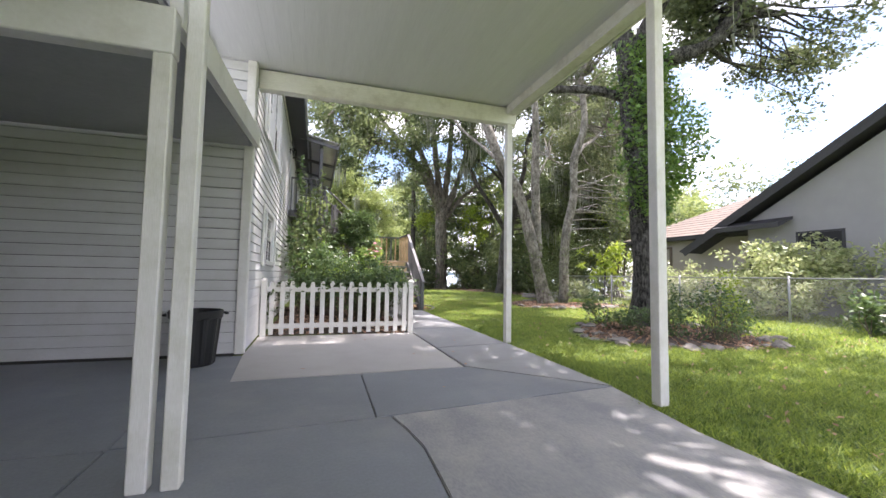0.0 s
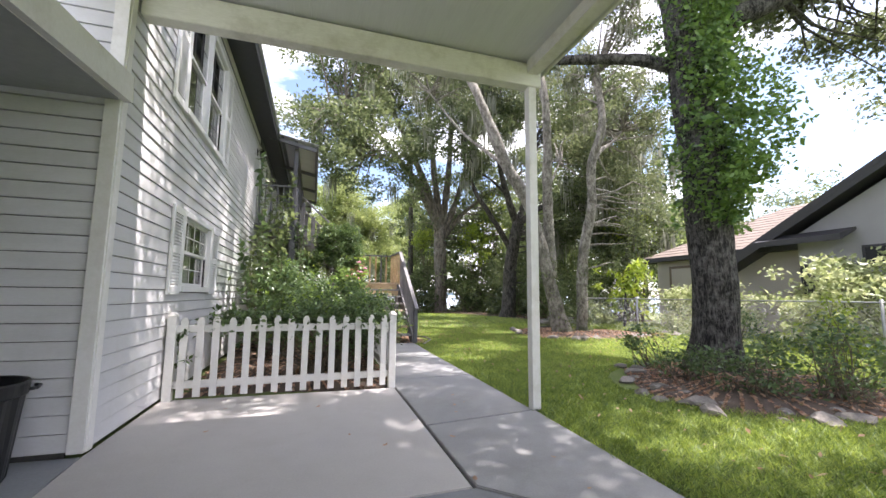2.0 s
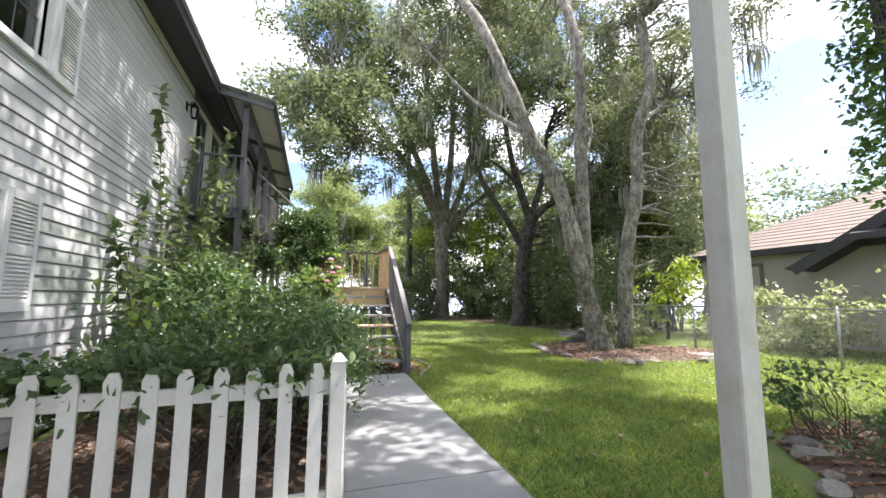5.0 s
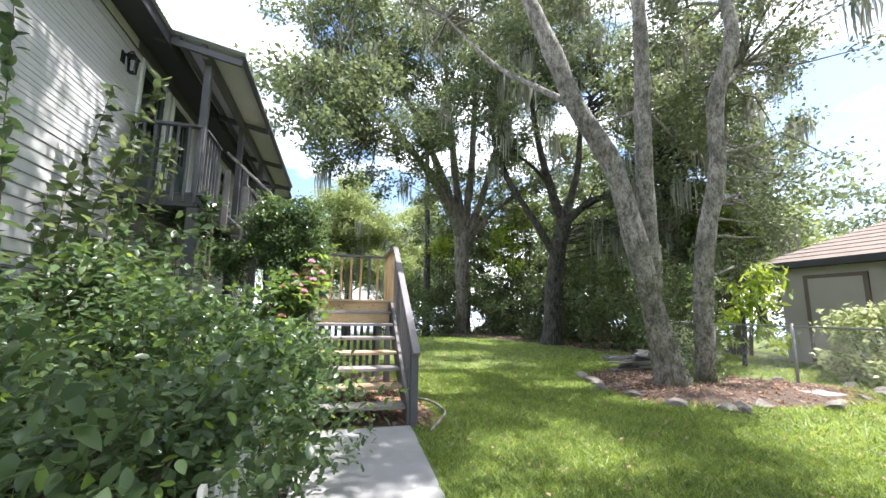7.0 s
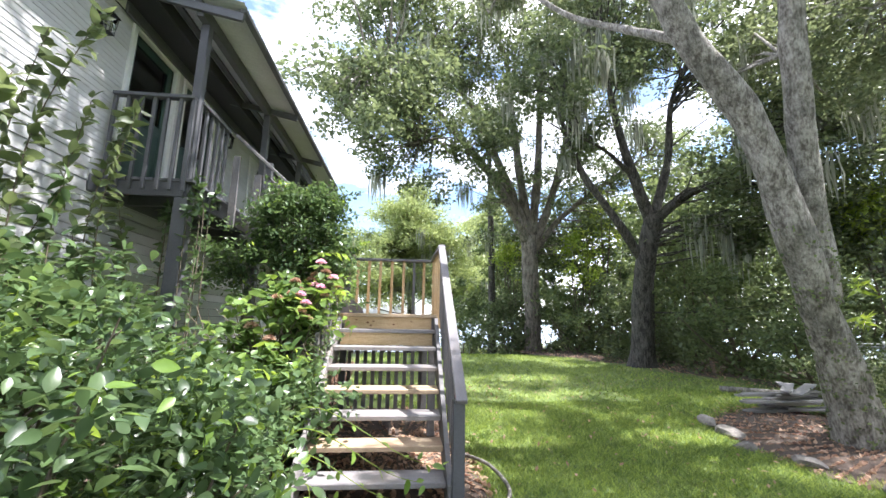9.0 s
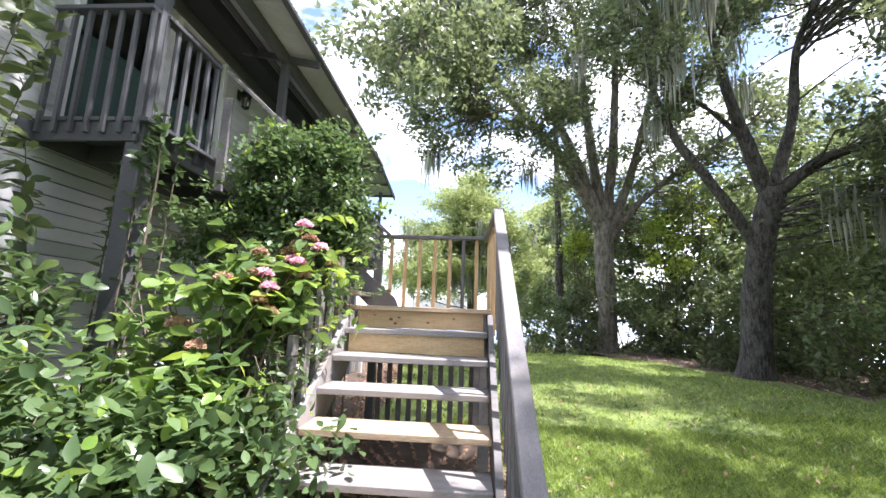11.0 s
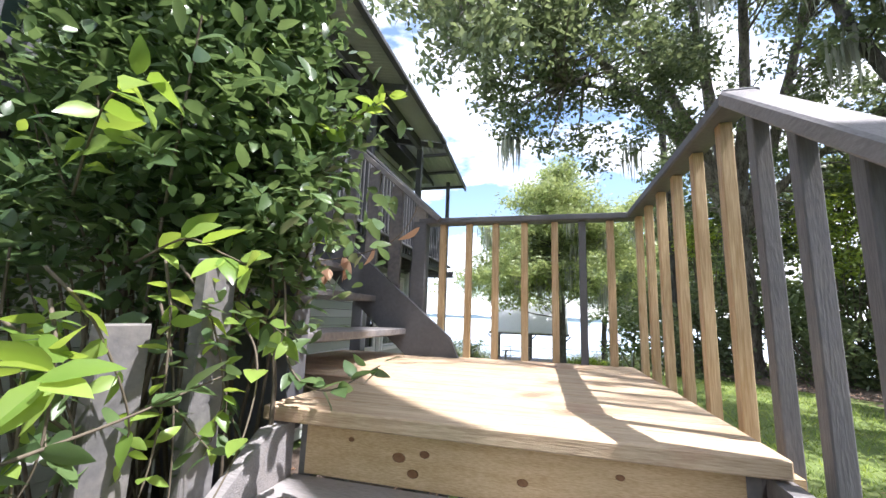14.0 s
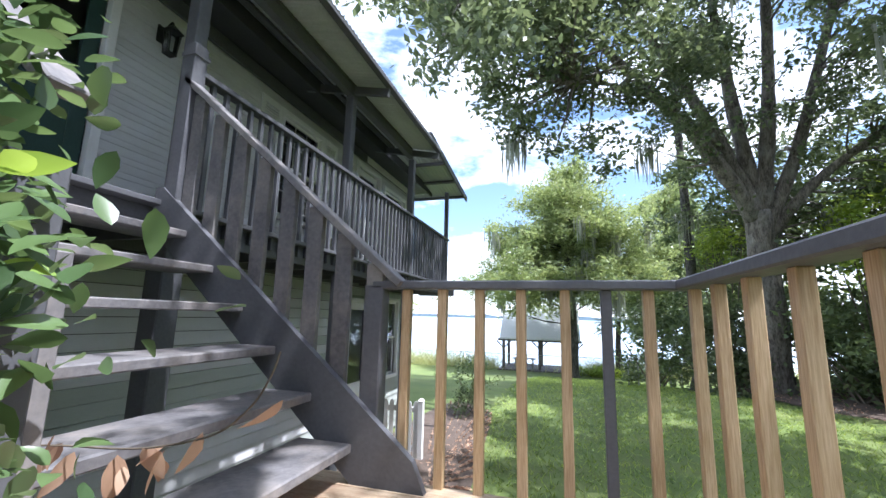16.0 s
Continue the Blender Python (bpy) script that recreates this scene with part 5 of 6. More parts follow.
      ((14.0, 13.6, 5.6), (1.6, 1.4, 1.8), 55), ((8.4, 14.4, 8.0), (1.2, 1.2, 0.8), 18), ((15.6, 13.0, 4.2), (1.2, 1.4, 2.4), 60), ((15.6, 12.4, 8.2), (2.0, 1.8, 2.2), 100), ((13.6, 11.8, 9.6), (1.8, 1.6, 1.6), 75), ((17.0, 12.0, 5.2), (1.3, 1.3, 2.0), 60), ((11.0, 13.0, 14.6), (3.0, 2.6, 1.0), 60), ((12.5, 18.0, 15.2), (3.0, 3.0, 1.0), 64)],
     95, 0.27, 0.165, OAK_LEAF, BARK, 51, moss=95, moss_len=1.4, moss_w=0.03)

tree("oak_tree", "slim straight trunk behind the big tree", (8.6, 27.5, -0.4),
     [([(8.7, 27.6, -0.6), (8.62, 27.4, 5), (8.5, 27.2, 10), (8.4, 27.2, 15)], 0.26, 0.12)],
     [((8.4, 27.2, 15), (1.8, 1.8, 2.6), 40)], 60, 0.4, 0.18, OAK_LEAF, BARK, 61, moss=6)




for i, (b, k, n) in enumerate((((3.7, 35.0, -1.25), 1.25, 165), ((11.2, 39.5, -1.5), 1.05, 110))):
    x, y, z = b
    tree("cypress_tree", "feathery light green cypress by the lake", b,
         [([(x, y, z - 0.3), (x + 0.1, y, z + 4.0), (x - 0.1, y, z + 9.0), (x, y, z + 13.2)], 0.40, 0.07)],
         [((x - 2.4 * k, y - 0.8, z + 5.6), (2.4 * k, 2.4, 1.3), n), ((x + 2.0 * k, y, z + 6.2), (2.6 * k, 2.4, 1.5), n), ((x - 1.5 * k, y, z + 8.2), (2.6 * k, 2.4, 1.4), n), ((x + 1.2 * k, y - 0.4, z + 9.2), (2.4 * k, 2.2, 1.3), n),
          ((x - 0.3, y, z + 11.6), (2.0 * k, 1.8, 1.3), n - 30), ((x, y, z + 13.2), (1.0, 1.0, 1.0), 30)],
         95, 0.34, 0.25, CYPRESS_LEAF, BARK, 71 + i, moss=40, moss_len=1.5, web=0.35, group="lakeside cypresses", ratio=0.34, moss_w=0.035)


def shrub(name, label, base, blobs, per, spread, leaf, leafmat, seed, stems=10, category="shrub", group="", broad=False, ratio=0.5, stem_r=0.012, extra=None, ymax=None):
    rs = np.random.RandomState(seed)
    t = thing(name, label, category, base, group)
    cl = crown_clumps(blobs, rs)
    if ymax is not None:
        cl[:, 1] = np.where(cl[:, 1] > ymax, 2 * ymax - cl[:, 1], cl[:, 1])
    bm = bmesh.new()
    for c in cl[rs.permutation(len(cl))[:stems]]:
        f = np.array(base) + rs.normal(size=3) * np.array([0.15, 0.15, 0])
        f[2] = base[2] - 0.02
        mid = (f * 0.45 + c * 0.55) + rs.normal(size=3) * 0.06
        tube([f, mid, c], [stem_r, stem_r * 0.75, stem_r * 0.3], 5, bm, cap=False)
    part("stemwork", bm, TWIG, t, smooth=True, kind="stuff", label="thin woody stems")
    foliage("leaves", clumps(cl, per, spread, rs), leaf, leafmat, t, seed, "", broad=broad, ratio=ratio, up=0.75 if broad else 0.3)
    if extra:
        c2 = cl[rs.permutation(len(cl))[:extra[0]]] + np.array([0, 0, spread * 0.6])
        foliage("bright_leaves", clumps(c2, extra[1], spread * 0.8, rs), leaf, extra[2], t, seed + 9, "bright young and sunlit-coloured leaves", broad=broad, ratio=ratio)
    return t


# dense understory along the lake side and the right boundary
for i, (c, r, n, sz) in enumerate((
        ((9.3, 26.0, 1.2), (1.2, 1.2, 1.8), 55, 0.17), ((12.0, 23.5, 1.3), (1.7, 1.4, 1.8), 70, 0.17), ((14.4, 21.0, 1.8), (1.9, 1.6, 2.4), 80, 0.16), ((13.4, 18.6, 1.3), (1.5, 1.4, 1.8), 60, 0.15),
        ((15.6, 17.0, 2.2), (1.9, 1.8, 2.8), 80, 0.15), ((13.6, 14.6, 1.2), (1.4, 1.2, 1.6), 55, 0.13), ((17.0, 14.0, 2.6), (1.9, 2.0, 3.0), 80, 0.15), ((7.6, 30.5, 1.4), (1.0, 1.6, 2.6), 50, 0.2),
        ((17.5, 22.5, 3.0), (3.0, 2.5, 4.0), 100, 0.2), ((20.5, 18.5, 3.0), (2.6, 2.6, 4.0), 90, 0.2), ((12.5, 28.5, 3.0), (2.6, 2.2, 4.2), 90, 0.22), ((17.0, 29.0, 4.0), (3.6, 2.6, 5.0), 100, 0.25),
        ((23, 27, 5), (4, 3, 6), 110, 0.28), ((10.8, 29.0, 5.5), (1.8, 1.6, 3.0), 70, 0.22), ((15.5, 25.5, 6.0), (2.4, 2.0, 3.0), 80, 0.22), ((19.5, 24.0, 8.0), (2.8, 2.4, 3.0), 80, 0.22), ((14.8, 18.0, 5.0), (1.8, 1.6, 2.2), 70, 0.16), ((13.2, 11.9, 1.0), (0.9, 0.9, 1.3), 35, 0.11))):
    shrub("understory_shrub", "dense dark green understory thicket under the trees", (c[0], c[1], ground_z(c[0], c[1])), [(c, (r[0] * 1.15, r[1] * 1.15, r[2] * 1.15), int(n * 1.3))], 62, 0.27, sz * 1.25, DARK_LEAF if i % 3 else OAK_LEAF, 100 + i, 8, "thicket",
          "boundary thicket", stem_r=0.04)
# sunlit lime foliage
for i, (c, r, n) in enumerate((((12.8, 23.5, 4.8), (1.0, 1.0, 1.4), 26), ((16.2, 12.2, 4.4), (1.2, 1.0, 0.9), 26), ((9.6, 26.8, 4.8), (0.8, 0.8, 1.6), 18), ((14.6, 25.0, 6.0), (1.4, 1.2, 2.0), 30))):
    shrub("lime_shrub", "sunlit yellow-green young tree in the thicket", (c[0], c[1], ground_z(c[0], c[1])), [(c, r, n)], 60, 0.28, 0.18, LIME_LEAF, 140 + i, 10, "small tree", "boundary thicket", stem_r=0.035)
# far woods beyond the neighbouring plots
for i, (x, y, h, w) in enumerate(((30, 22, 9, 5), (36, 16, 10, 6), (42, 10, 9, 6), (44, 3, 9, 6), (47, -5, 10, 6), (34, 30, 12, 6), (-16, 44, 7, 4))):
    b = (x, y, ground_z(x, y))
    tree("far_tree", "far sunlit broadleaf tree beyond the roofs", b, [([(x, y, b[2] - 0.3), (x + 0.2, y, h * 0.3), (x, y, h * 0.6)], 0.35, 0.15)],
         [((x, y, h * 0.6), (w, w, h * 0.36), 80), ((x + 2, y + 1, h * 0.75), (w * 0.6, w * 0.6, h * 0.25), 40)], 60, 0.6, 0.34, OAK_LEAF2 if i % 2 else CYPRESS_LEAF, BARK, 160 + i, web=0.1, group="far trees")


# drooping-leaved bright plant by the boundary
def drooping_plant(at, seed):
    rs = np.random.RandomState(seed)
    t = thing("drooping_plant", "bright green plant with long drooping leaves", "small tree", at)
    limb_part("trunk", [([at, (at[0] + 0.1, at[1], 1.2), (at[0], at[1] + 0.1, 2.1)], 0.07, 0.03)], t, BARK, 8, seed)
    cl = crown_clumps([((at[0], at[1], 1.75), (0.95, 0.8, 0.95), 46)], rs)
    p = np.repeat(cl, 13, 0) + rs.normal(size=(len(cl) * 13, 3)) * 0.07
    d = rs.normal(size=(len(p), 3)) * 0.45 + np.array([0, 0, -0.85])
    foliage("leaves", p + d * 0.12, 0.34, LIME_LEAF, t, seed, ratio=0.2, direction=d, up=0.1)


drooping_plant((13.2, 9.6, -0.03), 180)

# shrubs near the neighbour's wall and along the wire fence
for i, (c, r, n, m_, lf) in enumerate((((13.6, 2.3, 1.05), (1.2, 1.5, 1.05), 190, VARIEGATED, 0.11), ((13.7, 5.6, 0.75), (0.7, 0.75, 0.8), 60, VARIEGATED, 0.10), ((13.4, 7.1, 0.8), (0.8, 0.9, 0.85), 70, VARIEGATED, 0.10),
                                       ((13.8, -0.2, 0.5), (0.7, 0.8, 0.5), 40, DARK_LEAF, 0.10), ((11.2, -0.7, 0.4), (0.4, 0.5, 0.5), 16, SHRUB_LEAF, 0.10), ((13.0, 10.9, 0.45), (0.7, 0.6, 0.5), 35, VARIEGATED, 0.1))):
    shrub("garden_shrub", "rounded pale variegated garden shrub by the fence" if m_ is VARIEGATED else "small green garden shrub by the fence", (c[0], c[1], ground_z(c[0], c[1])), [(c, r, n)], 42, 0.13, lf * 1.3, m_, 190 + i, 12, group="fence shrubs")


# ---- planting beds ----
def bed(name, label, outline, height, seed, material=MULCH, z=-0.02):
    """A low mound of litter inside an outline, with loose chips on it."""
    rng = random.Random(seed)
    cx = sum(p[0] for p in outline) / len(outline)
    cy = sum(p[1] for p in outline) / len(outline)
    bm = bmesh.new()
    rings = []
    loop = smooth_line([(*p, 0) for p in outline] + [(*outline[0], 0)], 6)[:-1]
    for k in (1.0, 0.9, 0.7, 0.45, 0.2):
        rings.append([bm.verts.new((cx + (p.x - cx) * k, cy + (p.y - cy) * k, z + height * (1 - k ** 2) + (rng.uniform(-0.012, 0.02) if k < 1 else -0.01))) for p in loop])
    m = len(loop)
    for a, b in zip(rings, rings[1:]):
        for i in range(m):
            bm.faces.new((a[i], a[(i + 1) % m], b[(i + 1) % m], b[i]))
    bm.faces.new(rings[-1])
    ob = solid(name, bm, material, label, "planting bed", kind="structure", smooth=True)
    rs = np.random.RandomState(seed)
    pts = []
    for _ in range(2600):
        k, i = rng.random() ** 0.5, rng.randrange(m)
        p = loop[i]
        pts.append((cx + (p.x - cx) * k, cy + (p.y - cy) * k, z + height * (1 - k ** 2) + 0.012))
    foliage("litter", pts, 0.07, DRY if seed % 2 else MULCH, ob, seed, "fallen brown leaves", up=1.2, ratio=0.55)
    return ob, loop


def stones(loop, every, seed, size, label, lo=0.0, hi=1.0):
    rng = random.Random(seed)
    n = len(loop)
    for i in range(int(lo * n), int(hi * n), every):
        p = loop[i % n]
        bm = bmesh.new()
        bmesh.ops.create_icosphere(bm, subdivisions=2, radius=1.0)
        cuts = [(Vector((rng.gauss(0, 1), rng.gauss(0, 1), rng.gauss(0.4, 0.8))).normalized(), rng.uniform(0.5, 0.8)) for _ in range(6)]
        s = size * rng.uniform(0.55, 1.35)
        off = Vector((rng.uniform(0, 50), rng.uniform(0, 50), 0))
        for v in bm.verts:
            v.co *= 1 + 0.35 * noise.noise(v.co * 1.3 + off)
            for nn, h in cuts:
                v.co -= nn * max(0.0, v.co.dot(nn) - h)
            v.co = Vector((v.co.x * s * 1.25, v.co.y * s, max(v.co.z, -0.4) * s * 0.6))
        rot = Matrix.Rotation(rng.uniform(0, 6.3), 4, "Z")
        bmesh.ops.transform(bm, matrix=Matrix.Translation((p.x + rng.uniform(-0.22, 0.22), p.y + rng.uniform(-0.22, 0.22), s * 0.2 - 0.02)) @ rot, verts=bm.verts)
        solid("stone", bm, ROCK, label, "stone", "bed edging stones")


_, loop = bed("oak_bed", "leaf-littered mulch bed round the oak", [(6.3, 1.9), (5.6, 0.8), (5.35, -0.1), (6.0, -0.95), (7.6, -1.1), (8.6, -0.2), (8.7, 1.4), (7.6, 2.3)], 0.10, 201)
stones(loop, 2, 3, 0.125, "rough brown-grey field stone edging the mulch bed", 0.0, 0.8)
stones([p.lerp(Vector((7.2, 0.4, 0)), 0.16) for p in loop], 3, 13, 0.10, "rough brown-grey field stone lying in the mulch bed", 0.0, 0.7)
_, loop = bed("tree_bed", "mulch bed with stones round the leaning oak", [(7.9, 8.9), (7.5, 7.2), (7.9, 6.3), (9.2, 5.9), (11.4, 5.8), (12.2, 7.0), (10.8, 8.9), (9.4, 10.0)], 0.08, 203)
stones(loop, 2, 4, 0.14, "flat pale stone edging the tree bed", 0.0, 0.7)
bed("fence_bed", "dark mulch bed behind the picket fence", [(0.1, 1.7), (1.3, 1.66), (2.44, 1.72), (2.55, 3.5), (2.62, 5.9), (1.5, 7.5), (0.1, 7.5), (0.05, 4)], 0.05, 205)
bed("house_bed", "bare sandy mulch strip along the house", [(0.1, 8.5), (2.2, 8.6), (2.35, 10.5), (2.15, 13), (1.9, 15.6), (1.5, 18.2), (0.2, 18.2)], 0.03, 207)
bed("stair_bed", "brown leaf litter under the stairs", [(2.55, 6.25), (3.4, 6.2), (4.12, 6.0), (4.22, 7.0), (4.05, 8.4), (4.0, 9.8), (2.4, 9.8), (2.4, 7.6)], 0.05, 211)
bed("wood_edge_bed", "leaf litter under the boundary trees", [(9.2, 25.5), (10.2, 21), (11.2, 17), (11.6, 13), (13.5, 11), (19, 12), (20, 24), (12, 29)], 0.06, 209, z=-0.06)

# shrubs in the oak bed
for i, (c, r, n) in enumerate((((6.5, -0.1, 0.42), (0.55, 0.5, 0.42), 46), ((7.2, -0.5, 0.50), (0.6, 0.5, 0.45), 50), ((6.3, 0.7, 0.35), (0.45, 0.5, 0.35), 34), ((8.0, 0.0, 0.55), (0.6, 0.6, 0.5), 46),
                               ((7.9, 1.3, 0.45), (0.5, 0.6, 0.45), 36), ((6.75, 1.75, 0.45), (0.45, 0.4, 0.40), 24))):
    shrub("azalea_shrub", "thin-leaved azalea in the oak bed", (c[0], c[1], 0.03), [((c[0], c[1], c[2] * 0.85), (r[0] * 0.85, r[1] * 0.85, r[2] * 0.85), n)], 20, 0.08, 0.066, LIME_LEAF if i == 3 else SHRUB_LEAF, 220 + i, 40, group="oak bed shrubs", stem_r=0.007)


# ---- near planting ----
shrub("fence_shrub", "leafy green shrub behind the picket fence", (1.7, 2.7, 0.02), [((1.7, 2.7, 0.72), (0.6, 0.6, 0.34), 44), ((2.30, 3.1, 0.66), (0.34, 0.7, 0.38), 64), ((0.8, 3.0, 0.60), (0.4, 0.5, 0.28), 14)], 40, 0.10, 0.060, SHRUB_LEAF, 301, 46, group="bed shrubs", broad=True, extra=(22, 8, BRIGHT_LEAF))
shrub("fence_shrub", "overgrown glossy shrub spilling toward the walkway", (2.1, 4.3, 0.02), [((2.36, 4.3, 0.66), (0.46, 0.85, 0.52), 120), ((1.5, 4.4, 1.0), (0.6, 0.8, 0.5), 70), ((2.52, 5.15, 0.70), (0.28, 0.45, 0.50), 55)], 52, 0.10, 0.062, SHRUB_LEAF, 302, 50, group="bed shrubs", broad=True, extra=(95, 9, BRIGHT_LEAF))
shrub("fence_shrub", "tall leafy shrub against the house wall", (0.9, 4.6, 0.02), [((0.9, 4.3, 0.65), (0.6, 0.9, 0.4), 44), ((1.1, 5.6, 0.95), (0.6, 0.6, 0.5), 44)], 26, 0.12, 0.085, SHRUB_LEAF, 303, 40, group="bed shrubs", broad=True, extra=(20, 8, BRIGHT_LEAF))
shrub("fence_shrub", "dense shrub beside the foot of the stairs", (2.1, 6.1, 0.02), [((2.15, 6.0, 0.62), (0.34, 0.5, 0.42), 80), ((2.50, 6.5, 0.62), (0.12, 0.4, 0.36), 40), ((1.5, 6.5, 0.75), (0.6, 0.5, 0.45), 40)], 30, 0.11, 0.085, SHRUB_LEAF, 304, 40, group="bed shrubs", broad=True, extra=(20, 8, BRIGHT_LEAF))


def sprig(t, pts, leaf, material, seed, r=0.004, gap=0.055, pair=2, stem=TWIG, spread=0.5):
    """A shoot with leaves along it, as two parts of a plant."""
    rs = np.random.RandomState(seed)
    line = smooth_line(pts, 8)
    n = len(line)
    bm = tube(line, [r * (1 - 0.7 * i / n) for i in range(n)], 5)
    part("shoot", bm, stem, t, smooth=True)
    total = sum((b - a).length for a, b in zip(line, line[1:]))
    k = max(3, int(total / gap))
    cen, dr = [], []
    for i in range(k):
        q = 0.15 + 0.85 * i / (k - 1)
        j = min(int(q * (n - 1)), n - 2)
        p = np.array(line[j].lerp(line[j + 1], q * (n - 1) - j)[:])
        ax = np.array((line[j + 1] - line[j]).normalized()[:])
        for s in range(pair):
            d = ax * 0.5 + rs.normal(size=3) * spread
            d /= np.linalg.norm(d)
            cen.append(p + d * leaf * 0.55)
            dr.append(d * 2.2)
    foliage("shoot_leaves", cen, leaf, material, t, seed, "", broad=True, ratio=0.5, direction=np.array(dr), up=0.5)


shrub("fence_shrub", "dark leafy shrub crowding the house wall", (0.8, 5.6, 0.02), [((0.75, 5.3, 1.35), (0.4, 0.7, 0.45), 50), ((0.9, 6.4, 1.45), (0.45, 0.6, 0.5), 50)], 20, 0.11, 0.105, SHRUB_LEAF, 305, 40, group="bed shrubs", broad=True)
climber = thing("climbing_shrub", "lanky climbing shrub with large leaves at the porch", "climbing plant", (0.7, 6.0, 0.02))
rng = random.Random(31)
for i in range(20):
    y = 4.3 + 0.15 * i + rng.uniform(-0.12, 0.12)
    x = rng.uniform(0.25, 0.95)
    h = rng.uniform(1.7, 2.5)
    if i in (4, 6, 9, 11, 13, 15, 17):
        h = rng.uniform(2.8, 3.8)
    lean = rng.uniform(-0.25, 0.3)
    sprig(climber, [(x + 0.2, y, 0.0), (x + 0.1, y + lean * 0.3, h * 0.35), (x, y + lean * 0.7, h * 0.7), (x + rng.uniform(-0.15, 0.25), y + lean, h)], 0.135, SHRUB_LEAF if i % 4 == 0 else DARK_LEAF, 320 + i, 0.009, 0.11 if i % 3 else 0.075, 3, spread=0.85)
for i in range(7):
    y, x = 7.45 + rng.uniform(-0.15, 0.3), rng.uniform(0.7, 1.4)
    sprig(climber, [(x, y - 0.2, 0.0), (x - 0.05, y - 0.1, 1.4), (x - 0.1, y, 2.6), (x - 0.2 + rng.uniform(-0.2, 0.2), y, rng.uniform(2.4, 3.1))], 0.10, SHRUB_LEAF, 350 + i, 0.009, 0.10, 2, spread=0.8)

vine = shrub("star_vine", "dense glossy evergreen vine over the stair rail", (2.2, 8.05, 0.02),
             [((1.85, 8.0, 2.45), (0.42, 0.22, 0.50), 130), ((2.28, 7.98, 2.30), (0.36, 0.2, 0.55), 150), ((2.50, 7.95, 2.15), (0.16, 0.18, 0.42), 45), ((2.10, 8.02, 2.88), (0.42, 0.18, 0.25), 60), ((1.35, 8.0, 1.9), (0.35, 0.2, 0.35), 40)],
             38, 0.07, 0.055, SHRUB_LEAF, 360, 60, "vine", broad=True, stem_r=0.009, extra=(60, 4, BRIGHT_LEAF), ymax=8.04)
for i in range(26):
    x = rng.uniform(1.6, 2.6)
    z = rng.uniform(1.8, 3.05)
    a = Vector((x, 7.95, z))
    d = Vector((rng.uniform(-0.1, 0.45), rng.uniform(-0.2, 0.05), rng.uniform(-0.25, 0.35)))
    sprig(vine, [a, a + d * 0.4 + Vector((0, 0, 0.05)), a + d * 0.8, a + d], 0.052, SHRUB_LEAF if i % 3 else BRIGHT_LEAF, 380 + i, 0.0035, 0.035, 2)
sprig(vine, [(2.30, 7.95, 2.15), (2.52, 7.86, 2.10), (2.68, 7.84, 1.86), (2.74, 7.82, 1.62), (2.86, 7.80, 1.56), (2.98, 7.84, 1.62)], 0.065, SHRUB_LEAF, 411, 0.005, 0.06, 2)
sprig(vine, [(2.45, 7.9, 2.2), (2.75, 7.92, 2.28), (2.92, 7.92, 2.36)], 0.06, BRIGHT_LEAF, 412, 0.004, 0.04, 2)
sprig(vine, [(2.25, 7.6, 2.0), (2.35, 7.55, 2.1), (2.55, 7.45, 2.14), (2.72, 7.4, 2.12)], 0.10, BRIGHT_LEAF, 413, 0.004, 0.07, 2)
sprig(vine, [(2.50, 7.80, 1.78), (2.72, 7.72, 1.66), (2.80, 7.62, 1.50), (2.83, 7.45, 1.34), (2.86, 7.32, 1.22)], 0.085, BRIGHT_LEAF, 415, 0.003, 0.14, 1)
for i, (a, b) in enumerate((((2.45, 6.75, 1.28), (2.80, 7.42, 1.42)), ((2.45, 6.7, 1.16), (2.78, 7.35, 1.22)), ((2.45, 6.85, 1.50), (2.80, 7.55, 1.62)))):
    a, b = Vector(a), Vector(b)
    sprig(vine, [a, a.lerp(b, 0.35) + Vector((0.10, 0, -0.03)), a.lerp(b, 0.7) + Vector((0.07, 0, -0.02)), b], 0.06, SHRUB_LEAF if i else BRIGHT_LEAF, 416 + i, 0.0045, 0.075, 2)
# outer shoots leaning over the stair side, sunlight put into their bright leaf colour
for i in range(15):
    y = rng.uniform(6.9, 7.85)
    z = 1.05 + (y - 6.9) * 0.75 + rng.uniform(-0.15, 0.55)
    a = Vector((rng.uniform(2.35, 2.55), y, z))
    d = Vector((rng.uniform(0.12, 0.34), rng.uniform(-0.22, 0.12), rng.uniform(-0.2, 0.12)))
    sprig(vine, [a, a + d * 0.45 + Vector((0, 0, 0.05)), a + d * 0.8 + Vector((0, 0, 0.02)), a + d], rng.uniform(0.05, 0.085), BRIGHT_LEAF if i % 2 else SHRUB_LEAF, 720 + i, 0.003, 0.05, 2)
# small-leaved drape over the stair slats
for i in range(26):
    y = rng.uniform(6.55, 7.75)
    top = LAND + (y - NOSE) * RISE / RUN + rng.uniform(0.35, 0.75)
    a = Vector((rng.uniform(2.48, 2.60), y, top))
    b = a + Vector((rng.uniform(0.02, 0.10), rng.uniform(-0.15, 0.15), -rng.uniform(0.25, 0.6)))
    sprig(vine, [a, a.lerp(b, 0.3) + Vector((0.05, 0, 0.02)), a.lerp(b, 0.7) + Vector((0.04, 0.02, 0)), b], rng.uniform(0.04, 0.06), SHRUB_LEAF if i % 4 else BRIGHT_LEAF, 760 + i, 0.0035, 0.045, 2)
# tangled bare stems and roots below the vine
bm = bmesh.new()
for i in range(60):
    x, y = rng.uniform(1.6, 2.62), rng.uniform(7.0, 7.95)
    p = Vector((x, y, rng.uniform(0.0, 0.9)))
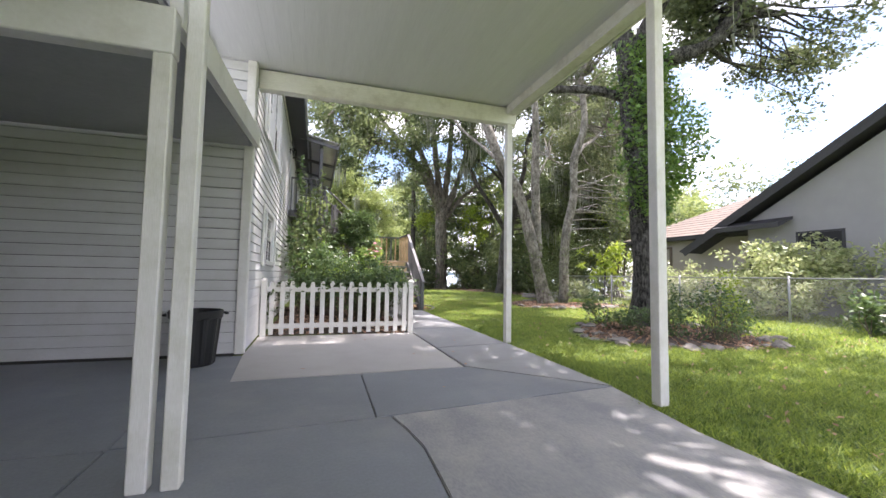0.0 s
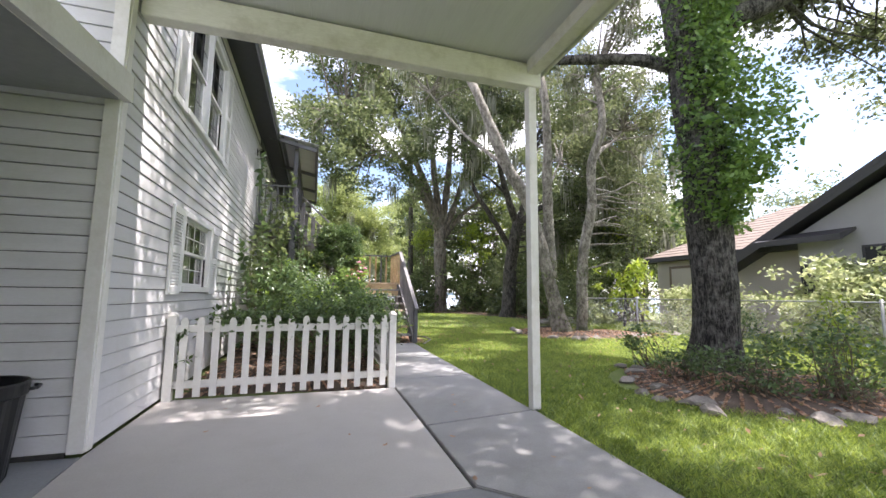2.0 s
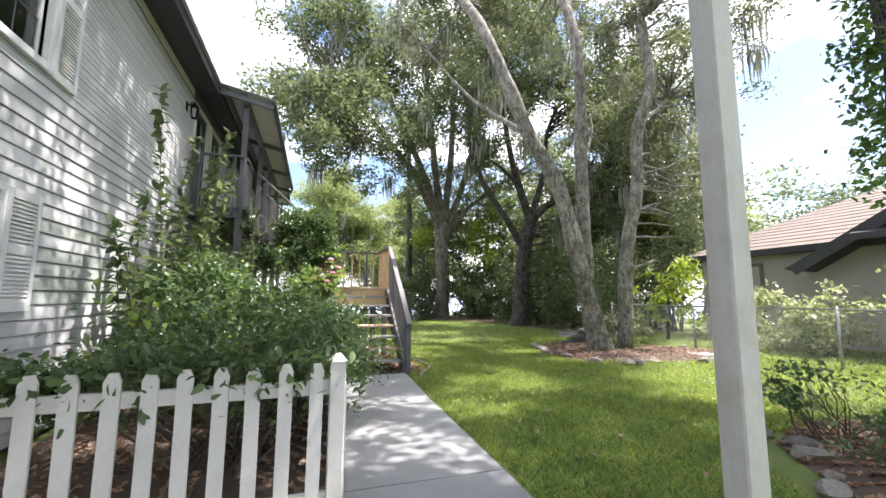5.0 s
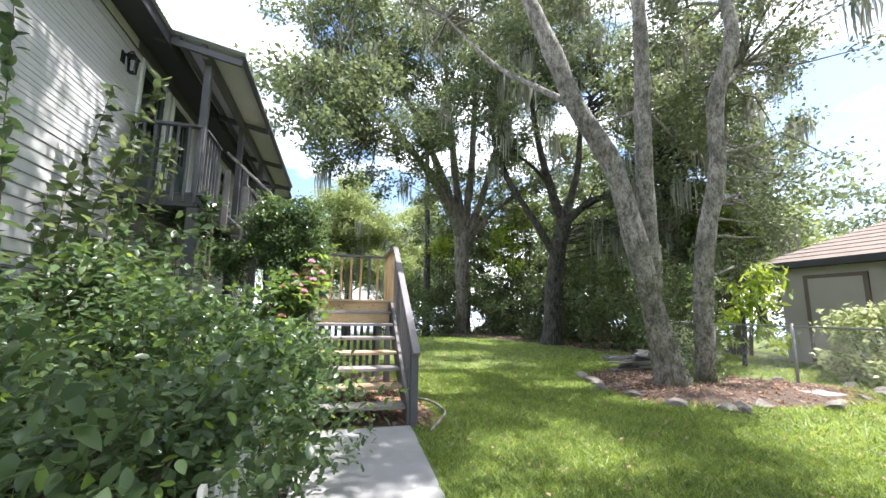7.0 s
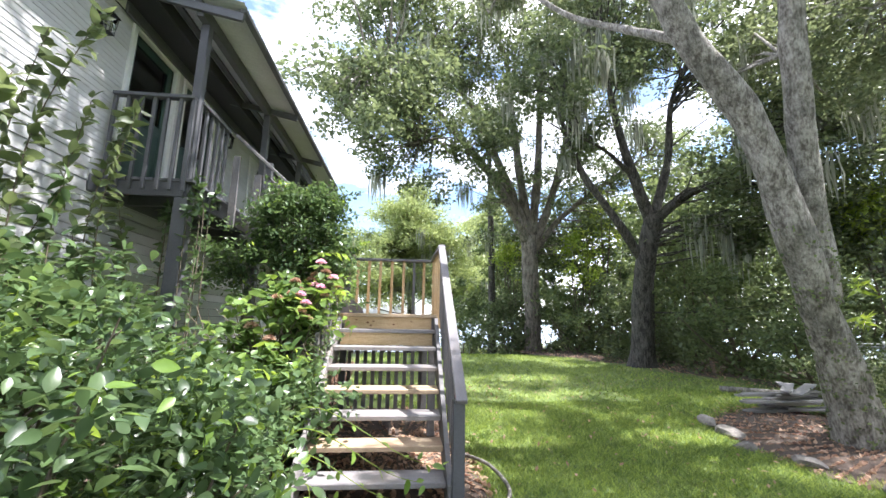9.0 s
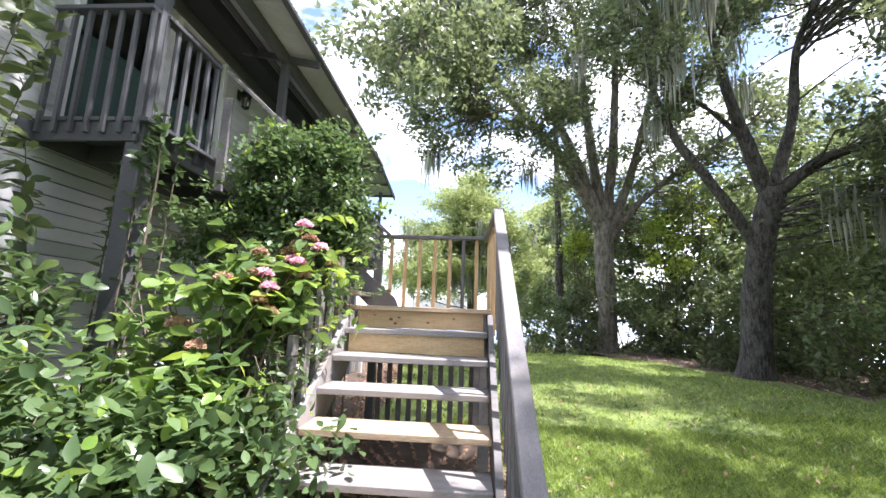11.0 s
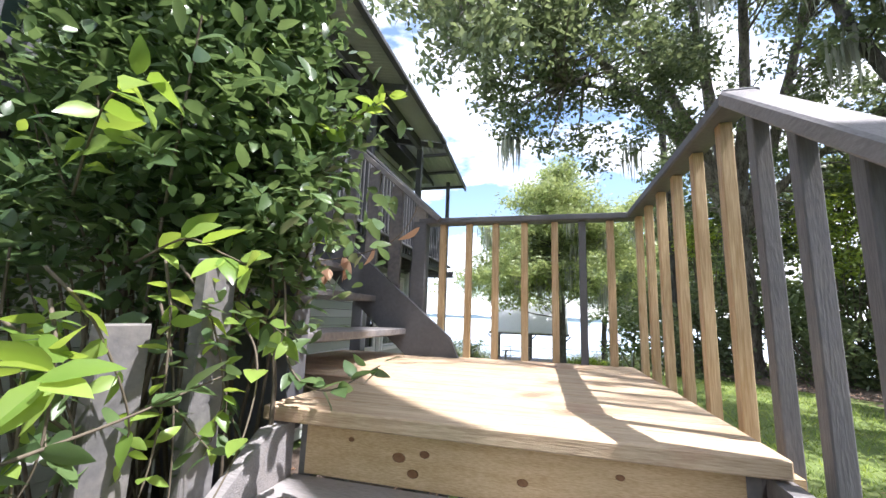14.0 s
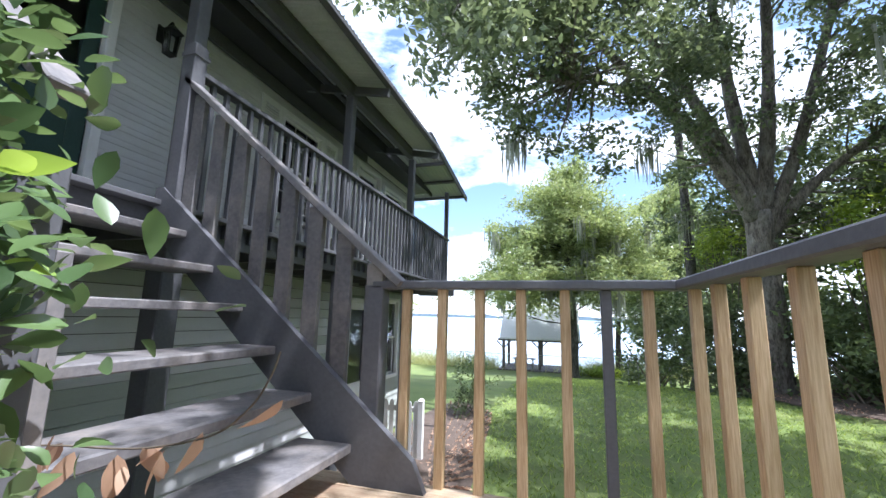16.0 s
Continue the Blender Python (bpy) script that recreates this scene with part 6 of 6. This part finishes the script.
    q = p + Vector((rng.uniform(-0.75, 0.05), rng.uniform(-0.5, 0.5), rng.uniform(0.1, 0.9)))
    tube(smooth_line([p, p.lerp(q, 0.4) + Vector((rng.uniform(-0.1, 0.1), rng.uniform(-0.1, 0.1), 0)), q], 5), [rng.uniform(0.002, 0.006)] * 11, 5, bm, cap=False)
part("stem_tangle", bm, TWIG, vine, "tangled bare grey stems", smooth=True, kind="stuff")
# withered runner over the upper stairs
dry = [(2.1, 8.2, 1.98), (2.30, 8.38, 1.95), (2.46, 8.4, 1.955), (2.58, 8.4, 1.972), (2.72, 8.4, 2.01), (2.80, 8.4, 2.07), (2.84, 8.4, 2.13), (2.856, 8.4, 2.175)]
bm = tube(smooth_line(dry, 8), [0.0022] * 57, 5)
part("dry_runner", bm, TWIG, vine, "dry brown runner", smooth=True)
foliage("dry_leaves", np.array(dry)[[0, 0, 1, 1, 1, 1, 2, 2, 2, 3, 3, 1, 2, 0, 4, 5]] + np.random.RandomState(4).normal(size=(16, 3)) * np.array([0.04, 0.03, 0.02]) - np.array([0, 0, 0.04]), 0.08, DRY, vine, 414, "withered tan leaves", broad=True, direction=np.tile([0.1, 0, -1.6], (16, 1)))

hyd = shrub("hydrangea", "hydrangea with pink and withered flower heads", (2.40, 6.75, 0.02),
            [((2.12, 6.62, 1.0), (0.32, 0.48, 0.44), 66), ((2.34, 6.95, 1.60), (0.22, 0.22, 0.17), 30), ((2.42, 6.82, 1.36), (0.17, 0.18, 0.17), 26), ((1.75, 6.9, 1.05), (0.4, 0.45, 0.45), 26)], 10, 0.09, 0.11, HYD_LEAF, 430, 40, "flowering shrub", broad=True, ratio=0.62, extra=(16, 4, BRIGHT_LEAF))


def flower_head(at, r, seed, fresh):
    rs = np.random.RandomState(seed)
    d = rs.normal(size=(190, 3))
    d /= np.linalg.norm(d, axis=1, keepdims=True)
    d[:, 2] = np.abs(d[:, 2]) * 0.8 - 0.15
    foliage("flower_head", np.array(at) + d * r * rs.uniform(0.72, 1.0, (190, 1)), r * 0.42, PETAL if fresh else DRY, hyd, seed, "pink mophead flower" if fresh else "withered brown flower head", ratio=0.8)


for i, (at, r, f) in enumerate((((2.72, 6.92, 1.80), 0.052, True), ((2.62, 6.84, 1.70), 0.048, True), ((2.58, 6.98, 1.96), 0.05, True), ((2.52, 6.72, 1.54), 0.05, True), ((2.40, 7.0, 1.68), 0.05, True), ((2.26, 6.90, 1.30), 0.055, True),
                                ((2.64, 6.94, 1.86), 0.048, False), ((2.76, 7.05, 1.72), 0.045, False), ((2.54, 6.70, 1.40), 0.055, False), ((2.52, 7.05, 1.84), 0.05, False), ((2.30, 6.62, 0.98), 0.065, False), ((2.30, 6.48, 1.22), 0.05, False),
                                ((2.10, 6.6, 1.32), 0.06, False), ((2.46, 6.84, 1.55), 0.05, False), ((2.30, 6.48, 0.80), 0.055, False),
                                ((2.44, 6.80, 1.62), 0.056, True), ((2.55, 6.92, 1.72), 0.05, True), ((2.40, 6.70, 1.62), 0.05, False), ((2.50, 6.66, 1.46), 0.048, False), ((2.66, 6.86, 1.62), 0.042, False), ((2.38, 6.84, 1.75), 0.05, False),
                                ((2.50, 6.96, 1.78), 0.045, False), ((2.26, 6.70, 1.58), 0.055, False))):
    flower_head(at, r, 440 + i, f)
    foot = Vector((2.30, 6.85, 0.7))
    part("flower_stem", tube(smooth_line([foot, foot.lerp(Vector(at), 0.5) + Vector((-0.06, 0.02, 0.05)), Vector(at)], 5), [0.005] * 11, 5), TWIG, hyd, smooth=True)
    foliage("flower_leaves", [(at[0] + 0.07 * math.cos(a), at[1] + 0.07 * math.sin(a), at[2] - 0.045) for a in (0.4 + i, 1.5 + i, 2.5 + i, 3.6 + i, 4.6 + i, 5.6 + i)], 0.11, BRIGHT_LEAF if i % 2 else HYD_LEAF, hyd, 900 + i, "",
            broad=True, ratio=0.6, direction=np.array([(math.cos(a) * 1.6, math.sin(a) * 1.6, -0.3) for a in (0.4 + i, 1.5 + i, 2.5 + i, 3.6 + i, 4.6 + i, 5.6 + i)]), up=0.9)

fence_ivy = thing("fence_ivy", "ivy runners tangled along the picket fence top", "climbing plant", (1.3, 1.6, 0.02))
for i in range(20):
    x = 0.3 + i * 0.11 + rng.uniform(-0.05, 0.05)
    a = Vector((x, 1.60, 0.80 + rng.uniform(-0.05, 0.12)))
    b = a + Vector((rng.uniform(-0.2, 0.2), rng.uniform(-0.10, 0.02), rng.uniform(-0.22, 0.14)))
    sprig(fence_ivy, [(x, 1.72, 0.6), a, b], 0.06, SHRUB_LEAF, 460 + i, 0.003, 0.03, 3)
foliage("leaves", clumps([(x, 1.64 + 0.03 * math.sin(x * 9), 0.86 + 0.04 * math.sin(x * 5)) for x in np.linspace(0.5, 2.45, 60)], 22, 0.085, np.random.RandomState(9)), 0.06, SHRUB_LEAF, fence_ivy, 481, "", broad=True)
for i, (y, z) in enumerate(((0.55, 0.62), (0.42, 0.35))):
    sprig(fence_ivy, [(0.15 + 0.05 * i, 1.58, 0.3), (0.12, 1.52, z), (0.18 + 0.1 * i, 1.47, z + 0.1)], 0.06, SHRUB_LEAF, 484 + i, 0.003, 0.03, 3)
# pale shoots trailing over the walkway by the stair foot
trail = thing("trailing_shoots", "pale runners trailing over the walkway end", "plant", (3.1, 5.4, 0.02))
for i in range(5):
    a = Vector((2.62, 5.3 + 0.12 * i, 0.15 + 0.06 * i))
    sprig(trail, [a, a + Vector((0.2, 0.0, 0.22 + 0.05 * i)), a + Vector((0.45 + 0.1 * i, -0.05, 0.12)), a + Vector((0.62 + 0.12 * i, 0.02, 0.03))], 0.075, BRIGHT_LEAF, 490 + i, 0.0045, 0.13, 1, LIME_LEAF)

# small clipped shrub at the house's far corner
shrub("box_shrub", "small clipped evergreen shrub at the house corner", (1.15, 17.6, 0.0), [((1.15, 17.6, 0.55), (0.38, 0.4, 0.6), 70)], 40, 0.07, 0.06, DARK_LEAF, 500, 10)


# ---- wood pile, paving stone, hose ----
pile = thing("wood_pile", "stack of weathered grey boards by the tree", "lumber pile", (9.9, 9.4, -0.02))
OLDWOOD = mat("weathered_grey_boards", (0.36, 0.35, 0.33), (0.22, 0.21, 0.20), rough=0.85, scale=3, fine=30, stretch=(2, 10, 10), rand=0.2)
for i in range(17):
    a = rng.uniform(-0.35, 0.35) + (0.9 if i > 13 else 0)
    c = Vector((9.9 + rng.uniform(-0.25, 0.3), 9.35 + rng.uniform(-0.3, 0.3), 0.05 + 0.028 * i * 0.8))
    d = Vector((math.cos(a), math.sin(a), rng.uniform(-0.03, 0.06))) * rng.uniform(0.5, 0.85)
    part("board", beam(c - d, c + d, rng.uniform(0.09, 0.16), 0.028, 0.002), OLDWOOD, pile)
solid("paving_stone", box(10.6, 11.1, 6.15, 6.6, -0.01, 0.04, 0.01), WALKWAY, "square pale paving stone on the litter", "paving stone")
solid("log", tube(smooth_line([(10.4, 11.6, 0.05), (11.4, 11.0, 0.06), (12.3, 10.7, 0.05)], 4), [0.07, 0.07, 0.065, 0.06, 0.06, 0.06, 0.055, 0.05, 0.05], 8), BARK_PALE, "fallen pale branch at the lawn edge", "branch", smooth=True)


solid("root", tube(smooth_line([(4.0, 5.75, 0.0), (4.22, 6.05, 0.05), (4.36, 6.5, 0.03), (4.28, 7.0, 0.05), (4.08, 7.5, 0.0)], 6), [0.018] * 25, 7), BARK_PALE, "pale bent stick lying beside the stairs", "stick", smooth=True)


# ---- wire fence ----
def chain_fence(name, pts, height, label, step=0.085, wire=0.0020, post_gap=3.0, drop=None):
    f = thing(name, label, "fence", (pts[0][0], pts[0][1], ground_z(*pts[0])))
    V, Q = [], []

    def strip(a, b, w):
        d = (b - a).normalized()
        s = d.cross(Vector((0.31, 0.2, 0.93))).normalized() * w
        u = d.cross(s).normalized() * w
        k = len(V)
        for p in (a, b):
            V.extend([(p + s)[:], (p - s * 0.5 + u * 0.87)[:], (p - s * 0.5 - u * 0.87)[:]])
        Q.extend([(k, k + 1, k + 4, k + 3), (k + 1, k + 2, k + 5, k + 4), (k + 2, k, k + 3, k + 5)])

    for (x0, y0), (x1, y1) in zip(pts, pts[1:]):
        a, b = Vector((x0, y0, ground_z(x0, y0))), Vector((x1, y1, ground_z(x1, y1)))
        ln = (Vector((x1, y1)) - Vector((x0, y0))).length
        n = max(1, round(ln / post_gap))
        for i in range(n + 1):
            p = a.lerp(b, i / n)
            part("post", tube([p - Vector((0, 0, 0.05)), p + Vector((0, 0, height + 0.06))], [0.028, 0.028], 8), GALV, f, smooth=True)
        part("top_rail", tube([a + Vector((0, 0, height)), b + Vector((0, 0, height))], [0.019, 0.019], 8), GALV, f, smooth=True)
        m = int(ln / step)
        rise = height / step
        for i in range(-int(rise), m + 1):
            for s in (1, -1):
                u0, u1 = i / m, (i + rise) / m
                z0, z1 = (0.03, height - 0.02) if s > 0 else (height - 0.02, 0.03)
                c0, c1 = max(0.0, u0), min(1.0, u1)
                if c1 <= c0:
                    continue
                za, zb = z0 + (z1 - z0) * (c0 - u0) / (u1 - u0), z0 + (z1 - z0) * (c1 - u0) / (u1 - u0)
                strip(a.lerp(b, c0) + Vector((0, 0, za)), a.lerp(b, c1) + Vector((0, 0, zb)), wire)
    o = np.array(BASE[f.name])
    ob = new("wire_mesh", raw_mesh("wire_mesh", np.array(V) - o, 4, Q, GALV))
    ob.parent = f
    tagged(ob, "diamond wire mesh", kind="stuff")


chain_fence("chain_link_fence", [(11.6, -8.0), (11.75, 10.4), (13.6, 10.8)], 1.12, "galvanised chain-link fence between the gardens")
chain_fence("chain_link_fence", [(-14, 36.6), (9.0, 36.6), (22, 36.0)], 1.15, "wire fence along the lake shore", step=0.25, wire=0.006)
chain_fence("iron_fence", [(6.4, 31.0), (8.6, 30.0)], 1.3, "thin dark bar fence near the water", step=0.4, wire=0.008, post_gap=0.5)


# ---- neighbour's house ----
nb_house = thing("neighbour_house", "tan stucco single-storey house with brown shingle roof", "house", (19, 4, 0))
part("wall", box(15.7, 24.0, 4.6, 10.3, -0.1, 2.9), STUCCO, nb_house, "tan stucco garage wall")
part("wall", prism([(4.6, -0.1), (4.6, 3.05), (-2.6, 7.1), (-9.8, 3.05), (-9.8, -0.1)], 15.2, 24, "x"), STUCCO_SHADED, nb_house, "stucco gable wall coloured grey for shade")
# garage roof: falls towards the fence and hips, course by course
rows_n = 14
for i in range(rows_n):
    k0, k1 = i / rows_n, (i + 1) / rows_n + 0.012
    x0, z0, x1, z1 = 15.25 + 4.2 * k0, 2.78 + 2.0 * k0, 15.25 + 4.2 * k1, 2.78 + 2.0 * k1
    ya, yb = 10.75 - 3.4 * k0, 10.75 - 3.4 * k1
    for quad in (((x0, 4.2, z0), (x0, ya, z0), (x1, yb, z1), (x1, 4.2, z1)), ((x0, ya, z0), (23.5, ya, z0), (23.5, yb, z1), (x1, yb, z1))):
        bm = bmesh.new()
        hi = [bm.verts.new(Vector(q) + Vector((0, 0, 0.022 if n < 2 else 0.002))) for n, q in enumerate(quad)]
        lo = [bm.verts.new(Vector(q) - Vector((0, 0, 0.004))) for q in quad]
        bm.faces.new(hi)
        bm.faces.new(lo[::-1])
        for n in range(4):
            bm.faces.new((lo[n], lo[(n + 1) % 4], hi[(n + 1) % 4], hi[n]))
        bmesh.ops.recalc_face_normals(bm, faces=bm.faces)
        part("shingle_course", bm, SHINGLE, nb_house)
part("fascia", box(15.22, 15.26, 4.2, 10.78, 2.62, 2.80), ROOF_DARK, nb_house)
part("fascia", box(15.26, 23.5, 10.74, 10.78, 2.62, 2.80), ROOF_DARK, nb_house)
part("eave_soffit", box(15.26, 15.7, 4.2, 10.74, 2.64, 2.68), ROOF_DARK, nb_house)
for s in (1, -1):
    a, b = Vector((14.75, -2.6 + s * 9.4, 2.05)), Vector((14.75, -2.6, 7.35))
    part("rake_board", beam(a, b, 0.05, 0.24), ROOF_DARK, nb_house)
    sl = [(-2.6 + s * 9.4, 2.05), (-2.6, 7.35), (-2.6, 7.5), (-2.6 + s * 9.6, 2.12)]
    part("roof_slope", prism(sl, 14.72, 24.2, "x"), ROOF_DARK, nb_house)
part("pent_roof", prism([(14.5, 2.70), (15.2, 3.0), (15.2, 3.08), (14.5, 2.86)], 3.2, 5.4, "y"), ROOF_DARK, nb_house, "small dark pent roof")


def nb_window(y0, y1, z0, z1, x=15.2):
    w = part("window", box(x - 0.03, x - 0.005, y0, y1, z0, z1), BLACK_PLASTIC, nb_house, "dark window")
    for b in ((y0 - 0.06, y0, z0 - 0.06, z1 + 0.06), (y1, y1 + 0.06, z0 - 0.06, z1 + 0.06), (y0, y1, z1, z1 + 0.06), (y0, y1, z0 - 0.06, z0), ((y0 + y1) / 2 - 0.02, (y0 + y1) / 2 + 0.02, z0, z1)):
        part("frame", box(x - 0.05, x - 0.002, *b), ROOF_DARK, w)


nb_window(1.95, 3.05, 2.05, 2.50)
nb_window(4.0, 4.5, 1.2, 2.1)
door = part("door", box(15.655, 15.695, 8.3, 9.55, 0.05, 2.32), STUCCO, nb_house, "tan flush door")
for b in ((8.20, 8.3, 0.05, 2.42), (9.55, 9.65, 0.05, 2.42), (8.3, 9.55, 2.32, 2.42)):
    part("frame", box(15.64, 15.697, *b), mat("brown_door_trim", (0.20, 0.16, 0.13), rough=0.7), door)
hk = bmesh.new()
bmesh.ops.create_uvsphere(hk, u_segments=8, v_segments=6, radius=0.04, matrix=Matrix.Translation((15.63, 8.42, 1.1)))
part("handle", hk, BRASS, door, smooth=True)
solid("garden_path", box(12.6, 15.6, 2.8, 3.6, -0.12, 0.012, 0.01), WALKWAY, "short concrete path beyond the wire fence", "path", kind="structure")

# ---- lake shore ----
dock = thing("boat_shelter", "open timber shelter with pale metal roof by lake", "shelter", (1.5, 38.2, -1.4))
OLD_TIMBER = mat("dark_shelter_timber", (0.12, 0.10, 0.085), (0.08, 0.07, 0.06), rough=0.8, bump=0.2)
PALE_ROOF = mat("pale_metal_roof", (0.62, 0.63, 0.64), (0.52, 0.53, 0.54), rough=0.5, metal=0.2, bump=0.05)
for x in (-0.9, 1.6, 4.0):
    for y in (37.4, 40.2):
        part("post", box(x - 0.09, x + 0.09, y - 0.09, y + 0.09, -1.8, 0.70), OLD_TIMBER, dock)
    for s in (-1, 1):
        part("brace", beam((x, 37.4, 0.15), (x + s * 0.5, 37.4, 0.66), 0.08, 0.08), OLD_TIMBER, dock)
part("plate", box(-1.3, 4.4, 37.3, 37.5, 0.66, 0.84), OLD_TIMBER, dock)
part("plate", box(-1.3, 4.4, 40.1, 40.3, 0.66, 0.84), OLD_TIMBER, dock)
part("roof", prism([(36.8, 0.80), (38.8, 2.75), (40.8, 0.80), (40.8, 0.90), (38.8, 2.88), (36.8, 0.90)], -1.1, 4.3, "x"), PALE_ROOF, dock)
part("deck", box(-1.3, 4.4, 37.0, 41.0, -1.36, -1.26), OLD_TIMBER, dock)
table = thing("picnic_table", "grey picnic table under the lake shelter", "table", (0.5, 37.8, -1.26))
part("top", box(-0.3, 1.3, 37.45, 38.1, -0.56, -0.52), OLDWOOD, table)
for x in (-0.1, 1.1):
    part("leg", box(x - 0.04, x + 0.04, 37.5, 38.05, -1.26, -0.56), OLDWOOD, table)
part("bench", box(-0.3, 1.3, 37.05, 37.3, -0.86, -0.82), OLDWOOD, table)
for x in (-0.1, 1.1):
    part("bench_leg", box(x - 0.04, x + 0.04, 37.1, 37.25, -1.26, -0.86), OLDWOOD, table)


def blades(name, label, x0, x1, y0, y1, n, h, w, material, seed, zfun=ground_z, category="grass", accept=None):
    rs = np.random.RandomState(seed)
    x, y = rs.uniform(x0, x1, n), rs.uniform(y0, y1, n)
    if accept is not None:
        k = accept(x, y)
        x, y = x[k], y[k]
        n = len(x)
    z = np.array([zfun(a, b) for a, b in zip(x, y)])
    p = np.stack([x, y, z], 1)
    a = rs.uniform(0, math.pi, n)
    hh = h * rs.uniform(0.5, 1.3, n)
    s = np.stack([np.cos(a), np.sin(a), 0 * a], 1) * (w * rs.uniform(0.7, 1.3, n))[:, None]
    tip = rs.normal(size=(n, 3)) * (hh * 0.9)[:, None]
    tip[:, 2] = hh
    v = np.stack([p - s, p + s, p + tip], 1).reshape(-1, 3)
    ob = new(name, raw_mesh(name, v, 3, np.arange(3 * n).reshape(-1, 3), material))
    return tagged(ob, label, category, kind="stuff")


blades("reeds", "tall yellow-green reeds along the lake edge", -16, 20, 36.9, 39.5, 9000, 1.25, 0.02, REED, 601, lambda x, y: -1.5, "reeds",
       lambda x, y: ~((x > -1.6) & (x < 4.6) & (y > 36.95)))


def on_lawn(x, y):
    edge = np.interp(y, [-9, -4.3, -3.4, -2.3, 0.2, 2.0, 4.0, 6.0, 6.3, 7.9, 9.8, 10.6, 13, 16, 18.5], [3.32, 3.30, 3.34, 3.56, 3.70, 3.74, 3.78, 3.88, 4.15, 4.1, 3.9, 2.4, 2.2, 1.9, 1.5])
    oak = ((x - 7.0) / 1.75) ** 2 + ((y - 0.55) / 1.65) ** 2 > 0.9
    lean = ((x - 9.8) / 2.35) ** 2 + ((y - 7.7) / 2.0) ** 2 > 0.9
    wood = np.interp(y, [-9, 10, 13, 17, 21, 25.5, 31], [60, 60, 11.7, 11.2, 10.2, 9.2, 8.5])
    return (x > edge + np.sin(y * 7) * 0.03) & oak & lean & (x < wood)


blades("grass", "short mown lawn grass", 3.3, 8.0, -6.0, 10.5, 240000, 0.052, 0.006, GRASS, 611, accept=on_lawn)
blades("grass", "short mown lawn grass", 8.0, 16.0, -6.0, 12.0, 90000, 0.08, 0.009, GRASS, 612, accept=on_lawn)
blades("grass", "short mown lawn grass", -8.0, 12.0, 10.5, 34.0, 90000, 0.07, 0.010, GRASS, 613, accept=on_lawn)
blades("grass_tuft", "longer grass tufts along the concrete edge", 3.28, 3.95, -7.0, 5.8, 7000, 0.075, 0.004, GRASS, 614, accept=on_lawn)
shrub("lily_clump", "bright green broad plants by the shore fence", (5.3, 36.0, -1.3), [((5.3, 36.0, -1.0), (1.6, 0.4, 0.3), 40)], 30, 0.14, 0.26, LIME_LEAF, 620, 8, "plants", ratio=0.3)
shrub("lily_clump", "dark green broad plants by the shore fence", (8.0, 35.8, -1.3), [((8.0, 35.8, -0.9), (1.8, 0.5, 0.4), 50)], 30, 0.15, 0.24, DARK_LEAF, 621, 8, "plants", ratio=0.3)


def palm(at, seed):
    rs = np.random.RandomState(seed)
    t = thing("palm_tree", "cabbage palm with dark drooping fronds", "tree", at)
    limb_part("trunk", [([at, (at[0], at[1], at[2] + 2.0), (at[0] + 0.1, at[1], at[2] + 3.6)], 0.2, 0.16)], t, BARK, 10, seed)
    top = np.array([at[0] + 0.1, at[1], at[2] + 3.7])
    for i in range(18):
        a, e = rs.uniform(0, 2 * math.pi), rs.uniform(-0.5, 0.9)
        d = np.array([math.cos(a), math.sin(a), e])
        tip = top + d * 1.2 + np.array([0, 0, -0.25])
        part("frond_stem", tube([top, top + d * 0.7 + (0, 0, 0.08), tip], [0.02, 0.014, 0.008], 5), CYPRESS_LEAF, t)
        dirs = rs.normal(size=(26, 3)) * 0.55 + d + np.array([0, 0, -0.4])
        foliage("frond", tip + dirs * 0.28, 0.7, DARK_LEAF, t, seed + i, ratio=0.06, direction=dirs * 3)


palm((6.6, 36.6, -1.4), 630)

rs = np.random.RandomState(650)
lx, ly = rs.uniform(3.9, 11.0, 1500), rs.uniform(-5, 14, 1500)
keep = on_lawn(lx, ly)
v, f = leaf_arrays(np.stack([lx, ly, 0.02 + 0 * lx], 1)[keep], 0.055, rs, up=2.0)
tagged(new("leaf_litter", raw_mesh("leaf_litter", v, 3, f, DRY)), "dry brown leaves scattered over the lawn", "leaf litter", kind="stuff")

# fallen leaves on the concrete
for i in range(16):
    x, y = rng.uniform(0.3, 3.4), rng.uniform(-2.0, 1.4)
    rs = np.random.RandomState(700 + i)
    v, f = leaf_arrays(np.array([[x, y, 0.012]]), 0.05, rs, up=3, broad=True)
    v[:, 2] = 0.004 + np.abs(v[:, 2] - 0.012) * 0.6
    o = Vector((x, y, 0.0))
    ob = new("fallen_leaf", raw_mesh("fallen_leaf", v - np.array(o), 3, f, DRY))
    ob.location = o
    tagged(ob, "curled brown fallen leaf on the concrete", "leaf", "fallen leaves")
